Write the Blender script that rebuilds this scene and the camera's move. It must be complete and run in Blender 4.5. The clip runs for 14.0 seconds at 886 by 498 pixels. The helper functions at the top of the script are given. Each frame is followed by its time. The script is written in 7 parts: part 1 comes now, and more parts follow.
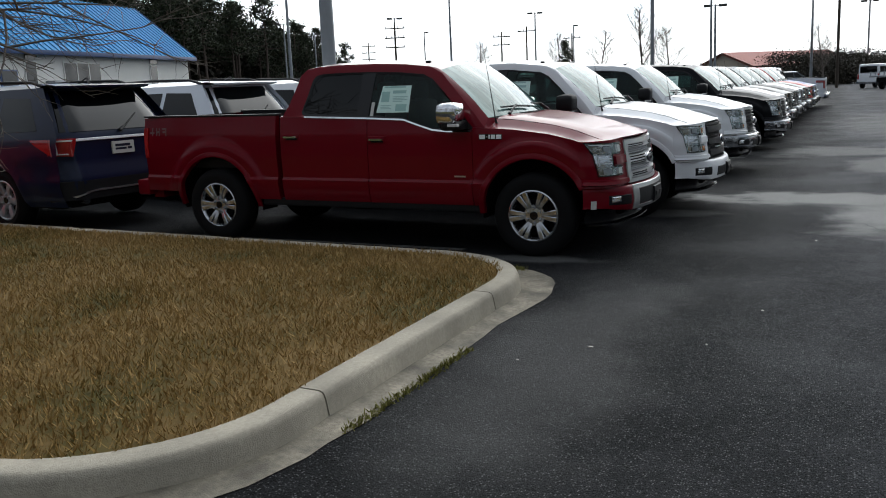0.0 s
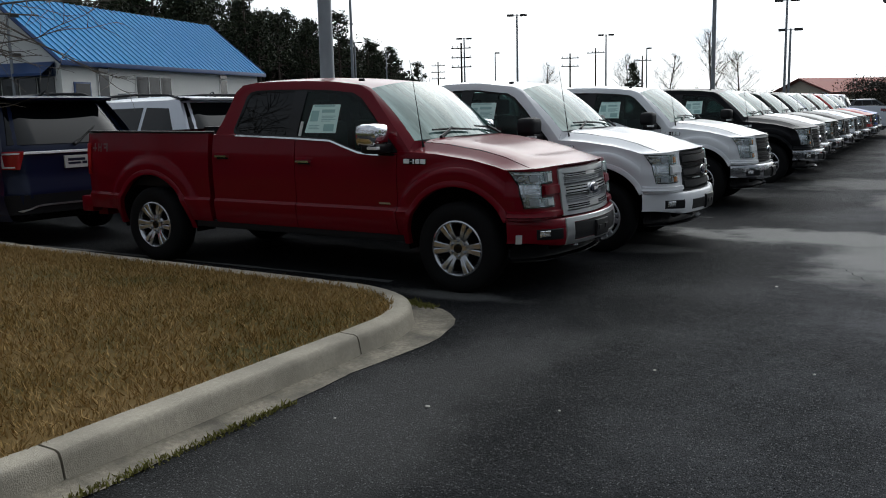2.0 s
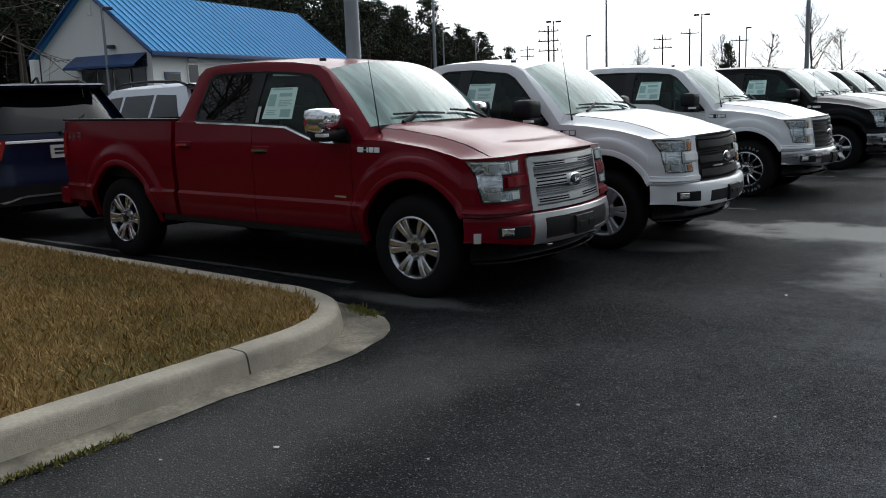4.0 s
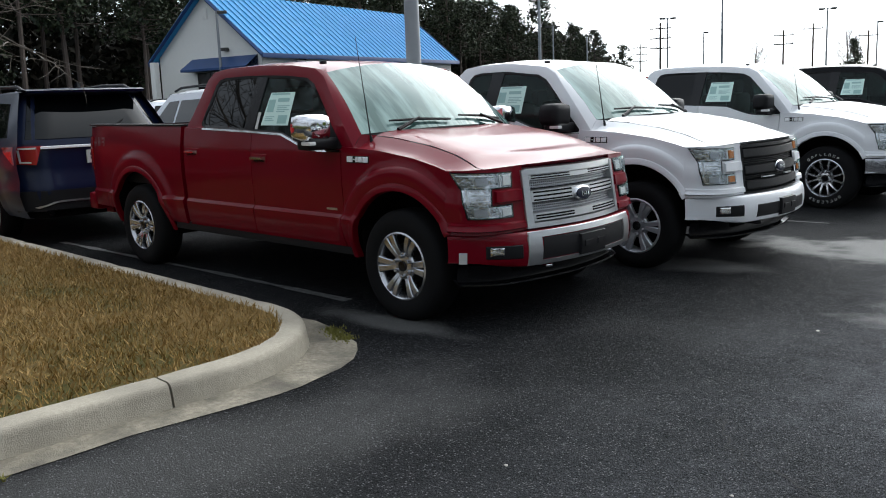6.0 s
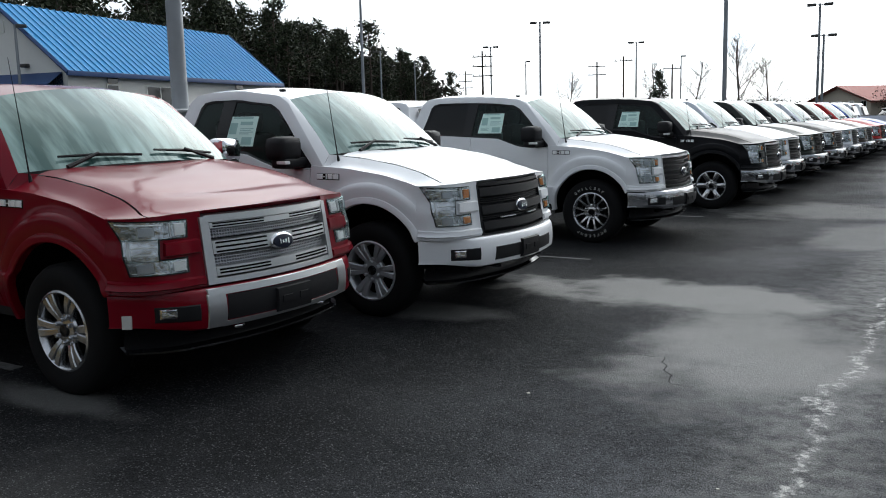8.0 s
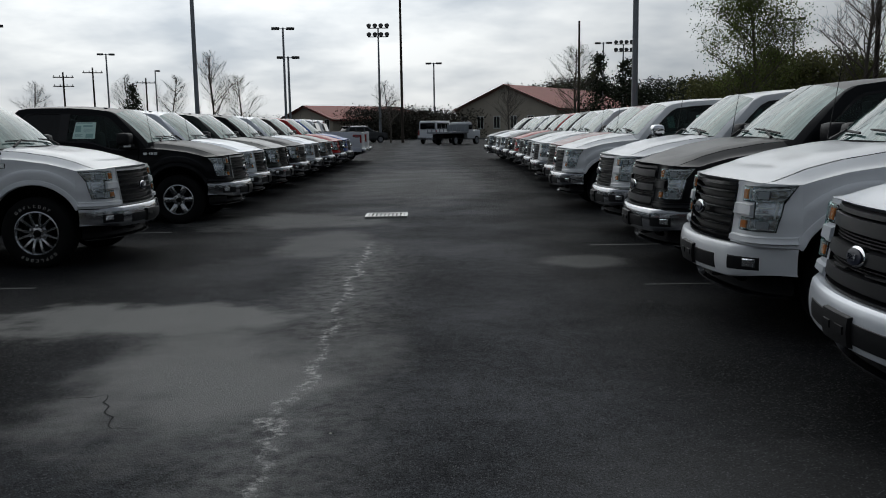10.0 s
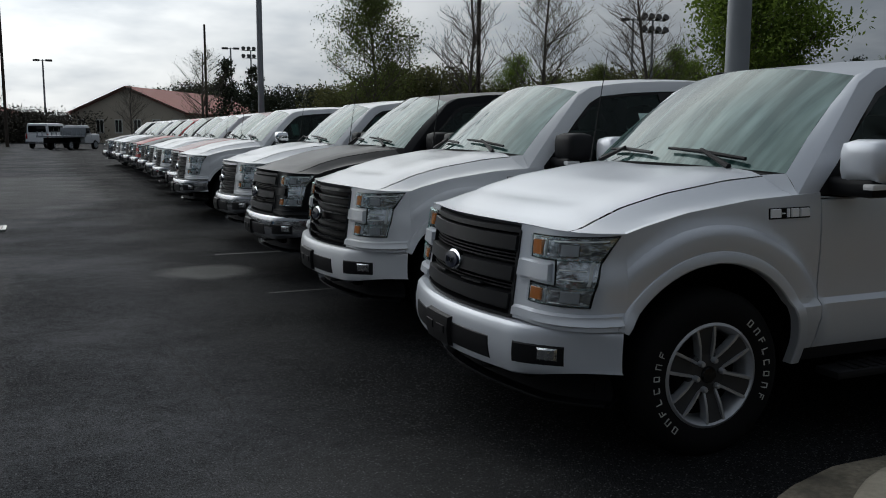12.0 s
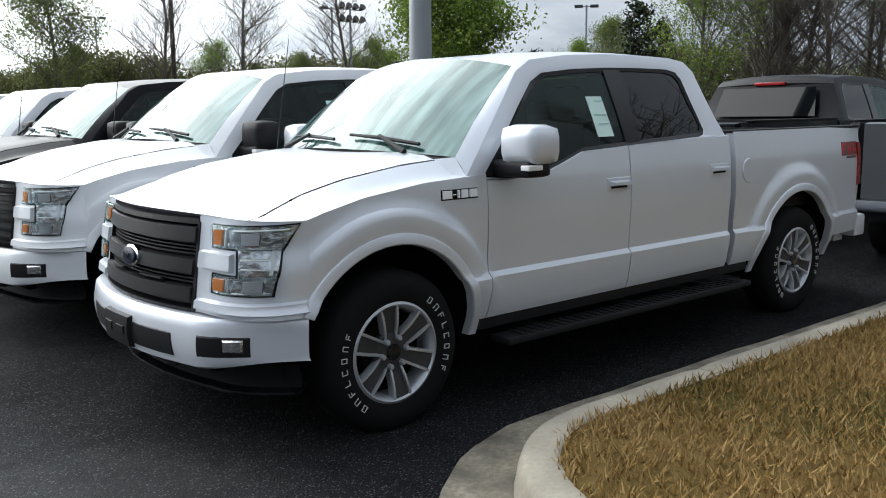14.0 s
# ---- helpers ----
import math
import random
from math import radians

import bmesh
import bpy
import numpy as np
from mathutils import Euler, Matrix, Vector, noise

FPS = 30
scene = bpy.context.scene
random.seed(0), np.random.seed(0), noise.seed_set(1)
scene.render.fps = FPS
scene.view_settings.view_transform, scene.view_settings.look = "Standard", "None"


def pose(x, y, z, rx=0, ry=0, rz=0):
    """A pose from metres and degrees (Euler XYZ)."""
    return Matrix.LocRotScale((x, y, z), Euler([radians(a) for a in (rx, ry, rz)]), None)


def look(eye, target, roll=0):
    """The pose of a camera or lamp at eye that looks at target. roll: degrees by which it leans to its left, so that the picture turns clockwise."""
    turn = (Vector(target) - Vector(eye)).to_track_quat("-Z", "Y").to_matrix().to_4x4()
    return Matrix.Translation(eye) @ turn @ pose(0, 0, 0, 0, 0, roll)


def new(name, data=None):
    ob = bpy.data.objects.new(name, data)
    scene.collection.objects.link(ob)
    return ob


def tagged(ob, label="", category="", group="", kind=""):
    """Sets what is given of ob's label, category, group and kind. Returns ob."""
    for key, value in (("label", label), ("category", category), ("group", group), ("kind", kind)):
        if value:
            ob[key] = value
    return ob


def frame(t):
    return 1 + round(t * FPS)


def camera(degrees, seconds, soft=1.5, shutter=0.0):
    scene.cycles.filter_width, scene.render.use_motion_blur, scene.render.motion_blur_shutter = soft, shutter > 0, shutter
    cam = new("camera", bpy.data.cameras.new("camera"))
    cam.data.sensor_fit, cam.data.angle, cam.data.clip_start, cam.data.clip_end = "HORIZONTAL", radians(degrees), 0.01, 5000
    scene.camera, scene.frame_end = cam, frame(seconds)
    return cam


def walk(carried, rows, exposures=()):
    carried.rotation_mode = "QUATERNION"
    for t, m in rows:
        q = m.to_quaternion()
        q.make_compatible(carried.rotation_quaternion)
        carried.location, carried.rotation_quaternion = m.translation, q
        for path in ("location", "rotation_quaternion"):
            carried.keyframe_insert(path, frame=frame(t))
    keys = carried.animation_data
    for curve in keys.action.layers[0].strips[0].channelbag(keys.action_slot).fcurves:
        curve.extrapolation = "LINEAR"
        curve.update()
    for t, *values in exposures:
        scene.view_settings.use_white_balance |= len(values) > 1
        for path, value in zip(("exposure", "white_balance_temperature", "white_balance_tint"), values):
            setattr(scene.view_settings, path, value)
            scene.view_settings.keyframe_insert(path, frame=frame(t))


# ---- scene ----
cam = camera(54.0, 14.0, soft=1.0)
PATH = [
    (0, (0.795, 0.041, 1.594), (-0.028, 1.827, 1.233), -2.6),
    (0.5, (1.082, 0.261, 1.6), (0.228, 2.039, 1.268), -1.7),
    (1, (1.317, 0.559, 1.605), (0.432, 2.323, 1.281), -1.0),
    (1.5, (1.528, 0.912, 1.583), (0.601, 2.651, 1.24), -1.1),
    (2, (1.725, 1.227, 1.557), (0.755, 2.947, 1.245), -1.4),
    (2.5, (1.893, 1.602, 1.545), (0.875, 3.299, 1.257), -1.6),
    (3, (2.013, 1.96, 1.497), (0.952, 3.63, 1.2), -1.8),
    (3.2, (2.067, 2.089, 1.488), (0.988, 3.745, 1.182), -1.9),
    (5.3, (2.412, 3.164, 1.505), (1.136, 4.665, 1.162), -2.3),
    (5.5, (2.468, 3.264, 1.505), (1.169, 4.748, 1.173), -2.3),
    (6, (2.537, 3.533, 1.505), (1.188, 4.973, 1.176), -2.3),
    (6.5, (2.572, 3.85, 1.493), (1.19, 5.255, 1.149), -2.4),
    (7, (2.628, 4.174, 1.505), (1.27, 5.606, 1.181), -2.4),
    (7.5, (2.718, 4.453, 1.541), (1.463, 5.979, 1.231), -1.9),
    (8, (2.788, 4.681, 1.552), (1.733, 6.356, 1.263), -1.5),
    (8.5, (2.788, 4.827, 1.542), (1.997, 6.644, 1.27), -0.7),
    (9, (2.852, 4.89, 1.541), (2.348, 6.806, 1.27), -0.6),
    (9.2, (2.875, 4.972, 1.519), (2.483, 6.914, 1.246), -1.0),
    (11.3, (2.93, 5.551, 1.462), (3.514, 7.445, 1.196), 0.8),
    (11.5, (2.971, 5.519, 1.465), (3.624, 7.391, 1.199), 0.6),
    (12, (3.065, 5.428, 1.473), (3.894, 7.229, 1.207), 0.2),
    (12.5, (3.115, 5.358, 1.472), (4.124, 7.064, 1.203), -0.2),
    (13, (3.121, 5.357, 1.476), (4.308, 6.943, 1.196), -0.3),
    (13.5, (3.15, 5.365, 1.48), (4.453, 6.855, 1.19), -0.2),
    (14, (3.178, 5.358, 1.47), (4.544, 6.789, 1.177), -0.2),
]
EXPOSURES = [(0, -0.2), (0.5, -0.05), (1.0, -0.7), (1.5, -0.75), (2, -0.5), (2.5, -1.0), (3, -0.85), (5.5, 0.4), (6.5, 0.55), (7, 0.68), (7.5, 0.35), (8, 0.0), (8.5, -0.92), (9, -1.38), (11.5, -1.35), (12.5, -0.85), (13.2, -0.05), (14, 0.5)]
walk(cam, [(t, look(eye, target, roll)) for t, eye, target, roll in PATH], EXPOSURES)

# ---- world, sun, exposure ----
SUN_AZ, SUN_EL = 102.0, 34.0
sun_dir = Vector((math.cos(radians(SUN_AZ)) * math.cos(radians(SUN_EL)), math.sin(radians(SUN_AZ)) * math.cos(radians(SUN_EL)), math.sin(radians(SUN_EL))))
world = bpy.data.worlds.new("sky")
scene.world = world
world.use_nodes = True
wt = world.node_tree
wt.nodes.clear()


def wn(kind, operation=""):
    n = wt.nodes.new(kind)
    if operation:
        n.operation = operation
    return n


sky = wn("ShaderNodeTexSky")
sky.sky_type, sky.sun_disc, sky.sun_elevation, sky.sun_rotation = "NISHITA", False, radians(SUN_EL), radians(90 - SUN_AZ)
wout, wbg = wn("ShaderNodeOutputWorld"), wn("ShaderNodeBackground")
wtc = wn("ShaderNodeTexCoord")
wsep = wn("ShaderNodeSeparateXYZ")
wt.links.new(wtc.outputs["Generated"], wsep.inputs[0])
# cloud sheet: direction divided by height, so that the clouds flatten towards the horizon
wadd = wn("ShaderNodeMath", operation="ADD")
wadd.inputs[1].default_value = 0.22
wt.links.new(wsep.outputs["Z"], wadd.inputs[0])
wdiv = wn("ShaderNodeVectorMath", operation="DIVIDE")
wcmb = wn("ShaderNodeCombineXYZ")
for i in range(3):
    wt.links.new(wadd.outputs[0], wcmb.inputs[i])
wt.links.new(wtc.outputs["Generated"], wdiv.inputs[0])
wt.links.new(wcmb.outputs[0], wdiv.inputs[1])
cloud = wn("ShaderNodeTexNoise")
cloud.inputs["Scale"].default_value, cloud.inputs["Detail"].default_value, cloud.inputs["Roughness"].default_value = 1.5, 7, 0.55
wt.links.new(wdiv.outputs[0], cloud.inputs["Vector"])
cramp = wn("ShaderNodeValToRGB")
cramp.color_ramp.elements[0].position, cramp.color_ramp.elements[1].position = 0.32, 0.62
cramp.color_ramp.elements[0].color, cramp.color_ramp.elements[1].color = (0.46, 0.54, 0.65, 1), (0.87, 0.95, 1.045, 1)
wt.links.new(cloud.outputs["Fac"], cramp.inputs[0])
# veil brighter towards the hidden sun
wdot = wn("ShaderNodeVectorMath", operation="DOT_PRODUCT")
wdot.inputs[1].default_value = sun_dir
wt.links.new(wtc.outputs["Generated"], wdot.inputs[0])
wmr0 = wn("ShaderNodeMapRange")
wmr0.inputs["From Min"].default_value, wmr0.inputs["From Max"].default_value = 0.25, 1.0
wt.links.new(wdot.outputs["Value"], wmr0.inputs["Value"])
wpow = wn("ShaderNodeMath", "POWER")
wpow.inputs[1].default_value = 3.2
wt.links.new(wmr0.outputs[0], wpow.inputs[0])
# the glow is a little warmer than the rest of the sheet
wglow = wn("ShaderNodeCombineXYZ")
for i, tint in enumerate((1.07, 1.0, 0.90)):
    wt_i = wn("ShaderNodeMath", "MULTIPLY_ADD")
    wt_i.inputs[1].default_value, wt_i.inputs[2].default_value = 6.0 * tint, 0.76
    wt.links.new(wpow.outputs[0], wt_i.inputs[0])
    wt.links.new(wt_i.outputs[0], wglow.inputs[i])
wmul = wn("ShaderNodeVectorMath", operation="MULTIPLY")
wt.links.new(cramp.outputs[0], wmul.inputs[0])
wt.links.new(wglow.outputs[0], wmul.inputs[1])
wel = wn("ShaderNodeMath", "MULTIPLY_ADD")
wel.inputs[1].default_value, wel.inputs[2].default_value = 0.48, 0.74
wt.links.new(wsep.outputs["Z"], wel.inputs[0])
wsheet = wn("ShaderNodeVectorMath", operation="SCALE")
wt.links.new(wmul.outputs[0], wsheet.inputs[0])
wt.links.new(wel.outputs[0], wsheet.inputs["Scale"])
wsky = wn("ShaderNodeVectorMath", operation="SCALE")
wsky.inputs["Scale"].default_value = 0.05
wt.links.new(sky.outputs[0], wsky.inputs[0])
wmix = wn("ShaderNodeMix")
wmix.data_type = "RGBA"
wmix.inputs[0].default_value = 0.88
wt.links.new(wsky.outputs[0], wmix.inputs[6])
wt.links.new(wsheet.outputs[0], wmix.inputs[7])
wt.links.new(wmix.outputs[2], wbg.inputs["Color"])
wbg.inputs["Strength"].default_value = 1.0
wt.links.new(wbg.outputs[0], wout.inputs[0])

sun = new("sun", bpy.data.lights.new("sun", "SUN"))
sun.data.energy, sun.data.angle, sun.data.color = 0.55, radians(90), (1.0, 0.95, 0.88)
sun.matrix_world = look((0, 0, 50), Vector((0, 0, 50)) - sun_dir)


# ---- materials ----
def material(name, color, rough=0.5, metal=0.0, spec=0.5, coat=0.0, grain=0.0, scale=20.0, bump=0.0, bump_scale=60.0, dark=0.6, emit=0.0, stain=0.0, stain_scale=1.5):
    """A principled material with noise grain, larger stains and fine relief."""
    m = bpy.data.materials.new(name)
    m.use_nodes = True
    nt = m.node_tree
    p = nt.nodes["Principled BSDF"]
    p.inputs["Base Color"].default_value = (*color, 1)
    p.inputs["Roughness"].default_value, p.inputs["Metallic"].default_value = rough, metal
    p.inputs["Specular IOR Level"].default_value, p.inputs["Coat Weight"].default_value = spec, coat
    p.inputs["Coat Roughness"].default_value = 0.04
    if emit:
        p.inputs["Emission Color"].default_value, p.inputs["Emission Strength"].default_value = (*color, 1), emit
    tc = nt.nodes.new("ShaderNodeTexCoord")
    last = None
    for amount, sc in ((grain, scale), (stain, stain_scale)):
        if amount:
            nz = nt.nodes.new("ShaderNodeTexNoise")
            nz.inputs["Scale"].default_value, nz.inputs["Detail"].default_value = sc, 5
            nt.links.new(tc.outputs["Object"], nz.inputs["Vector"])
            mr = nt.nodes.new("ShaderNodeMapRange")
            mr.inputs["From Min"].default_value, mr.inputs["From Max"].default_value = 0.3, 0.7
            nt.links.new(nz.outputs["Fac"], mr.inputs["Value"])
            mx = nt.nodes.new("ShaderNodeMix")
            mx.data_type, mx.blend_type = "RGBA", "MIX"
            sc2 = nt.nodes.new("ShaderNodeMath")
            sc2.operation = "MULTIPLY"
            sc2.inputs[1].default_value = amount
            nt.links.new(mr.outputs[0], sc2.inputs[0])
            nt.links.new(sc2.outputs[0], mx.inputs[0])
            if last:
                nt.links.new(last, mx.inputs[6])
            else:
                mx.inputs[6].default_value = (*color, 1)
            mx.inputs[7].default_value = (*[c * dark for c in color], 1)
            last = mx.outputs[2]
    if last:
        nt.links.new(last, p.inputs["Base Color"])
    if bump:
        nz = nt.nodes.new("ShaderNodeTexNoise")
        nz.inputs["Scale"].default_value, nz.inputs["Detail"].default_value = bump_scale, 4
        nt.links.new(tc.outputs["Object"], nz.inputs["Vector"])
        bp = nt.nodes.new("ShaderNodeBump")
        bp.inputs["Strength"].default_value, bp.inputs["Distance"].default_value = bump, 0.02
        nt.links.new(nz.outputs["Fac"], bp.inputs["Height"])
        nt.links.new(bp.outputs[0], p.inputs["Normal"])
    return m


def paint(name, color, flake=0.0, spec=0.4, coat=0.8):
    """Car paint: base coat, clear coat, light dust and dried water spots."""
    m = material(name, color, rough=0.38 if flake == 0 else 0.32, metal=flake, spec=spec, coat=coat, grain=0.10, scale=350, stain=0.12, stain_scale=2.2, dark=0.72)
    nt = m.node_tree
    p = nt.nodes["Principled BSDF"]
    tc = nt.nodes.new("ShaderNodeTexCoord")
    nz = nt.nodes.new("ShaderNodeTexNoise")
    nz.inputs["Scale"].default_value, nz.inputs["Detail"].default_value = 9, 6
    nt.links.new(tc.outputs["Object"], nz.inputs["Vector"])
    mr = nt.nodes.new("ShaderNodeMapRange")
    mr.inputs["From Min"].default_value, mr.inputs["From Max"].default_value = 0.4, 0.75
    mr.inputs["To Min"].default_value, mr.inputs["To Max"].default_value = 0.04, 0.16
    nt.links.new(nz.outputs["Fac"], mr.inputs["Value"])
    nt.links.new(mr.outputs[0], p.inputs["Coat Roughness"])
    p.inputs["Coat IOR"].default_value = 1.4
    # fine beads of dried water in the clear coat
    bead, bp = nt.nodes.new("ShaderNodeTexNoise"), nt.nodes.new("ShaderNodeBump")
    bead.inputs["Scale"].default_value, bead.inputs["Detail"].default_value = 55, 3
    nt.links.new(tc.outputs["Object"], bead.inputs["Vector"])
    bp.inputs["Strength"].default_value, bp.inputs["Distance"].default_value = 0.12, 0.004
    nt.links.new(bead.outputs["Fac"], bp.inputs["Height"])
    nt.links.new(bp.outputs[0], p.inputs["Coat Normal"])
    return m


def glass(name, tint, ior=1.6, film=0.05):
    """Vehicle glass: a tinted clear pane with a mirror gloss."""
    m = bpy.data.materials.new(name)
    m.use_nodes = True
    nt = m.node_tree
    nt.nodes.remove(nt.nodes["Principled BSDF"])
    out = nt.nodes["Material Output"]
    tr, gl, fr, mx = (nt.nodes.new("ShaderNode" + k) for k in ("BsdfTransparent", "BsdfGlossy", "Fresnel", "MixShader"))
    tr.inputs[0].default_value = (*tint, 1)
    gl.inputs["Roughness"].default_value = 0.03
    gl.inputs["Color"].default_value = (0.80, 0.98, 0.95, 1)
    fr.inputs[0].default_value = ior
    nt.links.new(fr.outputs[0], mx.inputs[0])
    nt.links.new(tr.outputs[0], mx.inputs[1])
    nt.links.new(gl.outputs[0], mx.inputs[2])
    # thin dust film on the pane
    df, mx2 = nt.nodes.new("ShaderNodeBsdfDiffuse"), nt.nodes.new("ShaderNodeMixShader")
    df.inputs[0].default_value = (0.55, 0.62, 0.60, 1)
    mx2.inputs[0].default_value = film
    nt.links.new(mx.outputs[0], mx2.inputs[1])
    nt.links.new(df.outputs[0], mx2.inputs[2])
    nt.links.new(mx2.outputs[0], out.inputs[0])
    return m


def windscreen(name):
    """Opaque dark teal windscreen, strong gloss, pale dried rain streaks down its slope."""
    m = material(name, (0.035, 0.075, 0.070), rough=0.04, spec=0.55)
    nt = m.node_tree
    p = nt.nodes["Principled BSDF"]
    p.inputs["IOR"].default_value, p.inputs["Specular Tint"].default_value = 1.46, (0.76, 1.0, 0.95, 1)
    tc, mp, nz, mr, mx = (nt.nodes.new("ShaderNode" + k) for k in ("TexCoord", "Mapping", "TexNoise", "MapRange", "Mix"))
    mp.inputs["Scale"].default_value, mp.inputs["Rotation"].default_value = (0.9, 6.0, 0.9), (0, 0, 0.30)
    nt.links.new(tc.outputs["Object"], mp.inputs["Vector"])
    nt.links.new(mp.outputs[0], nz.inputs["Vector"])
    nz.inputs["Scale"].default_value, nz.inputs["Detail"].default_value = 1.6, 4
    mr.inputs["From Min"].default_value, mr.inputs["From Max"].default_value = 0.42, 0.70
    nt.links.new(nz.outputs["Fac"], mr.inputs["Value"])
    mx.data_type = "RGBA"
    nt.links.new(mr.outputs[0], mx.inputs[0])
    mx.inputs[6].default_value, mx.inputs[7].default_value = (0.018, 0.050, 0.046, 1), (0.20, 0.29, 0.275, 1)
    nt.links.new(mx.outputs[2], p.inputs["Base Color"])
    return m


RED = paint("ruby paint", (0.150, 0.0010, 0.0085), 0.0, 0.06, 0.48)
WHITE = paint("oxford white paint", (0.74, 0.755, 0.775), 0.0, 0.3, 0.5)
SILVER = paint("ingot silver paint", (0.655, 0.685, 0.735), 0.3, 0.3, 0.4)
BLACKP = paint("shadow black paint", (0.004, 0.0045, 0.006), 0.0, 0.08, 0.15)
DARKGREY = paint("magnetic grey paint", (0.06, 0.064, 0.068), 0.2, 0.3, 0.3)
GREEN = paint("guard green paint", (0.012, 0.018, 0.014), 0.1, 0.2, 0.3)
BRIGHTRED = paint("race red paint", (0.42, 0.010, 0.010), 0.0, 0.2, 0.3)
BLUE = paint("blue flame paint", (0.008, 0.06, 0.32), 0.1, 0.2, 0.3)
NAVY = paint("blue jeans paint", (0.003, 0.008, 0.032), 0.0, 0.15, 0.45)
MAROON = paint("bronze red paint", (0.16, 0.010, 0.010), 0.1, 0.2, 0.3)
BRONZE = paint("caribou paint", (0.045, 0.034, 0.027), 0.2, 0.2, 0.3)
CHROME = material("chrome", (0.80, 0.81, 0.83), rough=0.09, metal=1.0, grain=0.15, scale=40)
# Darker copy of the chrome; the dark ground it mirrors is in the colour.
CHROMEB = material("darkened chrome", (0.42, 0.43, 0.45), rough=0.16, metal=1.0, grain=0.2, scale=20)
SATIN = material("satin silver trim", (0.58, 0.59, 0.60), rough=0.28, metal=0.9, grain=0.1, scale=60)
ALLOY = material("polished alloy", (0.52, 0.53, 0.55), rough=0.24, metal=0.95, grain=0.25, scale=30)
ALLOYGREY = material("painted alloy", (0.47, 0.485, 0.51), rough=0.38, metal=0.6, grain=0.2, scale=40)
ALLOYDARK = material("dark alloy pocket", (0.030, 0.031, 0.034), rough=0.45, metal=0.1, grain=0.2, scale=40)
RUBBER = material("tyre rubber", (0.0065, 0.0065, 0.007), rough=0.8, spec=0.15, grain=0.3, scale=60, bump=0.15, bump_scale=120)
PLASTIC = material("black plastic", (0.012, 0.012, 0.0135), rough=0.5, spec=0.16, grain=0.2, scale=90, bump=0.08, bump_scale=400)
GLOSSBLACK = material("gloss black", (0.005, 0.005, 0.006), rough=0.15, spec=0.35, grain=0.2, scale=30)
MATTEGREY = material("dark grille plastic", (0.013, 0.0135, 0.015), rough=0.36, spec=0.22, grain=0.15, scale=80)
CHASSIS = material("chassis black", (0.006, 0.006, 0.006), rough=0.9, spec=0.1, grain=0.3, scale=12)
INTERIOR = material("cabin grey cloth", (0.035, 0.036, 0.038), rough=0.9, grain=0.3, scale=40)
GLASS = glass("clear vehicle glass", (0.16, 0.25, 0.235), 1.30, 0.012)
PRIVACY = material("privacy glass", (0.002, 0.0025, 0.003), rough=0.015, spec=0.30, grain=0.1, scale=3)
# White non-metal for chrome parts, their shine put into the colour.
BADGE = material("chrome shine white", (0.86, 0.87, 0.88), rough=0.35, metal=0.0, grain=0.1, scale=60)
# Opaque stand-in for clear glass; the cabin behind it stays hidden.
SCREEN = windscreen("opaque windscreen")
LENS = glass("lamp lens", (0.92, 0.94, 0.95), 1.22, 0.01)
REFLECTOR = material("lamp reflector", (0.74, 0.76, 0.78), rough=0.16, metal=1.0, grain=0.7, scale=26, dark=0.30, bump=0.5, bump_scale=22)
AMBER = material("amber lamp", (0.50, 0.16, 0.035), rough=0.2, coat=0.6, grain=0.3, scale=120)
TAILRED = material("tail lamp red", (0.32, 0.012, 0.012), rough=0.15, coat=0.8, grain=0.35, scale=70)
CLEARLAMP = material("clear lamp", (0.70, 0.70, 0.70), rough=0.2, coat=0.6)
PAPER = material("sticker paper", (0.62, 0.82, 0.76), rough=0.6, grain=0.1, scale=20, dark=0.85)
PRINT = material("sticker print", (0.30, 0.50, 0.47), rough=0.6)
WHITEMARK = material("white lettering", (0.52, 0.52, 0.50), rough=0.6)
BADGEDARK = material("badge dark blue", (0.010, 0.014, 0.030), rough=0.3, spec=0.25)
REDMARK = material("red decal", (0.55, 0.02, 0.02), rough=0.4)
GALV = material("galvanised pole", (0.30, 0.32, 0.34), rough=0.5, metal=0.5, grain=0.25, scale=6, stain=0.3, stain_scale=0.8)
GREYMARK = material("grey decal", (0.12, 0.06, 0.06), rough=0.4)


# ---- mesh helpers ----
meshes = {}


def to_mesh(name, verts, faces, sharp=38.0, smooth=True):
    me = bpy.data.meshes.new(name)
    me.from_pydata([tuple(v) for v in verts], [], faces)
    bm = bmesh.new()
    bm.from_mesh(me)
    bmesh.ops.remove_doubles(bm, verts=bm.verts, dist=0.0004)
    bmesh.ops.dissolve_degenerate(bm, dist=0.0005, edges=bm.edges)
    bm.to_mesh(me)
    bm.free()
    me.polygons.foreach_set("use_smooth", [smooth] * len(me.polygons))
    if smooth:
        me.set_sharp_from_angle(angle=radians(sharp))
    return me


def bm_mesh(name, bm, sharp=38.0, smooth=True):
    me = bpy.data.meshes.new(name)
    bm.to_mesh(me)
    bm.free()
    me.polygons.foreach_set("use_smooth", [smooth] * len(me.polygons))
    if smooth:
        me.set_sharp_from_angle(angle=radians(sharp))
    return me


def part(name, me, mat, parent=None, label="", m=None):
    """Links a mesh as ONE object under a thing or a part."""
    if not me.materials:
        me.materials.append(mat)
    ob = new(name, me)
    ob.material_slots[0].link = "OBJECT"
    ob.material_slots[0].material = mat
    ob.parent = parent
    if m is not None:
        ob.matrix_basis = m
    if label:
        ob["label"] = label
    return ob


def cached(key, fn):
    if key not in meshes:
        meshes[key] = fn()
    return meshes[key]


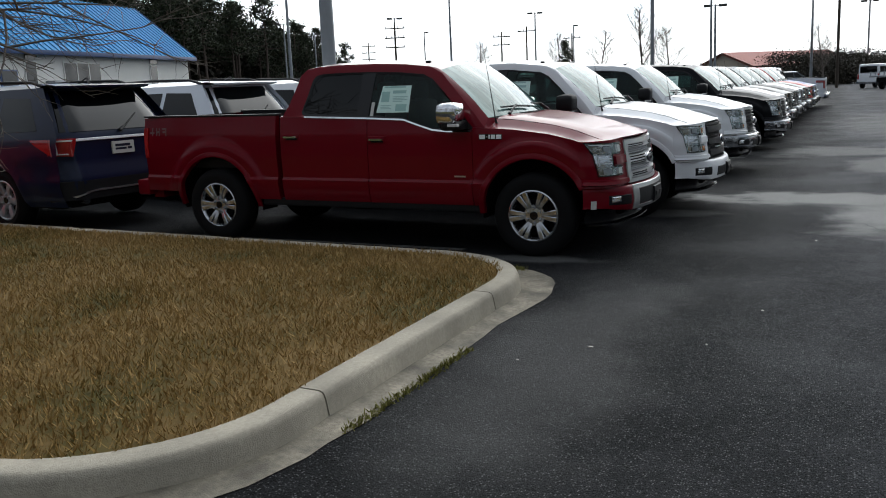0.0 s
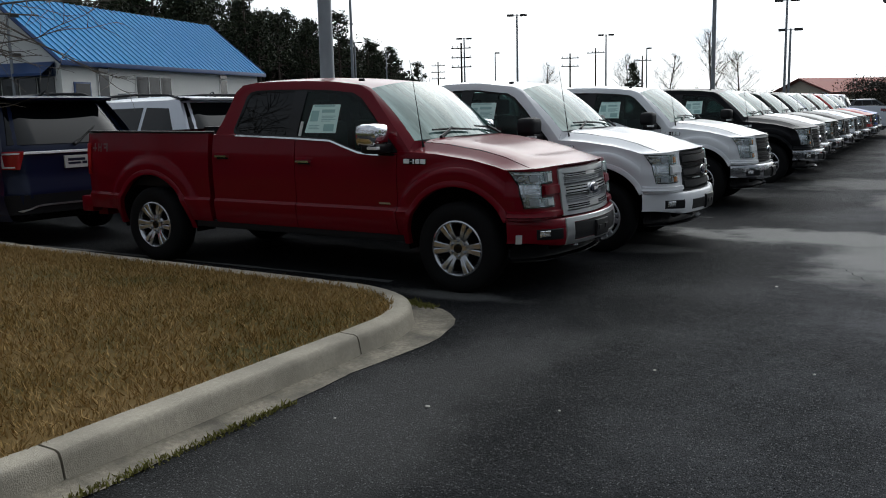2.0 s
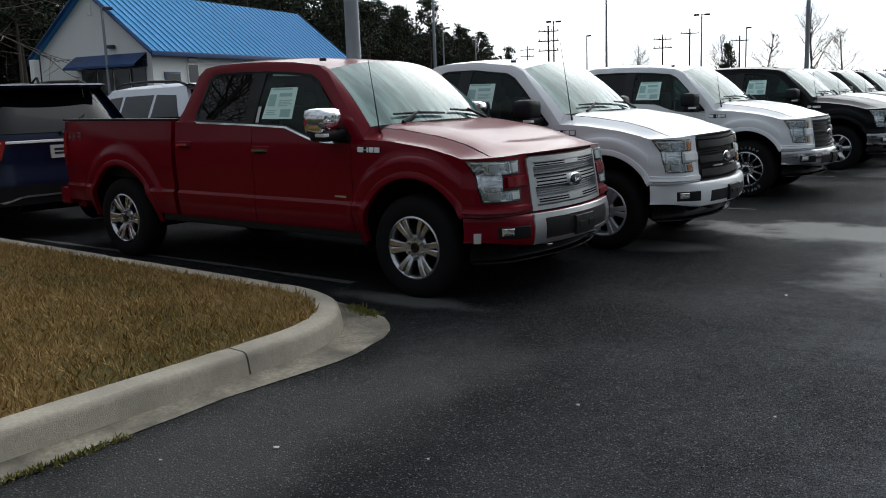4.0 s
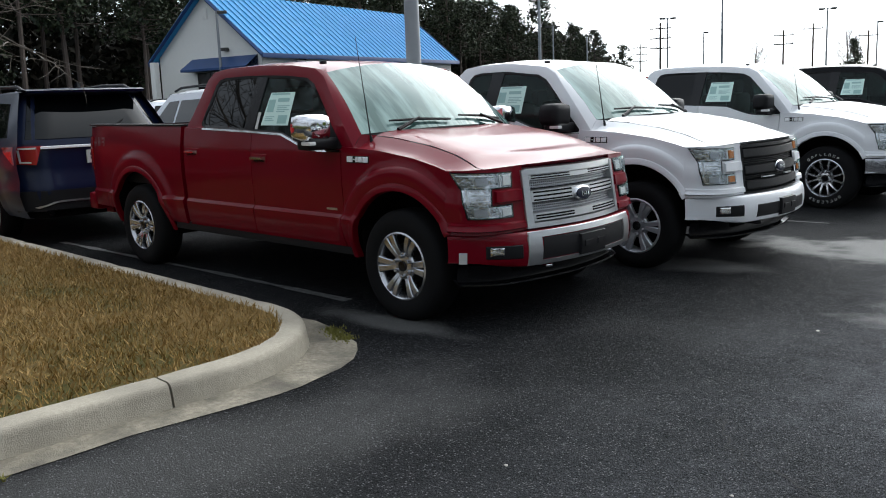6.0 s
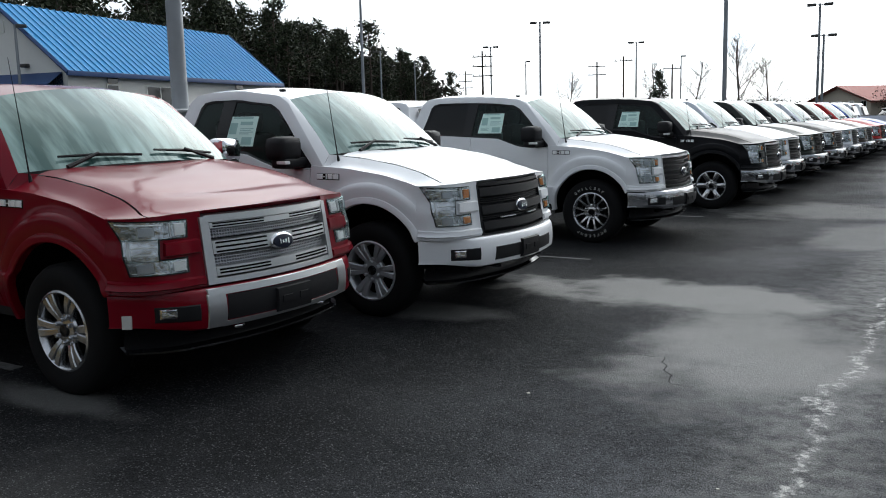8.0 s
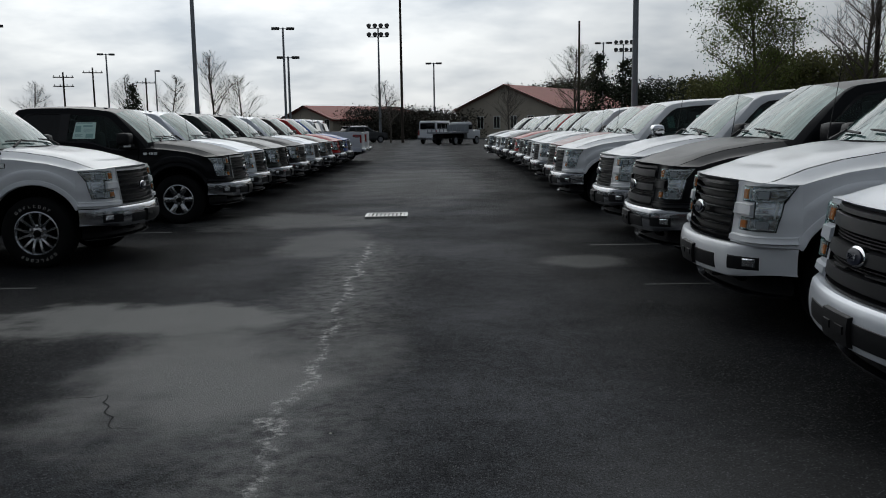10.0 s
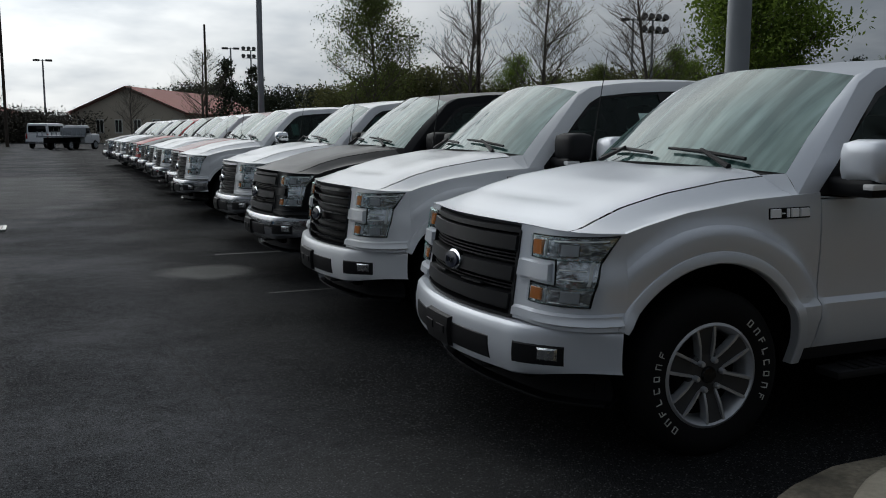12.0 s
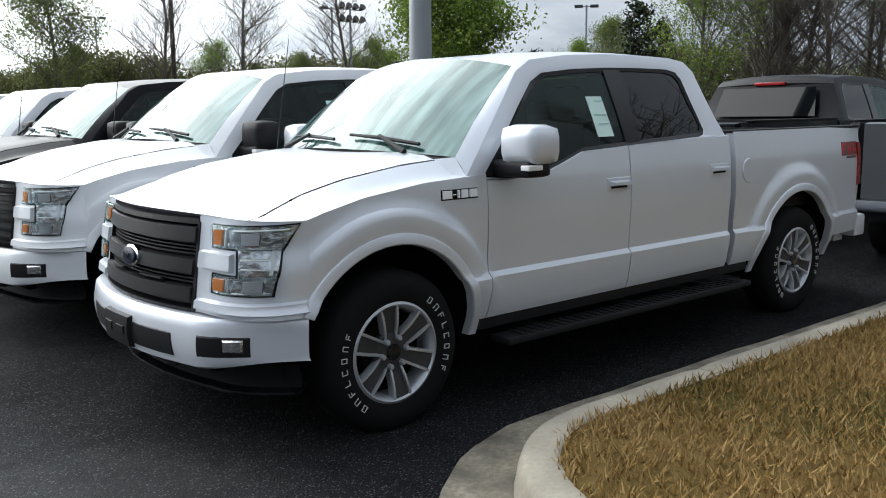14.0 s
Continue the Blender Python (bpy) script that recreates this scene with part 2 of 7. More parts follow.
class Geo:
    """Collects quads, boxes, tubes and lathes into one mesh."""

    def __init__(self):
        self.v, self.f = [], []

    def grid(self, rows, close_u=False, flip=False):
        base, n, k = len(self.v), len(rows), len(rows[0])
        for r in rows:
            self.v += [tuple(p) for p in r]
        for i in range(n - 1 + (1 if close_u else 0)):
            for j in range(k - 1):
                a, b = base + i * k + j, base + i * k + j + 1
                c, d = base + ((i + 1) % n) * k + j + 1, base + ((i + 1) % n) * k + j
                self.f.append((a, d, c, b) if flip else (a, b, c, d))
        return self

    def patch(self, q, n, k, fn, off=0.0, flip=False):
        """Bilinear patch over the corners q (a, b), mapped by fn(a, b, off)."""
        rows = []
        for i in range(n + 1):
            u, r = i / n, []
            for j in range(k + 1):
                w = j / k
                a = (1 - u) * ((1 - w) * q[0][0] + w * q[3][0]) + u * ((1 - w) * q[1][0] + w * q[2][0])
                b = (1 - u) * ((1 - w) * q[0][1] + w * q[3][1]) + u * ((1 - w) * q[1][1] + w * q[2][1])
                r.append(fn(a, b, off))
            rows.append(r)
        return self.grid(rows, flip=flip)

    def raised(self, q, n, k, fn, off0, off1, inset=0.0):
        """A patch standing proud: top grid with skirts down to off0."""
        ca, cb = sum(p[0] for p in q) / 4, sum(p[1] for p in q) / 4
        t = [(p[0] + math.copysign(inset, ca - p[0]), p[1] + math.copysign(inset, cb - p[1])) for p in q] if inset else q
        self.patch(t, n, k, fn, off1)
        for i in range(4):
            a, b, c, d = q[i], q[(i + 1) % 4], t[(i + 1) % 4], t[i]
            m = n if i % 2 == 0 else k
            lo = [fn(a[0] + (b[0] - a[0]) * s / m, a[1] + (b[1] - a[1]) * s / m, off0) for s in range(m + 1)]
            hi = [fn(d[0] + (c[0] - d[0]) * s / m, d[1] + (c[1] - d[1]) * s / m, off1) for s in range(m + 1)]
            self.grid([lo, hi])
        return self

    def box(self, lo, hi, m=None, bevel=0.0):
        (x0, y0, z0), (x1, y1, z1) = lo, hi
        base, b = len(self.v), bevel
        if b:
            bm = bmesh.new()
            bmesh.ops.create_cube(bm, size=1, matrix=Matrix.Translation(((x0 + x1) / 2, (y0 + y1) / 2, (z0 + z1) / 2)) @ Matrix.Diagonal((x1 - x0, y1 - y0, z1 - z0, 1)))
            bmesh.ops.bevel(bm, geom=bm.edges, offset=b, segments=2, profile=0.6, affect="EDGES")
            bm.verts.index_update()
            pts, fs = [v.co.copy() for v in bm.verts], [tuple(v.index for v in f.verts) for f in bm.faces]
            bm.free()
        else:
            pts = [Vector(p) for p in ((x0, y0, z0), (x1, y0, z0), (x1, y1, z0), (x0, y1, z0), (x0, y0, z1), (x1, y0, z1), (x1, y1, z1), (x0, y1, z1))]
            fs = [(0, 3, 2, 1), (4, 5, 6, 7), (0, 1, 5, 4), (1, 2, 6, 5), (2, 3, 7, 6), (3, 0, 4, 7)]
        self.v += [tuple(m @ p) if m else tuple(p) for p in pts]
        self.f += [tuple(base + i for i in f) for f in fs]
        return self

    def tube(self, pts, radii, sides=8, cap=True):
        rows = []
        pts = [Vector(p) for p in pts]
        radii = radii if hasattr(radii, "__len__") else [radii] * len(pts)
        for i, p in enumerate(pts):
            d = (pts[min(i + 1, len(pts) - 1)] - pts[max(i - 1, 0)]).normalized()
            up = Vector((0, 0, 1)) if abs(d.z) < 0.9 else Vector((1, 0, 0))
            s = d.cross(up).normalized()
            t = s.cross(d)
            rows.append([p + radii[i] * (math.cos(2 * math.pi * k / sides) * s + math.sin(2 * math.pi * k / sides) * t) for k in range(sides)] )
        base = len(self.v)
        for r in rows:
            self.v += [tuple(q) for q in r]
        for i in range(len(rows) - 1):
            for k in range(sides):
                a, b = base + i * sides + k, base + i * sides + (k + 1) % sides
                self.f.append((a, b, b + sides, a + sides))
        if cap:
            self.f.append(tuple(base + k for k in reversed(range(sides))))
            self.f.append(tuple(base + (len(rows) - 1) * sides + k for k in range(sides)))
        return self

    def lathe(self, prof, sides=32, axis="y"):
        """prof: (radius, along) pairs, turned about the axis."""
        rows = []
        for k in range(sides):
            a = 2 * math.pi * k / sides
            c, s = math.cos(a), math.sin(a)
            rows.append([(r * c, w, r * s) if axis == "y" else (r * c, r * s, w) for r, w in prof])
        return self.grid(rows, close_u=True, flip=axis == "y")

    def facing(self, d):
        """Turns every face towards the direction d."""
        d = Vector(d)
        for i, f in enumerate(self.f):
            p = [Vector(self.v[k]) for k in f]
            if (p[1] - p[0]).cross(p[2] - p[1]).dot(d) < 0:
                self.f[i] = tuple(reversed(f))
        return self

    def mesh(self, name="mesh", sharp=38.0, smooth=True):
        return to_mesh(name, self.v, self.f, sharp, smooth)


def lerp(a, b, t):
    return a + (b - a) * t


def sstep(a, b, x):
    t = min(1.0, max(0.0, (x - a) / (b - a)))
    return t * t * (3 - 2 * t)


def ground_z(x, y=0.0):
    """The lot rises gently from the aisle towards both rows."""
    return 0.0155 * max(0.0, min(14.0, -2.2 - x)) + 0.0145 * max(0.0, min(14.0, x - 5.8))


# ---- pickup truck ----
# local axes: x forward from the front axle, y to the truck's left, z up
WB, HUBZ = 3.683, 0.405
ARCHR, ARCHZ = 0.515, 0.445
PROF_Z = [0.40, 0.49, 0.54, 0.620, 0.645, 0.712, 0.738, 0.83, 0.97, 1.10, 1.20, 1.30, 1.42]
PROF_Y = [0.895, 0.930, 0.948, 0.960, 0.966, 0.971, 0.950, 0.954, 0.963, 0.962, 0.956, 0.942, 0.925]


def side_y(x, z):
    y = float(np.interp(z, PROF_Z, PROF_Y))
    for ax in (0.0, -WB):
        r = math.hypot(x - ax, z - ARCHZ)
        y += 0.032 * sstep(0.705, 0.630, r) * sstep(0.45, 0.74, z)
    if x > 0.30:
        y -= 0.10 * ((x - 0.30) / 0.45) ** 2
    if x < -4.3:
        y -= 0.03 * ((-4.3 - x) / 0.4) ** 2
    return y


def bottom_z(x):
    base = 0.495
    if x > 0.30:
        base = 0.69
    elif x < -WB - 0.3:
        base = 0.56
    for ax in (0.0, -WB):
        d = abs(x - ax)
        if d < ARCHR:
            base = max(base if d < ARCHR - 0.005 else 0.495, ARCHZ + math.sqrt(max(0.0, ARCHR ** 2 - d * d)))
    return base


def belt_z(x, cut=0.0):
    """Top of the doors, with the dropped sill by the mirror."""
    return float(np.interp(x, [-2.80 + cut, -1.75, -1.34, -1.16, -1.02, -0.86, -0.50], [1.372, 1.340, 1.322, 1.262, 1.220, 1.205, 1.205]))


def shoulder_z(x):
    return float(np.interp(x, [-0.6, -0.2, 0.15, 0.36, 0.46, 0.85], [1.242, 1.222, 1.178, 1.130, 1.098, 1.09]))


def stations(x0, x1):
    """Stations along the side, dense round the arches."""
    xs = {round(x0, 4), round(x1, 4)}
    x = x0
    while x < x1:
        xs.add(round(x, 4))
        x += 0.035 if min(abs(x), abs(x + WB)) < 0.85 else 0.07
    for ax in (0.0, -WB):
        for k in range(25):
            w = round(ax + ARCHR * math.cos(math.pi * k / 24), 4)
            if x0 < w < x1:
                xs.add(w)
        for k in (-0.5155, 0.5155, -0.57, 0.57):
            if x0 < ax + k < x1:
                xs.add(round(ax + k, 4))
    return sorted(xs)


def side_sheet(x0, x1, top, s, thick=0.02):
    """One skin of the flank from the sill or arch up to top(x), on side s."""
    g, rows = Geo(), []
    zs = [0.495, 0.515, 0.54, 0.62, 0.645, 0.68, 0.712, 0.738, 0.755, 0.77, 0.80, 0.83, 0.86, 0.89, 0.92, 0.95, 0.98, 1.01, 1.04, 1.07, 1.10, 1.13, 1.16, 1.19, 1.22, 1.25, 1.28, 1.33, 1.40]
    for x in stations(x0, x1):
        zb, zt = bottom_z(x), top(x)
        col = [(x, s * (side_y(x, zb) - 0.03), zb)]
        for z in zs:
            zz = min(max(z, zb), zt)
            col.append((x, s * side_y(x, zz), zz))
        col.append((x, s * side_y(x, zt), zt))
        col.append((x, s * (side_y(x, zt) - thick), zt + 0.004))
        rows.append(col)
    g.grid(rows, flip=s > 0)
    for r in (rows[0], rows[-1]):
        g.grid([r, [(p[0], p[1] - s * thick, p[2]) for p in r]])
    return g


def green_y(z):
    return 0.930 - 0.190 * max(0.0, (z - 1.335) / 0.50) ** 1.12 if z > 1.335 else 0.930 + 0.12 * (1.335 - z)


def window_loops(cut):
    inner = [(-0.575, 1.215), (-0.725, 1.375), (-0.925, 1.575), (-1.075, 1.71), (-1.18, 1.76), (-1.45, 1.787), (-1.75, 1.80), (-2.05, 1.804), (-2.34, 1.80), (-2.425, 1.783),
             (-2.462, 1.74), (-2.49, 1.61), (-2.525, 1.485), (-2.545, 1.42), (-2.53, 1.387), (-2.48, 1.374), (-2.1, 1.358), (-1.75, 1.343), (-1.34, 1.325), (-1.16, 1.265), (-1.02, 1.223), (-0.86, 1.208)]
    outer = [(-0.475, 1.235), (-0.60, 1.385), (-0.80, 1.585), (-0.985, 1.765), (-1.12, 1.832), (-1.42, 1.866), (-1.75, 1.881), (-2.07, 1.883), (-2.40, 1.874), (-2.55, 1.853),
             (-2.62, 1.79), (-2.665, 1.63), (-2.72, 1.48), (-2.755, 1.42), (-2.775, 1.378), (-2.78, 1.368), (-2.1, 1.354), (-1.75, 1.339), (-1.34, 1.321), (-1.16, 1.261), (-1.02, 1.219), (-0.86, 1.204)]

    def sh(p):
        return (p[0] + cut * sstep(-1.5, -2.0, p[0]), p[1])
    return [sh(p) for p in inner], [sh(p) for p in outer]


def windshield_pt(v, u):
    """v from -1 to 1 across, u from the cowl up to the roof."""
    y = v * lerp(0.865, 0.712, u)
    x0, x1 = -0.33 - 0.14 * v * v, -0.945 - 0.07 * v * v
    z0, z1 = 1.358 - 0.028 * v * v, 1.868 - 0.072 * v * v
    bow = 0.035 * math.sin(math.pi * u) * (1 - 0.4 * v * v)
    return (lerp(x0, x1, u) + bow * 0.65, y, lerp(z0, z1, u) + bow * 0.75)


def hood_pt(u, v):
    """u from the cowl to the nose, v from -1 to 1 across the whole bonnet."""
    a = abs(v)
    yn = 0.945 * a
    zn = 1.128 - 0.030 * a ** 2.5
    xn = front_x(yn, zn) + 0.004
    x = lerp(-0.32 - 0.14 * a * a, xn, u)
    w = lerp(side_y(-0.5, 1.19), 0.945, u ** 3)
    if a > 0.7:
        w = lerp(w, min(w + 0.02, side_y(min(x, 0.46), shoulder_z(x)) - 0.002), sstep(0.7, 1.0, a))
    base = shoulder_z(x)
    rise = 0.108 * (1 - sstep(0.70, 1.0, a) ** 1.2) + 0.012 * sstep(0.72, 0.60, a) - 0.005 * sstep(0.50, 0.1, a)
    z = base + rise * (1 - 0.25 * u)
    k = sstep(0.72, 1.0, u) ** 1.5
    yf = abs(face(yn, zn, 0.0)[1])
    return (x, math.copysign(lerp(a * w, yf, k), v), lerp(z, zn, k))


def face(y, z, off):
    """A place on the front end, off metres proud of it; past 0.62 the corner rounds into the flank."""
    a = abs(y)
    x = 0.885 - 0.105 * (min(a, 0.62) / 0.62) ** 2 - 0.065 * (z - 0.70) / 0.40
    if a <= 0.62:
        return (x + off, y + off * 0.1 * y, z)
    th = min(1.0, (a - 0.62) / 0.335) * math.pi / 2
    side = side_y(0.452, z) - 0.62
    c, s = math.cos(th), math.sin(th)
    return (0.450 + (x - 0.450) * c ** 0.8 + off * c, math.copysign(0.62 + side * s ** 0.9 + off * s, y), z)


def front_x(y, z):
    return face(y, z, 0.0)[0]


def bumper_x(y):
    a = abs(y)
    x = 0.930 - 0.085 * (min(a, 0.60) / 0.60) ** 2
    if a > 0.60:
        x -= 0.37 * ((a - 0.60) / 0.40) ** 1.75
    return x


def bumper_pt(y, z, off):
    a = abs(y)
    k = sstep(0.66, 0.98, a)
    bulge = 0.02 * math.sin(math.pi * min(1, max(0, (z - 0.43) / 0.25)))
    return (bumper_x(y) + (off + bulge) * lerp(1, 0.3, k), y + math.copysign(off * k, y), z)


def flank(s):
    def fn(x, z, off):
        return (x, s * (side_y(x, z) + off), z)
    return fn


def pane(s):
    def fn(x, z, off):
        return (x, s * (green_y(z) + off), z)
    return fn


def loop_pane(loop, fn, off, name):
    """Glass made of strips between the lower and the upper edge of its outline."""
    xs = sorted({round(p[0], 4) for p in loop})
    n = len(loop)

    def cross(x):
        zs = []
        for i in range(n):
            (x0, z0), (x1, z1) = loop[i], loop[(i + 1) % n]
            if abs(x1 - x0) > 1e-6 and min(x0, x1) - 1e-6 <= x <= max(x0, x1) + 1e-6:
                zs.append(z0 + (z1 - z0) * (x - x0) / (x1 - x0))
        return min(zs), max(zs)
    g = Geo()
    rows = []
    for x in xs:
        z0, z1 = cross(x)
        rows.append([fn(x, lerp(z0, z1, k / 6), off) for k in range(7)])
    return g.grid(rows).facing((0, rows[0][0][1], 0.2)).mesh(name)


def wheel_meshes(style, rtyre=0.405, rrim=0.240):
    w = 0.128
    tyre = Geo().lathe([(rrim - 0.012, -w + 0.02), (rrim + 0.02, -w + 0.005), (rrim + 0.07, -w - 0.004), (rtyre - 0.045, -w + 0.004), (rtyre - 0.018, -w + 0.02), (rtyre, -w + 0.05), (rtyre + 0.002, 0),
                        (rtyre, w - 0.05), (rtyre - 0.018, w - 0.02), (rtyre - 0.045, w - 0.004), (rrim + 0.07, w + 0.004), (rrim + 0.02, w - 0.005), (rrim - 0.012, w - 0.02)], 56)
    barrel = Geo().lathe([(rrim - 0.004, w - 0.022), (rrim + 0.006, w - 0.010), (rrim - 0.006, w - 0.004), (rrim - 0.018, w - 0.016), (rrim - 0.03, w - 0.05), (rrim - 0.035, -w + 0.03)], 56)
    inner = Geo().lathe([(0.0, 0.015), (rrim - 0.03, 0.012), (rrim - 0.02, -0.03)], 32)
    inner.lathe([(0.0, 0.055), (0.15, 0.05), (0.165, 0.03), (0.165, 0.01)], 32)
    spokes = Geo()
    hub = Geo().lathe([(0.0, 0.112), (0.034, 0.110), (0.040, 0.102), (0.041, 0.085)], 24)
    r1 = rrim - 0.012
    nsp = 6

    def bar(a, r0, w0, w1, y0, y1, skew=0.0, depth=0.035, start=0.0):
        m = Matrix.Rotation(-a, 4, "Y")
        rows = []
        for k in range(5):
            t = k / 4
            r, hw, yy = lerp(r0, r1, t), lerp(w0, w1, t), lerp(y0, y1, t) + 0.012 * math.sin(math.pi * t)
            c = start + skew * t
            rows.append([m @ Vector(p) for p in ((r, yy - depth, c - hw), (r, yy - 0.006, c - hw), (r, yy, c - hw * 0.72), (r, yy, c + hw * 0.72), (r, yy - 0.006, c + hw), (r, yy - depth, c + hw))])
        spokes.grid(rows)
    webs = Geo()

    def web(a, r0, w0, w1, y0, y1):
        m = Matrix.Rotation(-a, 4, "Y")
        webs.grid([[m @ Vector(p) for p in ((lerp(r0, r1, t), lerp(y0, y1, t) - 0.03, -lerp(w0, w1, t)), (lerp(r0, r1, t), lerp(y0, y1, t), -lerp(w0, w1, t)), (lerp(r0, r1, t), lerp(y0, y1, t), lerp(w0, w1, t)), (lerp(r0, r1, t), lerp(y0, y1, t) - 0.03, lerp(w0, w1, t)))] for t in (0, 0.5, 1)])
    for k in range(nsp):
        a = 2 * math.pi * k / nsp + math.pi / 2
        if style == "split":
            web(a, 0.05, 0.026, 0.043, 0.084, 0.116)
            for d in (-1, 1):
                bar(a, 0.055, 0.007, 0.008, 0.088, 0.120, d * 0.018, 0.045, d * 0.029)
        elif style == "twin":
            for d in (-1, 1):
                bar(a + d * 0.17, 0.06, 0.016, 0.027, 0.086, 0.122, d * -0.004)
        elif style == "multi":
            for d in (-1, 1):
                bar(a + d * 0.11, 0.05, 0.017, 0.013, 0.088, 0.122, d * 0.035)
        else:
            bar(a, 0.05, 0.030, 0.046, 0.082, 0.118)
        b = a + math.pi / 6
        n = Geo().lathe([(0.0, 0.124), (0.010, 0.122), (0.014, 0.114), (0.015, 0.075)], 10)
        base = len(spokes.v)
        spokes.v += [(p[0] + 0.071 * math.cos(b), p[1], p[2] + 0.071 * math.sin(b)) for p in n.v]
        spokes.f += [tuple(base + i for i in f) for f in n.f]
    (webs if style == "split" else spokes).lathe([(0.040, 0.098), (0.095, 0.092), (0.105, 0.080), (0.105, 0.05)], 32)
    return {"tyre": tyre.mesh("tyre"), "rim": barrel.mesh("rim"), "brake": inner.mesh("brake"), "spokes": spokes.mesh("spokes"), "hub_cap": hub.mesh("hub_cap"), "spoke_web": webs.mesh("spoke_web") if webs.v else None}


def white_letter(kind):
    """One raised white sidewall letter, as plain joined bars."""
    g = Geo()
    strokes = [((0.286, -0.012), (0.2895, 0.012)), ((0.3135, -0.012), (0.317, 0.012)), ((0.286, -0.012), (0.317, -0.0085)), ((0.286, 0.0085), (0.317, 0.012)), ((0.300, -0.012), (0.3035, 0.008))]
    for i in ((0, 1, 2, 3), (2, 1, 4), (0, 2, 1), (1, 2, 3), (0, 2))[kind]:
        (r0, c0), (r1, c1) = strokes[i]
        g.box((r0, 0.122, c0), (r1, 0.1345, c1))
    return g.mesh("tyre_letter", smooth=False)


def add_wheel(truck, x, y, z, style, mats, letters, r=0.405):
    ws = cached(("wheel", style, r), lambda: wheel_meshes(style, r))
    face_mat, pocket = mats
    turn = Matrix.Rotation(0 if y > 0 else math.pi, 4, "Z")
    wheel = part("wheel", ws["rim"], face_mat, truck, m=Matrix.Translation((x, y, z)) @ turn @ Matrix.Rotation(0.35 + x * 1.7 + y, 4, "Y"))
    part("tyre", ws["tyre"], RUBBER, wheel, "black all-terrain tyre")
    part("brake", ws["brake"], CHASSIS, wheel)
    part("spokes", ws["spokes"], face_mat, wheel)
    if ws["spoke_web"]:
        part("spoke_web", ws["spoke_web"], pocket, wheel)
    part("hub_cap", ws["hub_cap"], GLOSSBLACK, wheel)
    if letters:
        for a0 in (20, 200):
            for k in range(8):
                kind = (k * 3 + a0) % 5
                part("tyre_letter", cached(("letter", kind), lambda: white_letter(kind)), WHITEMARK, wheel, m=Matrix.Rotation(-radians(a0 + k * 10.5), 4, "Y"))
    return wheel


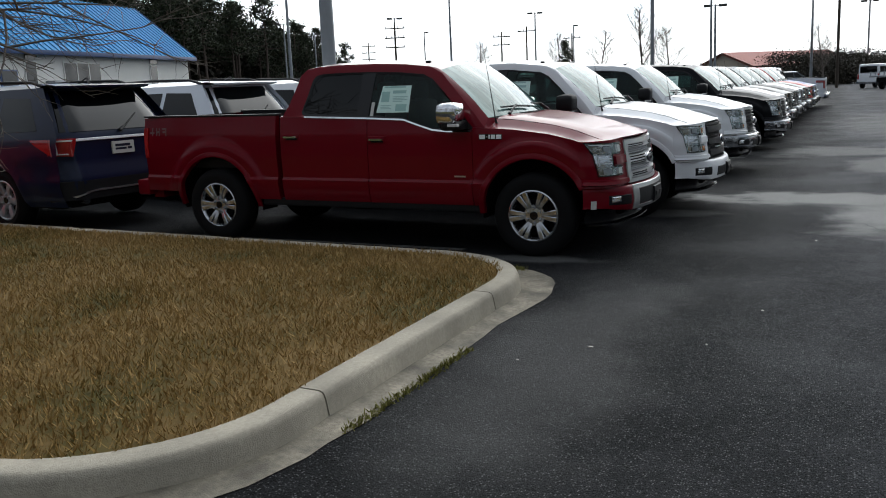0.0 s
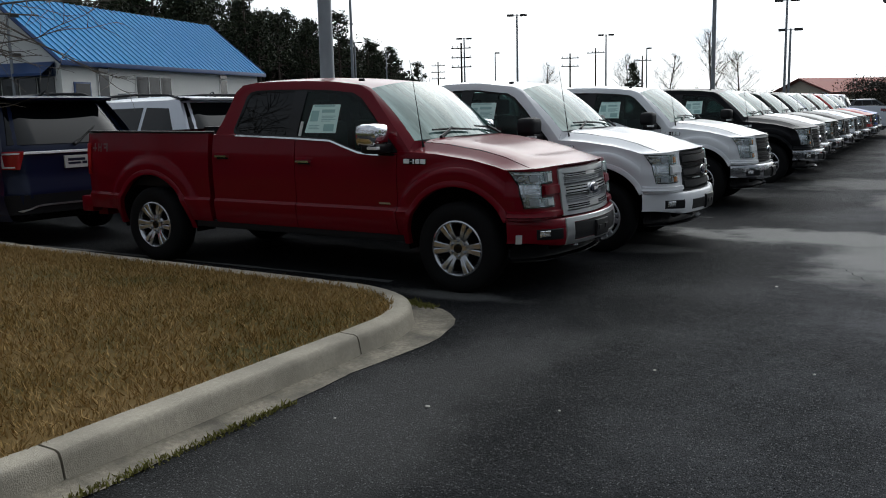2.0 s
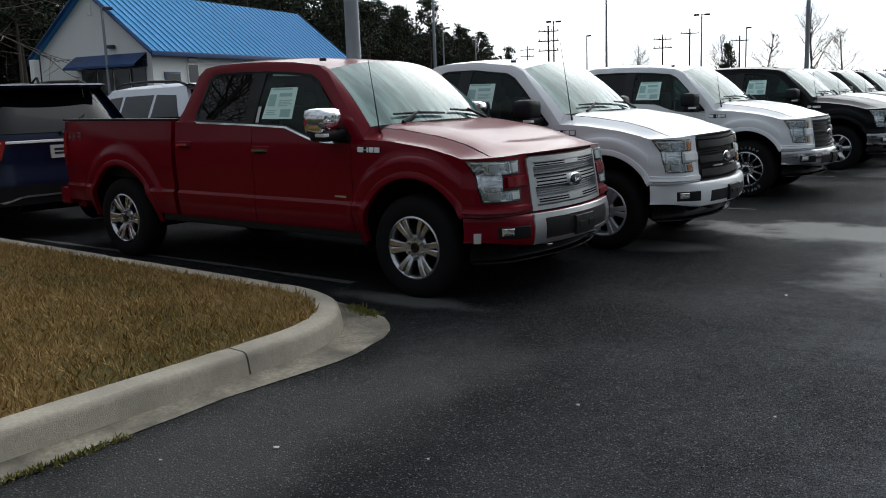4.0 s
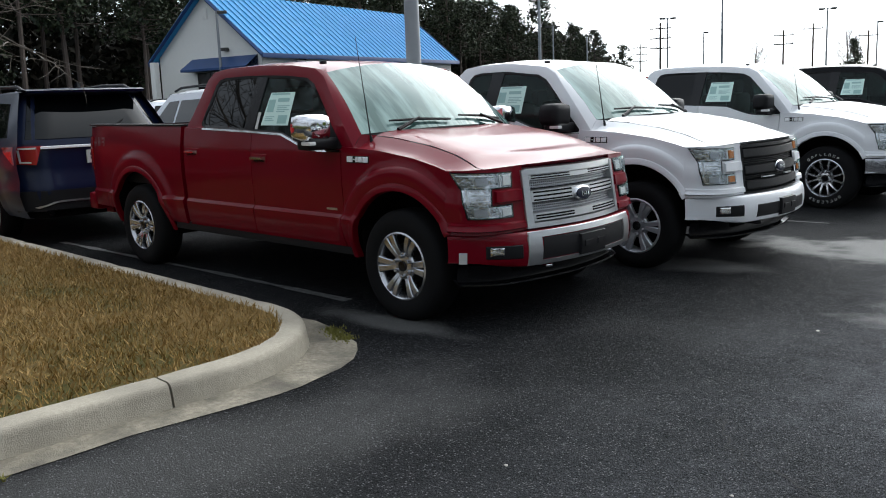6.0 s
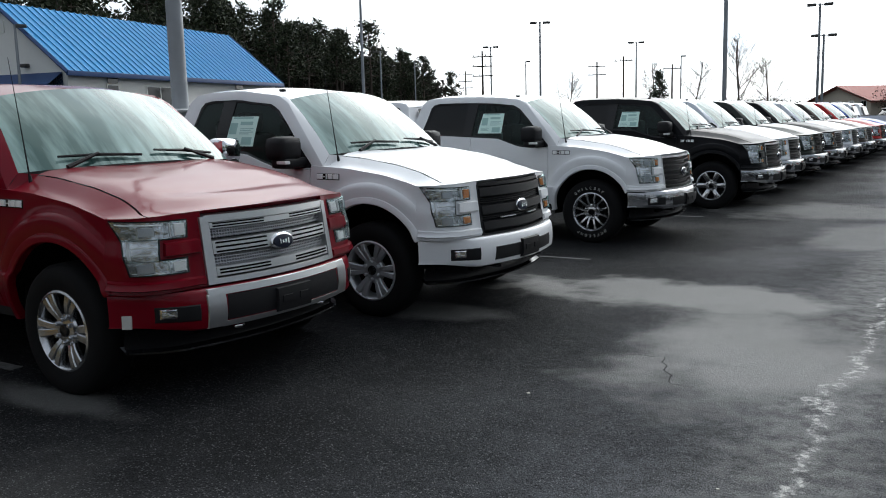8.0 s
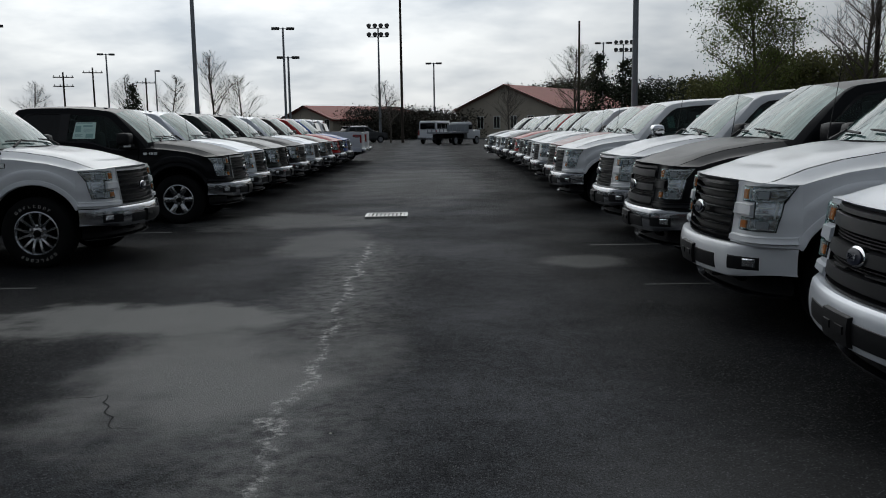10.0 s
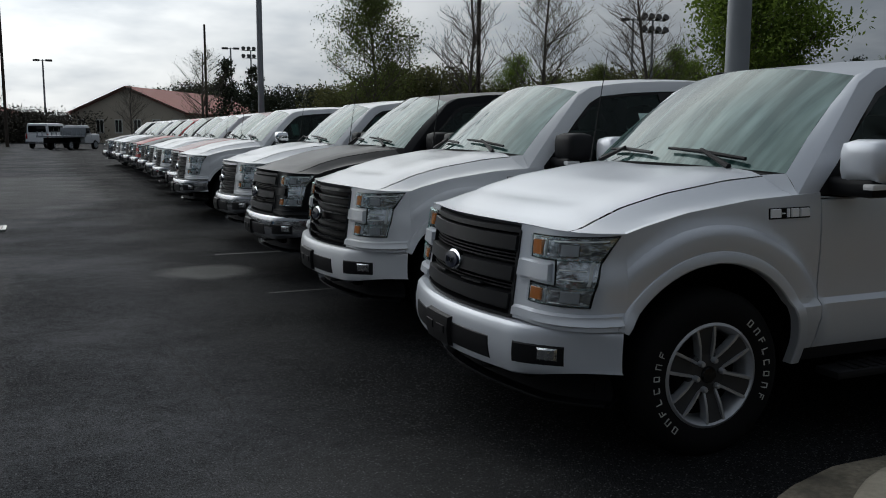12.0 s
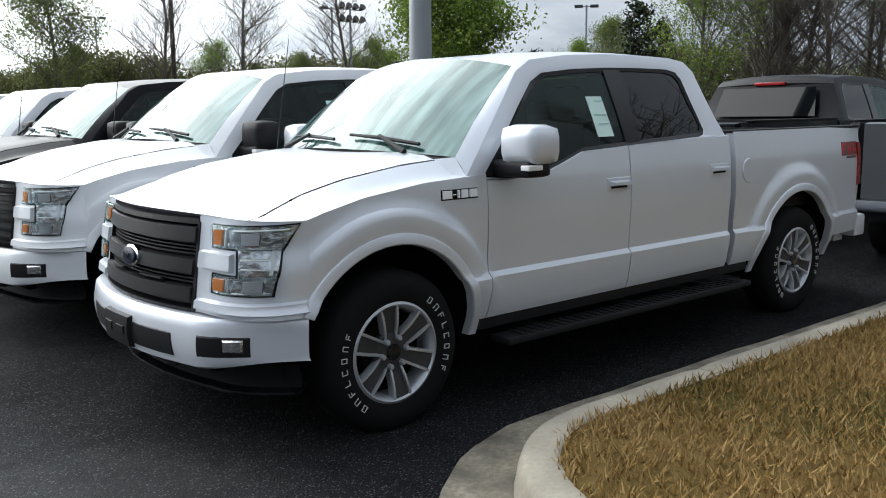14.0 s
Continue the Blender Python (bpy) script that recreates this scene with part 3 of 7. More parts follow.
def grille_parts(truck, kind, body_paint):
    top = 1.098

    def gface(y, z, off):
        return face(y * 0.92, z, off)

    def backing():
        g = Geo().patch([(-0.60, 0.685), (0.60, 0.685), (0.60, top), (-0.60, top)], 16, 4, gface, -0.045)
        return g.mesh("grille_backing")
    part("grille_backing", cached("gback", backing), PLASTIC, truck)
    if kind == "platinum":
        def frame_():
            g = Geo()
            g.raised([(-0.61, 0.690), (0.61, 0.690), (0.605, 0.735), (-0.605, 0.735)], 16, 1, gface, -0.04, 0.012, 0.006)
            g.raised([(-0.60, 1.045), (0.60, 1.045), (0.565, 1.098), (-0.565, 1.098)], 16, 1, gface, -0.04, 0.010, 0.006)
            for s in (-1, 1):
                g.raised([(s * 0.61, 0.69), (s * 0.535, 0.69), (s * 0.535, 1.09), (s * 0.60, 1.09)], 2, 6, gface, -0.04, 0.014, 0.006)
            return g.mesh("grille_frame")

        def bar(z0, z1):
            return lambda: Geo().raised([(-0.54, z0), (0.54, z0), (0.54, z1), (-0.54, z1)], 16, 1, gface, -0.04, 0.010, 0.005).mesh("grille_bar")

        def slot(z0, z1, s):
            return lambda: Geo().raised([(s * 0.125, z0), (s * 0.515, z0), (s * 0.515, z1), (s * 0.125, z1)], 8, 1, gface, 0.0, 0.0145).mesh("grille_slot")

        def net():
            g = Geo()
            for k in range(55):
                y = -0.535 + k * 0.0198
                for z0, z1 in ((0.795, 0.855), (0.955, 1.015)):
                    g.raised([(y, z0), (y + 0.005, z0), (y + 0.005, z1), (y, z1)], 1, 1, gface, -0.045, -0.026)
            for z in (0.805, 0.822, 0.839, 0.963, 0.980, 0.997):
                g.raised([(-0.54, z), (0.54, z), (0.54, z + 0.004), (-0.54, z + 0.004)], 12, 1, gface, -0.045, -0.024)
            return g.mesh("grille_mesh")
        part("grille_frame", cached("gf", frame_), SATIN, truck)
        for z0, z1 in ((0.735, 0.795), (0.862, 0.948), (1.010, 1.052)):
            part("grille_bar", cached(("gb", z0), bar(z0, z1)), SATIN, truck)
        for z0, z1 in ((0.752, 0.762), (0.770, 0.780), (0.874, 0.884), (0.900, 0.910), (0.926, 0.936), (1.022, 1.030), (1.038, 1.046)):
            for s in (-1, 1):
                part("grille_slot", cached(("gs", z0, s), slot(z0, z1, s)), CHASSIS, truck)
        part("grille_mesh", cached("gnet", net), ALLOYGREY, truck)
    else:
        bar_mat = {"bars_chrome": MATTEGREY, "bars_black": GLOSSBLACK, "wide": MATTEGREY, "plain": PLASTIC}[kind]
        rim_mat = {"bars_chrome": SATIN, "bars_black": GLOSSBLACK, "wide": MATTEGREY, "plain": PLASTIC}[kind]

        def frame_():
            g = Geo()
            g.raised([(-0.605, 0.685), (0.605, 0.685), (0.60, 0.705), (-0.60, 0.705)], 16, 1, gface, -0.04, 0.006, 0.004)
            g.raised([(-0.595, 1.072), (0.595, 1.072), (0.575, 1.104), (-0.575, 1.104)], 16, 1, gface, -0.04, 0.006, 0.004)
            for s in (-1, 1):
                g.raised([(s * 0.605, 0.69), (s * 0.575, 0.69), (s * 0.57, 1.09), (s * 0.59, 1.09)], 2, 6, gface, -0.04, 0.006, 0.004)
            return g.mesh("grille_frame")
        part("grille_frame", cached("gf2", frame_), rim_mat, truck)
        if kind in ("bars_chrome", "bars_black"):
            levels = [(0.725, 0.748), (0.785, 0.808), (0.845, 0.868), (0.905, 0.928), (0.965, 0.988), (1.022, 1.045)]
            depth = 0.004
        else:
            levels = [(0.725, 0.800), (0.850, 0.925), (0.990, 1.068)]
            depth = 0.016
        for z0, z1 in levels:
            part("grille_bar", cached(("gb2", z0, z1), lambda: Geo().raised([(-0.58, z0), (0.58, z0), (0.58, z1), (-0.58, z1)], 16, 2, gface, -0.04, depth, 0.006).mesh("grille_bar")), bar_mat, truck)
        if kind in ("wide", "plain"):
            def fins():
                g = Geo()
                for z in (0.812, 0.828, 0.938, 0.954, 0.970):
                    g.raised([(-0.57, z), (0.57, z), (0.57, z + 0.006), (-0.57, z + 0.006)], 12, 1, gface, -0.045, -0.012)
                return g.mesh("grille_insert")
            part("grille_insert", cached("gfins", fins), PLASTIC, truck)
            for s in (-1, 1):
                part("grille_strip", cached(("gstrip", s), lambda: Geo().raised([(s * 0.12, 0.808), (s * 0.34, 0.808), (s * 0.34, 0.822), (s * 0.12, 0.822)], 4, 1, gface, 0.0, 0.016, 0.003).mesh("grille_strip")), SATIN if kind == "plain" else MATTEGREY, truck)

    def oval(ry, rz, off, dome):
        rows = []
        for k in range(6):
            t = k / 5
            rows.append([gface(ry * t * math.cos(2 * math.pi * j / 28), 0.89 + rz * t * math.sin(2 * math.pi * j / 28), off + dome * (1 - t ** 3)) for j in range(29)])
        rows.append([gface(ry * math.cos(2 * math.pi * j / 28), 0.89 + rz * math.sin(2 * math.pi * j / 28), off - 0.02) for j in range(29)])
        return Geo().grid(rows, flip=True).mesh("emblem")
    emblem = part("emblem", cached("oval0", lambda: oval(0.105, 0.052, 0.022, 0.012)), CHROME, truck, "chrome oval emblem")
    part("emblem_field", cached("oval1", lambda: oval(0.090, 0.041, 0.036, 0.004)), BADGEDARK, emblem, "dark oval field")

    def mark():
        g = Geo()
        for k, h in ((-0.045, 0.016), (-0.02, 0.011), (0.005, 0.011), (0.03, 0.016)):
            g.raised([(k, 0.89 - h), (k + 0.014, 0.89 - h), (k + 0.014, 0.89 + h), (k, 0.89 + h)], 1, 1, gface, 0.036, 0.0445)
        return g.mesh("emblem_mark")
    part("emblem_mark", cached("ovalmark", mark), CHROME, emblem)


def lamp_parts(truck, s, trim, amber=True):
    def P(q, n, k, off):
        return Geo().patch([(s * a, b) for a, b in q], n, k, face, off, flip=s < 0)
    up = [(0.628, 0.985), (0.885, 0.985), (0.938, 1.088), (0.618, 1.078)]
    mid = [(0.735, 0.868), (0.862, 0.868), (0.885, 0.985), (0.735, 0.985)]
    low = [(0.640, 0.790), (0.852, 0.793), (0.862, 0.868), (0.636, 0.868)]

    def grow(q, d):
        ca, cb = sum(p[0] for p in q) / 4, sum(p[1] for p in q) / 4
        return [(p[0] + math.copysign(d, p[0] - ca), p[1] + math.copysign(d, p[1] - cb)) for p in q]

    def build(qs, off0, off1, gr, name):
        g = Geo()
        for q in qs:
            g.raised([(s * a, b) for a, b in grow(q, gr)], 8, 4, face, off0, off1, 0.003)
        return g.facing((1, 0.8 * s, 0.1)).mesh(name)
    lamp = part("headlight", cached(("hl0", s), lambda: build([up, mid, low], -0.02, 0.003, 0.009, "headlight")), GLOSSBLACK, truck, "clear C-shaped headlight with amber corners")
    part("reflector", cached(("hl1", s), lambda: build([up, mid, low], -0.02, 0.006, -0.001, "reflector")), REFLECTOR, lamp)
    inner_up = [(0.632, 0.998), (0.672, 0.998), (0.668, 1.064), (0.628, 1.062)]
    inner_low = [(0.646, 0.802), (0.690, 0.802), (0.690, 0.854), (0.644, 0.854)]
    for i, q in enumerate((inner_up, inner_low)):
        part("amber_lamp", cached(("hl2", s, i), lambda: build([q], 0.0, 0.012, -0.002, "amber_lamp")), AMBER if amber else CLEARLAMP, lamp, "amber indicator" if amber else "clear indicator")
    bulb_q = [[(0.755, 1.012), (0.805, 1.012), (0.805, 1.048), (0.755, 1.048)], [(0.765, 0.812), (0.815, 0.812), (0.815, 0.848), (0.765, 0.848)]]
    for i, q in enumerate(bulb_q):
        cup = part("projector", cached(("hl3", s, i), lambda: build([q], 0.0, 0.012, 0.010, "projector")), CHROMEB, lamp)
        part("projector_eye", cached(("hl3b", s, i), lambda: build([q], 0.008, 0.0150, -0.008, "projector_eye")), ALLOYGREY, cup)
    bar_q = [[(0.682, 0.992), (0.692, 0.992), (0.690, 1.070), (0.680, 1.070)], [(0.712, 1.058), (0.905, 1.066), (0.910, 1.076), (0.712, 1.068)], [(0.845, 0.880), (0.868, 0.985), (0.858, 0.985), (0.835, 0.880)],
             [(0.700, 0.798), (0.708, 0.798), (0.708, 0.860), (0.700, 0.860)], [(0.720, 0.796), (0.845, 0.800), (0.846, 0.807), (0.720, 0.803)], [(0.745, 0.900), (0.825, 0.900), (0.830, 0.908), (0.745, 0.908)], [(0.745, 0.940), (0.840, 0.940), (0.842, 0.948), (0.745, 0.948)]]
    for i, q in enumerate(bar_q):
        part("light_guide", cached(("hl4", s, i), lambda: build([q], 0.0, 0.013, 0.0, "light_guide")), CLEARLAMP, lamp)
    lens = part("lens", cached(("hl5", s), lambda: build([up, mid, low], 0.004, 0.019, 0.003, "lens")), LENS, lamp)
    lens.visible_shadow = False
    # painted clamp between the two arms of the lamp
    clamp = [(0.560, 0.882), (0.722, 0.884), (0.722, 0.970), (0.560, 0.972)]
    part("clamp", cached(("clamp", s), lambda: Geo().raised([(s * a, b) for a, b in clamp], 6, 3, face, -0.02, 0.024, 0.010).mesh("clamp")), trim, truck)


def truck_body(spec):
    """Builds one pickup under an Empty and returns it."""
    body, low = spec["paint"], spec.get("bumper", "paint")
    cut = 0.42 if spec.get("cab") == "super" else 0.0
    truck = new("pickup_truck")
    P = part
    gap = 0.008
    for s in (1, -1):
        P("fender", cached(("fender", s), lambda: side_sheet(-0.600, 0.452, shoulder_z, s).mesh("fender")), body, truck)
        fd = P("front_door", cached(("fdoor", s), lambda: side_sheet(-1.745, -0.600 - gap, belt_z, s).mesh("front_door")), body, truck)
        rd = P("rear_door", cached(("rdoor", s, cut), lambda: side_sheet(-2.80 + cut, -1.745 - gap, lambda x: belt_z(x, cut), s).mesh("rear_door")), body, truck)
        P("bed_side", cached(("bed", s, cut), lambda: side_sheet(-4.69, -2.862 + cut, lambda x: 1.395 - 0.02 * sstep(-4.1, -4.7, x), s, 0.09).mesh("bed_side")), body, truck)
        # door handles
        for door, hx, hz in ((fd, -1.635, 1.130), (rd, -2.66 + cut, 1.160)):
            if door == rd and cut:
                continue

            def handle(hx=hx, hz=hz):
                g = Geo()
                g.raised([(hx - 0.085, hz - 0.016), (hx + 0.085, hz - 0.014), (hx + 0.085, hz + 0.018), (hx - 0.085, hz + 0.018)], 6, 2, flank(s), 0.0, 0.040, 0.008)
                return g.mesh("door_handle")

            def cup(hx=hx, hz=hz):
                return Geo().raised([(hx - 0.105, hz - 0.036), (hx + 0.105, hz - 0.036), (hx + 0.105, hz + 0.036), (hx - 0.105, hz + 0.036)], 6, 2, flank(s), 0.0, 0.003, 0.004).mesh("handle_cup")
            P("handle_cup", cached(("cup", s, hx), cup), body, door)
            # Black patch behind the handle, its shadow drawn as a shape.
            P("handle_shade", cached(("hshade", s, hx), lambda: Geo().raised([(hx - 0.075, hz - 0.030), (hx + 0.075, hz - 0.030), (hx + 0.075, hz + 0.010), (hx - 0.075, hz + 0.010)], 4, 2, flank(s), 0.0, 0.0055, 0.006).mesh("handle_shade")), GLOSSBLACK, door)
            P("door_handle", cached(("handle", s, hx), handle), spec.get("handles", body), door)
        inner, outer = window_loops(cut)

        def frame_mesh():
            fn, g = pane(s), Geo()
            rows = [[fn(*o, 0.0), fn(*[lerp(o[i], p[i], 0.5) for i in (0, 1)], 0.006), fn(*p, 0.0), fn(*p, -0.018)] for o, p in zip(outer + outer[:1], inner + inner[:1])]
            return g.grid(rows, flip=s < 0).mesh("window_frame")
        P("window_frame", cached(("wframe", s, cut), frame_mesh), body, truck)
        bx = -1.80 + cut * 0.25
        front = [p for p in inner if p[0] > bx + 0.06]
        split = [(bx + 0.06, 1.80), (bx + 0.03, 1.342)]
        rear = [p for p in inner if p[0] < bx - 0.06]
        i0 = next(i for i, p in enumerate(inner) if p[0] <= bx + 0.06)
        loop_f = inner[:i0] + split + [p for p in inner[i0:] if p[0] > bx + 0.03]
        loop_r = [(bx - 0.06, 1.80)] + rear + [(bx - 0.06, 1.342)]
        win = P("front_window", cached(("fwin", s, cut), lambda: loop_pane(loop_f, pane(s), -0.012, "front_window")), GLASS, truck, "clear door glass")
        win.visible_shadow = False
        rw = P("rear_window", cached(("rwin", s, cut), lambda: loop_pane(loop_r, pane(s), -0.012, "rear_window")), GLASS if cut else PRIVACY, truck, "dark privacy door glass")
        rw.visible_shadow = False
        def seal():
            fn, g = pane(s), Geo()
            cx, cz = sum(p[0] for p in inner) / len(inner), 1.56
            sm = [(p[0] + max(-0.022, min(0.022, (cx - p[0]) * 0.1)), p[1] + max(-0.022, min(0.022, (cz - p[1]) * 0.4))) for p in inner]
            return g.grid([[fn(*a, 0.001), fn(*b, -0.006)] for a, b in zip(inner + inner[:1], sm + sm[:1])], flip=s < 0).mesh("window_seal")
        P("window_seal", cached(("seal", s, cut), seal), GLOSSBLACK, truck)
        P("pillar_trim", cached(("bpil", s, cut), lambda: Geo().raised([(bx - 0.085, 1.343), (bx + 0.055, 1.343), (bx + 0.085, 1.80), (bx - 0.075, 1.80)], 2, 6, pane(s), -0.016, -0.003, 0.003).mesh("pillar_trim")), GLOSSBLACK, truck)
        # black sail behind the mirror
        P("sail_panel", cached(("sail", s), lambda: loop_pane([(-0.585, 1.222), (-0.725, 1.37), (-0.80, 1.445), (-0.83, 1.218), (-0.80, 1.212)], pane(s), -0.004, "sail_panel")), PLASTIC, truck)
        if spec.get("beltline"):
            def trim_mesh():
                g = Geo()
                xs = [-2.50, -2.1, -1.75, -1.34, -1.25, -1.16, -1.09, -1.02, -0.94, -0.86, -0.62]
                fn = flank(s)
                g.grid([[fn(x, belt_z(x) - 0.004, 0.0), fn(x, belt_z(x) - 0.004, 0.008), fn(x, belt_z(x) + 0.012, 0.004), fn(x, belt_z(x) + 0.012, -0.012)] for x in xs])
                return g.mesh("belt_trim")
            P("belt_trim", cached(("belt", s), trim_mesh), CHROME, truck, "thin chrome strip")
        # mirror
        def mirror_shell():
            g = Geo()
            g.box((-0.85, 0.985, 1.288), (-0.65, 1.225, 1.488), bevel=0.06)
            return to_mesh("mirror", [(p[0] - 0.10 * (p[1] - 1.02), s * p[1], p[2] - 0.02 * (p[1] - 1.02)) for p in g.v], g.f if s > 0 else [tuple(reversed(f)) for f in g.f], 60)

        def mirror_base():
            g = Geo()
            g.box((-0.83, 0.90, 1.225), (-0.66, 1.19, 1.312), bevel=0.03)
            return to_mesh("mirror_arm", [(p[0], s * p[1], p[2]) for p in g.v], g.f if s > 0 else [tuple(reversed(f)) for f in g.f], 60)
        mir = P("mirror", cached(("mir", s), mirror_shell), spec.get("mirror", PLASTIC), truck, spec.get("mirror_label", "door mirror"))
        P("mirror_arm", cached(("mirarm", s), mirror_base), PLASTIC, mir)
        P("mirror_lamp", cached(("mirlamp", s), lambda: Geo().box((-0.75, s * 1.175 - 0.03, 1.262), (-0.65, s * 1.175 + 0.03, 1.290), bevel=0.008).mesh("mirror_lamp")), CLEARLAMP, mir)
        # arch liner
        for ax in (0.0, -WB):
            def liner(ax=ax):
                g = Geo()
                rows = []
                for k in range(25):
                    a = math.pi * (k / 24 * 1.1 - 0.05)
                    c, z = ax + 0.54 * math.cos(a), ARCHZ + 0.54 * math.sin(a)
                    rows.append([(c, s * (side_y(c, z) - 0.022), z), (c, s * 0.60, z), (ax, s * 0.60, HUBZ)])
                return g.grid(rows).mesh("arch_liner")
            def moulding(ax=ax):
                rows, fn = [], flank(s)
                for k in range(41):
                    a = radians(lerp(26, 183, k / 40)) if ax == 0 else radians(lerp(-4, 184, k / 40))
                    ca, sa, zc = math.cos(a), math.sin(a), ARCHZ
                    rows.append([fn(ax + r * ca, zc + r * sa, o) for r, o in ((0.502, -0.04), (0.504, 0.008), (0.510, 0.014), (0.545, 0.012), (0.557, 0.007), (0.562, -0.003))])
                return Geo().grid(rows, flip=s < 0).mesh("arch_moulding")
            P("arch_moulding", cached(("mould", s, ax), moulding), body, truck)
            if ax == 0:
                def crest():
                    rows, fn = [], flank(s)
                    for k in range(33):
                        u = k / 32
                        a, h = radians(lerp(48, 150, u)), math.sin(math.pi * u) ** 0.5
                        rows.append([fn(r * math.cos(a), ARCHZ - 0.02 + r * math.sin(a), o * h - 0.001) for r, o in ((0.555, 0.0), (0.600, 0.004), (0.650, 0.010), (0.676, 0.013), (0.688, 0.009), (0.697, 0.0))])
                    return Geo().grid(rows, flip=s < 0).mesh("fender_crest")
                P("fender_crest", cached(("crest", s), crest), body, truck)
            P("arch_liner", cached(("liner", s, ax), liner), CHASSIS, truck)
            add_wheel(truck, ax, s * 0.850, spec.get("rt", 0.400) + spec.get("low", 0.015), spec["wheel"], spec["wheel_mats"], spec.get("letters") == s, spec.get("rt", 0.400))
        # front fender nose beside the grille and lamp
        P("nose_panel", cached(("nose", s), lambda: Geo().patch([(s * 0.556, 0.690), (s * 0.955, 0.685), (s * 0.955, 1.102), (s * 0.530, 1.122)], 10, 8, face, 0.0, flip=s < 0).patch([(s * 0.555, 0.69), (s * 0.532, 1.12), (s * 0.531, 1.12), (s * 0.554, 0.69)], 6, 1, lambda y, z, o: (front_x(y, z) + (-0.05 if abs(y) < 0.5545 - 0.023 * (z - 0.69) / 0.43 else 0), y, z)).mesh("nose_panel")), body, truck)
        P("lower_ledge", cached(("ledge", s), lambda: Geo().raised([(s * 0.557, 0.698), (s * 0.953, 0.702), (s * 0.953, 0.765), (s * 0.557, 0.757)], 8, 3, face, -0.01, 0.024, 0.012).mesh("lower_ledge")), body, truck)
        lamp_parts(truck, s, body, spec.get("amber", True))
        # tail lamp
        P("tail_lamp", cached(("tail", s), lambda: Geo().raised([(-4.70, 0.925), (-4.635, 0.925), (-4.615, 1.275), (-4.70, 1.275)], 2, 5, flank(s), -0.05, 0.010, 0.006).mesh("tail_lamp")), TAILRED, truck, "red tail lamp")
        # badge on the fender, as plain shapes
        def badge():
            g, fn = Geo(), flank(s)
            spans = [(0.0, 0.060), (0.066, 0.020), (0.094, 0.016), (0.118, 0.046), (0.172, 0.052)]
            for k, (x0, w) in enumerate(spans):
                a0, a1 = (-0.302 - x0 - w, -0.302 - x0) if s > 0 else (-0.528 + x0, -0.528 + x0 + w)
                z0 = 1.150 if k == 1 else 1.134
                g.raised([(a0, z0), (a1, z0), (a1, 1.158 if k == 1 else 1.176), (a0, 1.158 if k == 1 else 1.176)], 2, 1, fn, 0.0, 0.012, 0.003)
            return g.mesh("badge")

        def badge_base():
            return Geo().raised([(-0.534, 1.128), (-0.296, 1.128), (-0.296, 1.180), (-0.534, 1.180)], 4, 2, flank(s), 0.0, 0.004, 0.003).mesh("badge_base")
        bd = P("badge", cached(("badge", s), badge), BADGE, truck, "chrome model badge drawn as plain bars")
        P("badge_base", cached(("badgeb", s), badge_base), GLOSSBLACK, bd)
        # sills
        P("sill", cached(("sill", s, cut), lambda: Geo().box((-3.10, s * 0.88 - 0.04, 0.43), (-0.55, s * 0.88 + 0.04, 0.51), bevel=0.012).mesh("sill")), PLASTIC, truck)
        if spec.get("step"):
            def step_board():
                g = Geo().box((-2.95, s * 0.98 - 0.075, 0.355), (-0.66, s * 0.98 + 0.075, 0.395), bevel=0.015)
                for k in range(34):
                    g.box((-2.85 + k * 0.062, s * 0.98 - 0.06, 0.395), (-2.85 + k * 0.062 + 0.03, s * 0.98 + 0.06, 0.401))
                for bx2 in (-2.6, -1.8, -1.0):
                    g.box((bx2 - 0.03, s * 0.80 - 0.12, 0.37), (bx2 + 0.03, s * 0.80 + 0.12, 0.40))
                return g.mesh("running_board")
            P("running_board", cached(("step", s), step_board), PLASTIC, truck, "black ribbed running board")
        # wiper
        def wiper():
            g = Geo()
            a, b = windshield_pt(s * 0.75 if s > 0 else -0.05, 0.055), windshield_pt(s * 0.10 if s > 0 else -0.72, 0.10)
            off = Vector((0.018, 0, 0.02))
            g.tube([Vector(a) + off, Vector(windshield_pt(s * 0.42 if s > 0 else -0.4, 0.085)) + off, Vector(b) + off], [0.010, 0.012, 0.008], 6)
            g.tube([Vector(windshield_pt(s * 0.70, 0.0)) + Vector((0.05, 0, 0.01)), Vector(windshield_pt(s * 0.42, 0.085)) + off * 1.6], [0.016, 0.010], 6)
            return g.mesh("wiper")
        P("wiper", cached(("wiper", s), wiper), PLASTIC, truck)
        P("fender_top", cached(("ftop", s), lambda: Geo().grid([[hood_pt(u / 14, s * lerp(1.0, 0.815, k / 5)) for k in range(6)] for u in range(15)], flip=s > 0).mesh("fender_top")), body, truck)

        def cowl_side():
            low, corner = pane(s)(*window_loops(cut)[1][0], 0.0), windshield_pt(s, 0.0)
            a = [hood_pt(0.0, s * lerp(1.0, 0.80, k / 5)) for k in range(6)]
            return Geo().grid([a, [[lerp(low[i], corner[i], k / 5) for i in range(3)] for k in range(6)]], flip=s < 0).mesh("cowl_side")
        P("cowl_side", cached(("cowls", s, cut), cowl_side), body, truck)

    # bonnet
    P("bonnet", cached("bonnet", lambda: Geo().grid([[hood_pt(u / 22, -0.805 + 1.61 * k / 26) for k in range(27)] for u in range(23)] + [[(lambda p: (p[0] - 0.05, p[1], p[2] - 0.03))(hood_pt(1, -0.805 + 1.61 * k / 26)) for k in range(27)]]).mesh("bonnet")), body, truck)
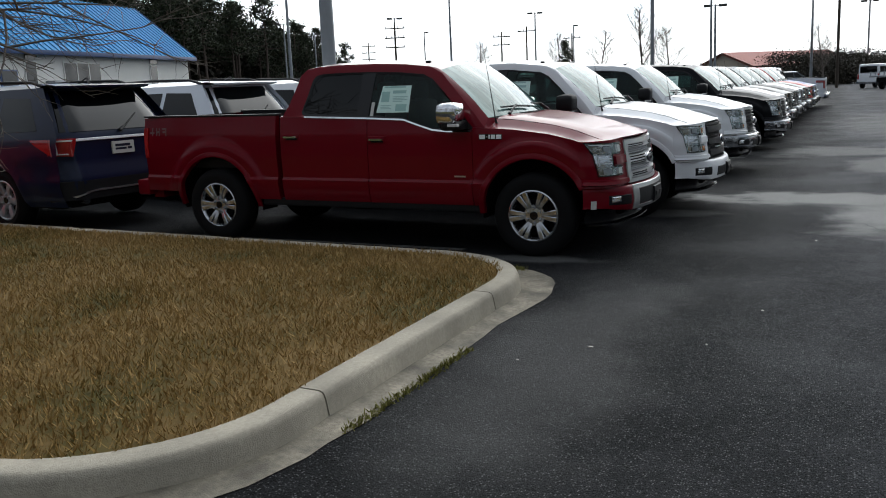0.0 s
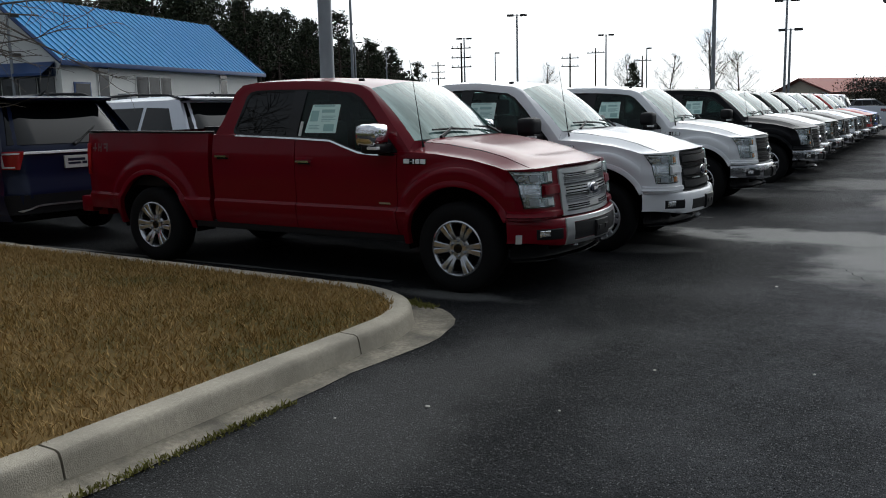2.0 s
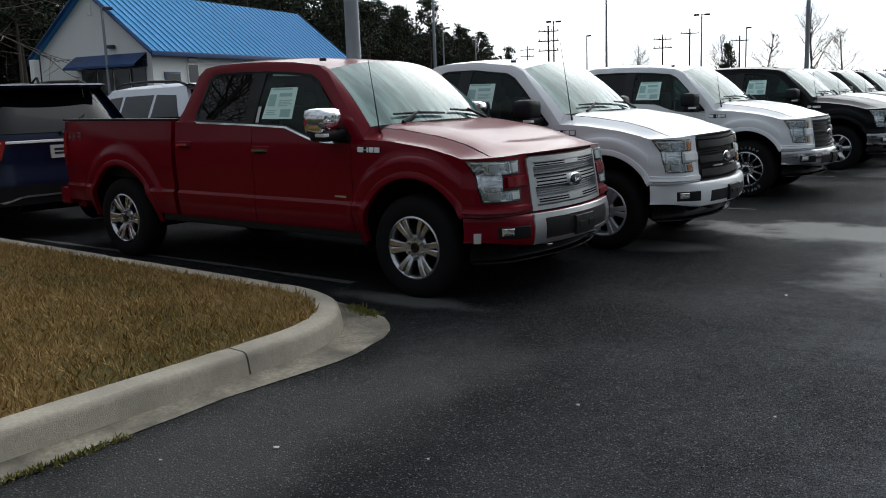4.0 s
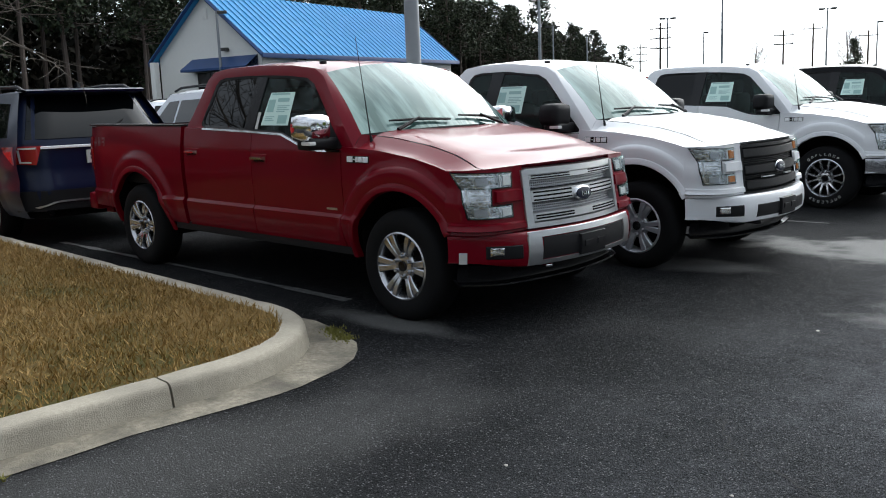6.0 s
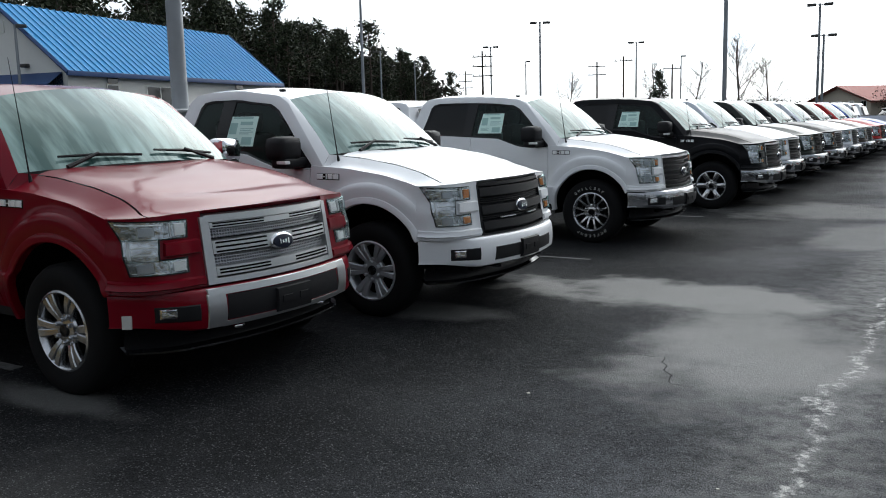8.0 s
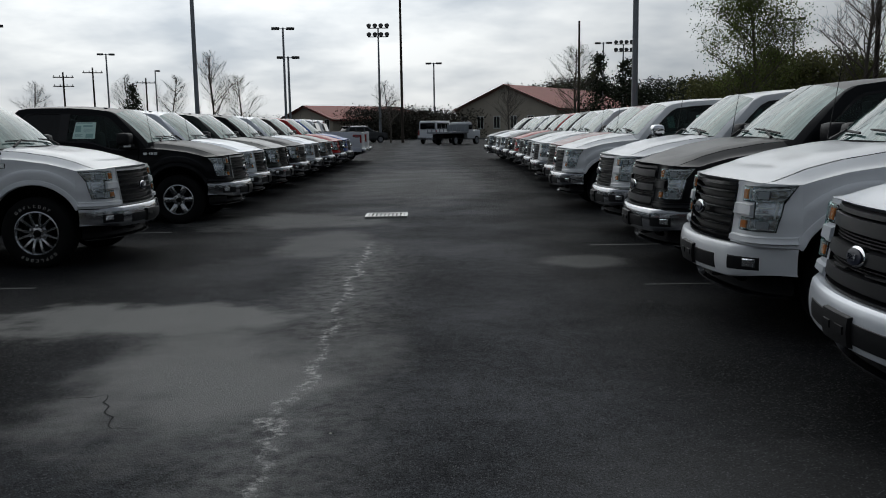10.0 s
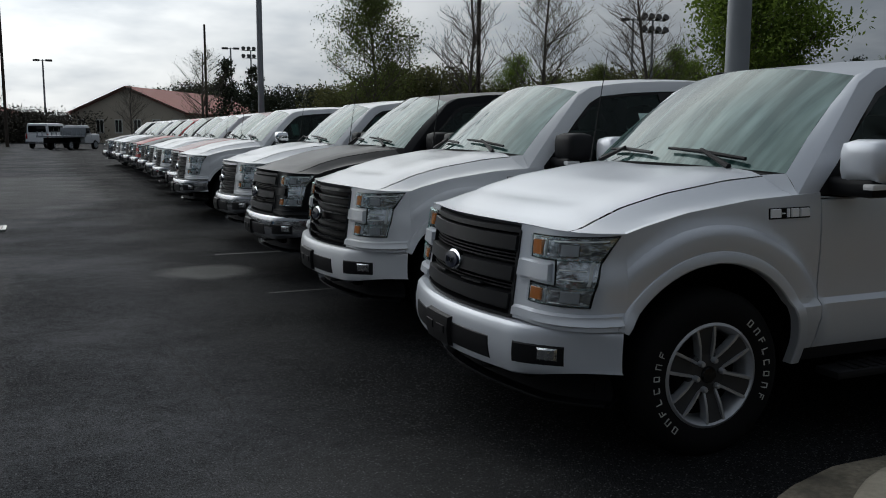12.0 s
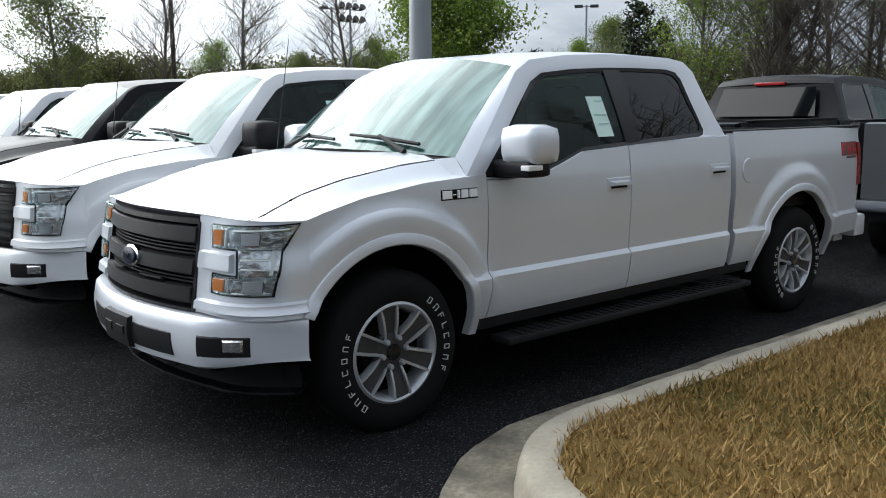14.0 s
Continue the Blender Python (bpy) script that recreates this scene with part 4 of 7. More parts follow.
    P("cowl", cached("cowl", lambda: Geo().grid([[(lambda p: (p[0] + 0.02, p[1], p[2] - 0.02))(hood_pt(0.0, -0.84 + 1.68 * k / 16)) for k in range(17)], [(lambda p: (p[0] - 0.02, p[1], p[2] - 0.012))(windshield_pt(-0.97 + 1.94 * k / 16, 0.03)) for k in range(17)]]).mesh("cowl")), PLASTIC, truck)
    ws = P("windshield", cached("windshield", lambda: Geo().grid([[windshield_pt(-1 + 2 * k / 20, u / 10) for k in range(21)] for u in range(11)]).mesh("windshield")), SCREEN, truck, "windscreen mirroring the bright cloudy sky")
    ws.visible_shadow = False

    def pillars(s):
        inner, outer = window_loops(cut)
        a = [pane(s)(*p, 0.0) for p in outer[:5]]
        b = [windshield_pt(s, u) for u in (0.0, 0.33, 0.66, 0.93, 1.0)]
        return Geo().grid([a, [[lerp(p[i], q[i], 0.5) + (0.006 if i == 2 else 0) for i in range(3)] for p, q in zip(a, b)], b], flip=s < 0).mesh("windshield_pillar")
    for s in (1, -1):
        P("windshield_pillar", cached(("pillars", cut, s), lambda: pillars(s)), body, truck)

    def roof():
        inner, outer = window_loops(cut)
        edge = [pane(1)(*p, 0.0) for p in outer[4:11]]
        ex, ey, ez = zip(*edge)
        rows = []
        n = 16
        for i in range(len(edge)):
            r = []
            for k in range(n + 1):
                v = -1 + 2 * k / n
                zc = ez[i] + 0.042 * (1 - abs(v) ** 2.6)
                x, y = ex[i], v * ey[i]
                if i == 0 and 0 < k < n:
                    x, y, zc = windshield_pt(v * n / (n - 2), 1.0)
                if i >= 5:
                    zc = ez[i] + (0.05 if i == 5 else 0.02) * (1 - v * v)
                    x = ex[i] - 0.05 * (1 - v * v)
                r.append((x, y, zc))
            rows.append(r)
        return Geo().grid(rows).mesh("roof", 50)
    P("roof", cached(("roof", cut), roof), body, truck)
    P("roof_aerial", cached("aerial_fin", lambda: Geo().box((-1.24, -0.60, 1.868), (-1.19, -0.56, 1.894), bevel=0.008).mesh("roof_aerial")), PLASTIC, truck)

    def cab_back():
        inner, outer = window_loops(cut)
        e = [pane(1)(*p, 0.0) for p in outer[10:16]] + [(-2.80 + cut, 0.93, 0.9)]
        return Geo().grid([[(p[0] - 0.05 * (1 - v * v) * (1 if p[2] > 1.0 else 0), v * p[1], p[2]) for v in [-1 + k / 5 for k in range(11)]] for p in e], flip=False).mesh("cab_back")
    P("cab_back", cached(("back", cut), cab_back), body, truck)
    rg = P("rear_screen", cached(("rglass", cut), lambda: Geo().patch([(-0.66, 1.42), (0.66, 1.42), (0.60, 1.76), (-0.60, 1.76)], 6, 3, lambda y, z, o: (-2.64 - 0.155 * (1.76 - z) / 0.41 - 0.075 + cut, y, z)).mesh("rear_screen")), PRIVACY, truck)
    P("brake_lamp", cached(("brakel", cut), lambda: Geo().box((-2.70 + cut, -0.20, 1.79), (-2.655 + cut, 0.20, 1.83), bevel=0.01).mesh("brake_lamp")), TAILRED, truck, "red high brake lamp")

    # bed
    def bed():
        x0, x1 = -4.67, -2.85 + cut
        g = Geo().box((x0, -0.86, 0.82), (x1, 0.86, 0.88))
        g.box((x1 - 0.05, -0.86, 0.82), (x1, 0.86, 1.385))
        for s in (1, -1):
            g.box((x0, s * 0.85 - 0.02, 0.82), (x1, s * 0.85 + 0.02, 1.385))
            g.box((x0, s * 0.885 - 0.055, 1.385), (x1, s * 0.885 + 0.04, 1.405), bevel=0.008)
        return g.mesh("bed_liner")
    P("bed_liner", cached(("bedl", cut), bed), PLASTIC, truck)

    def tailgate():
        g = Geo()
        g.raised([(-0.78, 0.66), (0.78, 0.66), (0.78, 1.38), (-0.78, 1.38)], 8, 6, lambda y, z, o: (-4.65 - o, y, z), -0.05, 0.055, 0.015)
        g.raised([(-0.30, 1.02), (0.30, 1.02), (0.30, 1.12), (-0.30, 1.12)], 4, 2, lambda y, z, o: (-4.705 - o, y, z), 0.0, 0.012, 0.008)
        return g.mesh("tailgate")
    P("tailgate", cached("tailgate", tailgate), body, truck)
    P("rear_bumper", cached("rbump", lambda: Geo().box((-4.87, -0.93, 0.50), (-4.69, 0.93, 0.68), bevel=0.03).box((-4.75, -0.8, 0.46), (-4.60, 0.8, 0.54)).mesh("rear_bumper")), CHROMEB if low == "chrome" else body, truck)

    # front bumper
    bmat = CHROMEB if low == "chrome" else body

    def bumper():
        g = Geo()
        top, bot = 0.684, 0.452
        ys = [-0.995 + 1.99 * k / 44 for k in range(45)]
        rows = []
        for y in ys:
            a = abs(y)
            b = bot + 0.045 * sstep(0.62, 0.95, a)
            row = [(bumper_x(y) - lerp(0.12, 0.01, sstep(0.8, 0.98, a)), y * 0.97, top - 0.003), bumper_pt(y, top, -0.012), bumper_pt(y, top - 0.010, 0.0)]
            row += [bumper_pt(y, lerp(top - 0.02, b + 0.01, k / 6), 0.004) for k in range(7)]
            row += [bumper_pt(y, b, -0.010), (bumper_x(y) - lerp(0.10, 0.01, sstep(0.8, 0.98, a)), y * 0.97, b)]
            rows.append(row)
        return g.grid(rows, flip=True).mesh("front_bumper")
    bump = P("front_bumper", cached("fbump", bumper), bmat, truck)
    if spec.get("bumper_skin"):
        P("bumper_cover", cached("fbcover", lambda: Geo().raised([(-0.61, 0.640), (0.61, 0.640), (0.61, 0.684), (-0.61, 0.684)], 20, 2, bumper_pt, 0.0, 0.012, 0.004).raised([(-0.62, 0.455), (-0.50, 0.455), (-0.50, 0.655), (-0.62, 0.655)], 3, 4, bumper_pt, 0.0, 0.012, 0.004).raised([(0.50, 0.455), (0.62, 0.455), (0.62, 0.655), (0.50, 0.655)], 3, 4, bumper_pt, 0.0, 0.012, 0.004).raised([(-0.52, 0.452), (0.52, 0.452), (0.52, 0.488), (-0.52, 0.488)], 20, 2, bumper_pt, 0.0, 0.012, 0.004).mesh("bumper_cover")), spec["bumper_skin"], bump, "bright metal bumper centre")
    it = 0.640 if spec.get("bumper_skin") else 0.600
    P("bumper_intake", cached(("fbint", it), lambda: Geo().raised([(-0.502, 0.488), (0.502, 0.488), (0.49, it), (-0.49, it)], 20, 3, bumper_pt, 0.0, 0.0085, 0.006).mesh("bumper_intake")), PLASTIC, bump)
    P("plate_bracket", cached("fbplate", lambda: Geo().raised([(-0.155, 0.470), (0.155, 0.470), (0.155, 0.625), (-0.155, 0.625)], 4, 4, bumper_pt, 0.0, 0.028, 0.006).raised([(-0.12, 0.53), (-0.03, 0.53), (-0.03, 0.575), (-0.12, 0.575)], 1, 1, bumper_pt, 0.02, 0.034, 0.004).raised([(0.03, 0.53), (0.12, 0.53), (0.12, 0.575), (0.03, 0.575)], 1, 1, bumper_pt, 0.02, 0.034, 0.004).mesh("plate_bracket")), PLASTIC, bump)
    for s in (1, -1):
        P("fog_pocket", cached(("fogp", s), lambda: Geo().raised([(s * 0.655, 0.510), (s * 0.855, 0.515), (s * 0.855, 0.610), (s * 0.655, 0.612)], 6, 3, bumper_pt, 0.0, 0.009, 0.010).mesh("fog_pocket")), PLASTIC, bump)
        P("fog_lamp", cached(("fogl", s), lambda: Geo().raised([(s * 0.765, 0.535), (s * 0.835, 0.535), (s * 0.835, 0.598), (s * 0.765, 0.598)], 3, 3, bumper_pt, 0.005, 0.018, 0.010).mesh("fog_lamp")), REFLECTOR, bump, "small chrome fog lamp")
        P("tow_hook", cached(("hook", s), lambda: Geo().tube([(0.75, s * 0.40, 0.43), (0.85, s * 0.40, 0.425), (0.865, s * 0.37, 0.425), (0.85, s * 0.34, 0.425), (0.75, s * 0.34, 0.43)], 0.012, 8).mesh("tow_hook")), CHROME if spec.get("bumper_skin") else PLASTIC, bump)

    def dam():
        rows = []
        for k in range(33):
            y = -0.90 + 1.8 * k / 32
            x = bumper_x(y) - 0.13
            rows.append([(x, y, 0.46), (x - 0.02, y, 0.40), (x - 0.015, y, 0.350), (x + 0.020, y, 0.333), (x + 0.022, y, 0.322), (x, y, 0.320), (x - 0.06, y, 0.36)])
        return Geo().grid(rows, flip=True).mesh("air_dam")
    P("air_dam", cached("dam", dam), GLOSSBLACK, truck)
    grille_parts(truck, spec["grille"], body)
    P("underbody", cached(("under", cut), lambda: Geo().box((-4.5, -0.60, 0.40), (0.75, 0.60, 0.78), bevel=0.03).box((-0.52, -0.86, 0.45), (-0.5, 0.86, 1.0)).box((-3.1, -0.86, 0.44), (-0.52, 0.86, 0.5)).box((-4.55, -0.86, 0.60), (-WB - 0.55, 0.86, 0.8)).tube([(-WB, -0.75, 0.40), (-WB, 0.75, 0.40)], 0.06).tube([(0, -0.75, 0.40), (0, 0.75, 0.40)], 0.05).mesh("underbody")), CHASSIS, truck)
    # cabin
    def cabin():
        g = Geo()
        g.box((-0.95, -0.80, 0.95), (-0.55, 0.80, 1.22), bevel=0.05)
        for y in (-0.40, 0.40):
            g.box((-1.75, y - 0.26, 0.75), (-1.20, y + 0.26, 0.95), bevel=0.06)
            g.box((-1.86, y - 0.25, 0.85), (-1.68, y + 0.25, 1.50), bevel=0.07)
            g.box((-1.86, y - 0.13, 1.50), (-1.74, y + 0.13, 1.70), bevel=0.05)
        g.box((-2.55 + cut, -0.72, 0.85), (-2.38 + cut, 0.72, 1.45), bevel=0.07)
        for y in (-0.45, 0.45):
            g.box((-2.53 + cut, y - 0.13, 1.45), (-2.42 + cut, y + 0.13, 1.62), bevel=0.05)
        return g.mesh("cabin")
    P("cabin", cached(("cabin", cut), cabin), INTERIOR, truck, "dark seats and dashboard")
    P("steering_wheel", cached("steer", lambda: Geo().tube([Vector((-1.02 + 0.06 * math.sin(a), 0.40 + 0.19 * math.cos(a), 1.18 + 0.17 * math.sin(a))) for a in [2 * math.pi * k / 20 for k in range(21)]], 0.015, 8, cap=False).mesh("steering_wheel")), PLASTIC, truck)
    P("rear_view_mirror", cached("rvm", lambda: Geo().box((-1.02, -0.14, 1.66), (-0.98, 0.14, 1.73), bevel=0.015).mesh("rear_view_mirror")), PLASTIC, truck)
    P("antenna", cached("antenna", lambda: Geo().tube([(-0.41, -0.83, 1.31), (-0.46, -0.83, 1.62), (-0.53, -0.83, 2.03)], [0.006, 0.0035, 0.002], 6).tube([(-0.40, -0.83, 1.27), (-0.41, -0.83, 1.32)], [0.014, 0.008], 8).mesh("antenna")), PLASTIC, truck, "thin black mast antenna")

    # papers and small marks
    for s in spec.get("sticker", ()):
        def sheet():
            fn = pane(s)
            return Geo().raised([(-1.66, 1.395), (-1.30, 1.395), (-1.30, 1.655), (-1.62, 1.655)], 4, 4, fn, -0.011, -0.0085).mesh("window_sticker")

        def lines():
            fn, g = pane(s), Geo()
            for x0, x1, z0, z1 in ((-1.60, -1.36, 1.635, 1.65), (-1.50, -1.35, 1.58, 1.61), (-1.62, -1.53, 1.50, 1.60), (-1.49, -1.33, 1.545, 1.552), (-1.49, -1.36, 1.53, 1.537), (-1.49, -1.33, 1.515, 1.522), (-1.49, -1.38, 1.50, 1.507),
                                   (-1.62, -1.50, 1.46, 1.467), (-1.62, -1.52, 1.445, 1.452), (-1.62, -1.50, 1.43, 1.437), (-1.45, -1.33, 1.41, 1.475)):
                g.raised([(x0, z0), (x1, z0), (x1, z1), (x0, z1)], 1, 1, fn, -0.009, -0.0070)
            return g.mesh("sticker_print")
        st = P("window_sticker", cached(("sheet", s), sheet), PAPER, truck, "pale green printed price sheet")
        P("sticker_print", cached(("sheetp", s), lines), PRINT, st)
    for s in spec.get("slip", ()):
        def slip():
            return Geo().raised([(-1.66, 1.40), (-1.52, 1.40), (-1.50, 1.63), (-1.635, 1.63)], 2, 3, pane(s), -0.011, -0.0085).mesh("window_slip")
        P("window_slip", cached(("slip", s), slip), PAPER, truck, "pale green paper slip in the window")
        P("slip_print", cached(("slipp", s), lambda: Geo().raised([(-1.645, 1.52), (-1.53, 1.52), (-1.53, 1.528), (-1.645, 1.528)], 1, 1, pane(s), -0.009, -0.007).raised([(-1.645, 1.47), (-1.55, 1.47), (-1.55, 1.476), (-1.645, 1.476)], 1, 1, pane(s), -0.009, -0.007).raised([(-1.645, 1.60), (-1.56, 1.60), (-1.56, 1.606), (-1.645, 1.606)], 1, 1, pane(s), -0.009, -0.007).mesh("slip_print")), PRINT, truck)
    if spec.get("tag"):
        P("door_tag", cached("tag", lambda: Geo().raised([(-1.725, 1.365), (-1.69, 1.365), (-1.685, 1.50), (-1.72, 1.50)], 1, 2, pane(-1), -0.004, -0.001).mesh("door_tag")), WHITEMARK, truck, "white paper tag")
        P("bumper_tag", cached("tag2", lambda: Geo().raised([(-0.955, 0.490), (-0.925, 0.490), (-0.925, 0.565), (-0.955, 0.565)], 1, 2, bumper_pt, 0.0, 0.010).mesh("bumper_tag")), WHITEMARK, truck, "white barcode label")
        P("trim_mark", cached("tag3", lambda: Geo().raised([(-0.80, 0.767), (-0.68, 0.767), (-0.685, 0.782), (-0.80, 0.782)], 1, 1, flank(-1), 0.0, 0.006).mesh("trim_mark")), SATIN, truck, "small engine badge drawn as a bar")
    if spec.get("decal"):
        s, mat = spec["decal"]

        def decal():
            g, fn = Geo(), flank(s)
            for x0, x1, z0, z1 in ((-4.36, -4.345, 1.18, 1.27), (-4.41, -4.36, 1.25, 1.27), (-4.40, -4.36, 1.215, 1.235), (-4.46, -4.445, 1.18, 1.27), (-4.50, -4.485, 1.18, 1.27), (-4.485, -4.46, 1.215, 1.235), (-4.60, -4.53, 1.205, 1.225), (-4.565, -4.55, 1.18, 1.27)):
                g.raised([(x0, z0), (x1, z0), (x1, z1), (x0, z1)], 1, 1, fn, 0.0, 0.003)
            return g.mesh("bed_decal")
        bdc = P("bed_decal", cached(("decal", s), decal), mat, truck, "four wheel drive decal drawn as plain bars")
        if mat == REDMARK:
            P("decal_edge", cached(("decale", s), lambda: Geo().raised([(-4.60, 1.150), (-4.42, 1.150), (-4.42, 1.168), (-4.60, 1.168)], 2, 1, flank(s), 0.0, 0.002).raised([(-4.625, 1.172), (-4.337, 1.172), (-4.337, 1.278), (-4.625, 1.278)], 4, 2, flank(s), 0.0, 0.0015).mesh("decal_edge")), GREYMARK, bdc)
        if s > 0:
            P("fuel_door", cached("fuel", lambda: to_mesh("fuel_door", *(lambda n: ([flank(1)(-3.02 + 0.085 * math.cos(2 * math.pi * k / n), 1.13 + 0.085 * math.sin(2 * math.pi * k / n), 0.0) for k in range(n)] + [flank(1)(-3.02 + 0.08 * math.cos(2 * math.pi * k / n), 1.13 + 0.08 * math.sin(2 * math.pi * k / n), 0.006) for k in range(n)], [(k, (k + 1) % n, n + (k + 1) % n, n + k) for k in range(n)] + [tuple(range(n, 2 * n))]))(28))), body, truck)
    return truck


# ---- ground ----
def node_chain(m):
    return m.node_tree, m.node_tree.nodes, m.node_tree.links


def asphalt_material():
    m = material("worn asphalt", (0.050, 0.051, 0.054), rough=0.62, spec=0.07)
    nt, ns, ln = node_chain(m)
    p = ns["Principled BSDF"]
    tc = ns.new("ShaderNodeNewGeometry")

    def noise_(scale, detail=4, rough=0.5):
        n = ns.new("ShaderNodeTexNoise")
        n.inputs["Scale"].default_value, n.inputs["Detail"].default_value, n.inputs["Roughness"].default_value = scale, detail, rough
        ln.new(tc.outputs["Position"], n.inputs["Vector"])
        return n

    def math_(op, a, b=None):
        n = ns.new("ShaderNodeMath")
        n.operation = op
        for i, v in enumerate((a, b)):
            if v is None:
                continue
            if isinstance(v, (int, float)):
                n.inputs[i].default_value = v
            else:
                ln.new(v, n.inputs[i])
        return n.outputs[0]

    def rng(v, a, b, c=0.0, d=1.0):
        n = ns.new("ShaderNodeMapRange")
        n.interpolation_type = "SMOOTHSTEP"
        for k, x in (("From Min", a), ("From Max", b), ("To Min", c), ("To Max", d)):
            n.inputs[k].default_value = x
        ln.new(v, n.inputs["Value"])
        return n.outputs[0]
    fine, mid, big = noise_(150, 3, 0.65), noise_(9, 6, 0.65), noise_(0.55, 5, 0.55)
    vor = ns.new("ShaderNodeTexVoronoi")
    vor.inputs["Scale"].default_value = 95
    ln.new(tc.outputs["Position"], vor.inputs["Vector"])
    chip = ns.new("ShaderNodeSeparateColor")
    ln.new(vor.outputs["Color"], chip.inputs[0])
    stone = math_("MULTIPLY", rng(chip.outputs[0], 0.62, 0.95), rng(vor.outputs["Distance"], 0.25, 0.5, 1.0, 0.0))
    # dried silt and damp on the aisle's low line, wet sheen in the colour
    sep = ns.new("ShaderNodeSeparateXYZ")
    ln.new(tc.outputs["Position"], sep.inputs[0])
    X, Y = sep.outputs["X"], sep.outputs["Y"]
    wob, wob2 = noise_(0.9, 5, 0.7), noise_(1.3, 4, 0.6)
    wander = math_("MULTIPLY", math_("SUBTRACT", wob.outputs["Fac"], 0.5), 0.75)
    dist = math_("ABSOLUTE", math_("SUBTRACT", math_("ADD", X, wander), 2.13))
    along = math_("MULTIPLY", rng(Y, 7.0, 8.5), rng(Y, 17.5, 15.5))
    core = math_("MULTIPLY", rng(dist, 0.012, 0.065, 1.0, 0.0), math_("MULTIPLY", along, rng(mid.outputs["Fac"], 0.40, 0.56)))
    halo = math_("MULTIPLY", rng(dist, 0.02, 0.75, 0.85, 0.0), math_("MULTIPLY", along, rng(mid.outputs["Fac"], 0.30, 0.68, 0.25, 0.9)))

    def lobe(cx, cy, rx, ry, soft, ragged):
        px, py = math_("DIVIDE", math_("SUBTRACT", X, cx), rx), math_("DIVIDE", math_("SUBTRACT", Y, cy), ry)
        r = math_("SQRT", math_("ADD", math_("MULTIPLY", px, px), math_("MULTIPLY", py, py)))
        r = math_("ADD", r, math_("MULTIPLY", math_("SUBTRACT", wob2.outputs["Fac"], 0.5), ragged))
        return rng(r, 1.0 - soft, 1.0 + soft, 1.0, 0.0)
    silt = core
    for k, v in ((0.95, halo), (1.0, lobe(0.5, 12.1, 1.5, 0.55, 0.35, 2.4)), (0.95, lobe(1.60, 10.6, 0.75, 1.25, 0.55, 2.4)), (0.55, lobe(0.6, 19.5, 1.5, 1.1, 0.4, 2.0)), (0.6, lobe(1.55, 16.6, 0.55, 1.3, 0.4, 1.4)),
                 (0.5, lobe(4.6, 14.7, 0.45, 0.45, 0.35, 1.0)), (0.45, lobe(-1.75, 7.62, 0.62, 0.16, 0.5, 2.4)), (0.55, lobe(-1.1, 10.6, 0.6, 0.3, 0.4, 1.6)), (0.22, lobe(-0.7, 4.9, 0.5, 1.8, 0.6, 1.5)), (0.16, lobe(4.1, 8.2, 0.7, 1.0, 0.6, 1.6)), (0.35, lobe(2.6, 30.0, 1.6, 7.0, 0.5, 1.5))):
        silt = math_("MAXIMUM", silt, math_("MULTIPLY", v, k))
    silt = math_("MULTIPLY", silt, rng(fine.outputs["Fac"], 0.25, 0.62, 0.45, 1.0))
    ramp = ns.new("ShaderNodeValToRGB")
    ramp.color_ramp.elements[0].position, ramp.color_ramp.elements[1].position = 0.44, 0.60
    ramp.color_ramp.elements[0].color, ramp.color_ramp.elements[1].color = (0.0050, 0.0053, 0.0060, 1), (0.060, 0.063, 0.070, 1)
    v = math_("ADD", math_("ADD", math_("MULTIPLY", fine.outputs["Fac"], 0.42), math_("MULTIPLY", noise_(52, 3, 0.7).outputs["Fac"], 0.24)), math_("ADD", math_("MULTIPLY", mid.outputs["Fac"], 0.14), math_("MULTIPLY", big.outputs["Fac"], 0.20)))
    ln.new(v, ramp.inputs[0])
    # aisle light put into the colour: lane paler, stalls beside the trucks darker
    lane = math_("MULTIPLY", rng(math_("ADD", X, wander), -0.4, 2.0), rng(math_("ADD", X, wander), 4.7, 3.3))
    toned = ns.new("ShaderNodeVectorMath")
    toned.operation = "SCALE"
    ln.new(ramp.outputs[0], toned.inputs[0])
    ln.new(math_("ADD", math_("MULTIPLY", math_("MULTIPLY", lane, rng(Y, 5.0, 8.5, 0.7, 1.0)), 1.6), 0.34), toned.inputs["Scale"])
    mx0 = ns.new("ShaderNodeMix")
    mx0.data_type = "RGBA"
    ln.new(math_("MULTIPLY", stone, 0.72), mx0.inputs[0])
    ln.new(toned.outputs[0], mx0.inputs[6])
    mx0.inputs[7].default_value = (0.17, 0.173, 0.178, 1)
    mx = ns.new("ShaderNodeMix")
    mx.data_type = "RGBA"
    ln.new(math_("MULTIPLY", silt, 0.85), mx.inputs[0])
    ln.new(mx0.outputs[2], mx.inputs[6])
    mx.inputs[7].default_value = (0.30, 0.297, 0.285, 1)
    # pale crust along the middle of the dried water, wet shine in its colour
    crust = ns.new("ShaderNodeMix")
    crust.data_type = "RGBA"
    ln.new(math_("MULTIPLY", math_("MULTIPLY", core, rng(noise_(26, 4, 0.7).outputs["Fac"], 0.46, 0.60)), 0.75), crust.inputs[0])
    ln.new(mx.outputs[2], crust.inputs[6])
    crust.inputs[7].default_value = (0.62, 0.61, 0.58, 1)
    ln.new(crust.outputs[2], p.inputs["Base Color"])
    rough = math_("SUBTRACT", math_("SUBTRACT", 0.78, math_("MULTIPLY", rng(big.outputs["Fac"], 0.42, 0.60), 0.10)), math_("ADD", math_("MULTIPLY", silt, 0.10), math_("MULTIPLY", core, 0.15)))
    ln.new(rough, p.inputs["Roughness"])
    bp = ns.new("ShaderNodeBump")
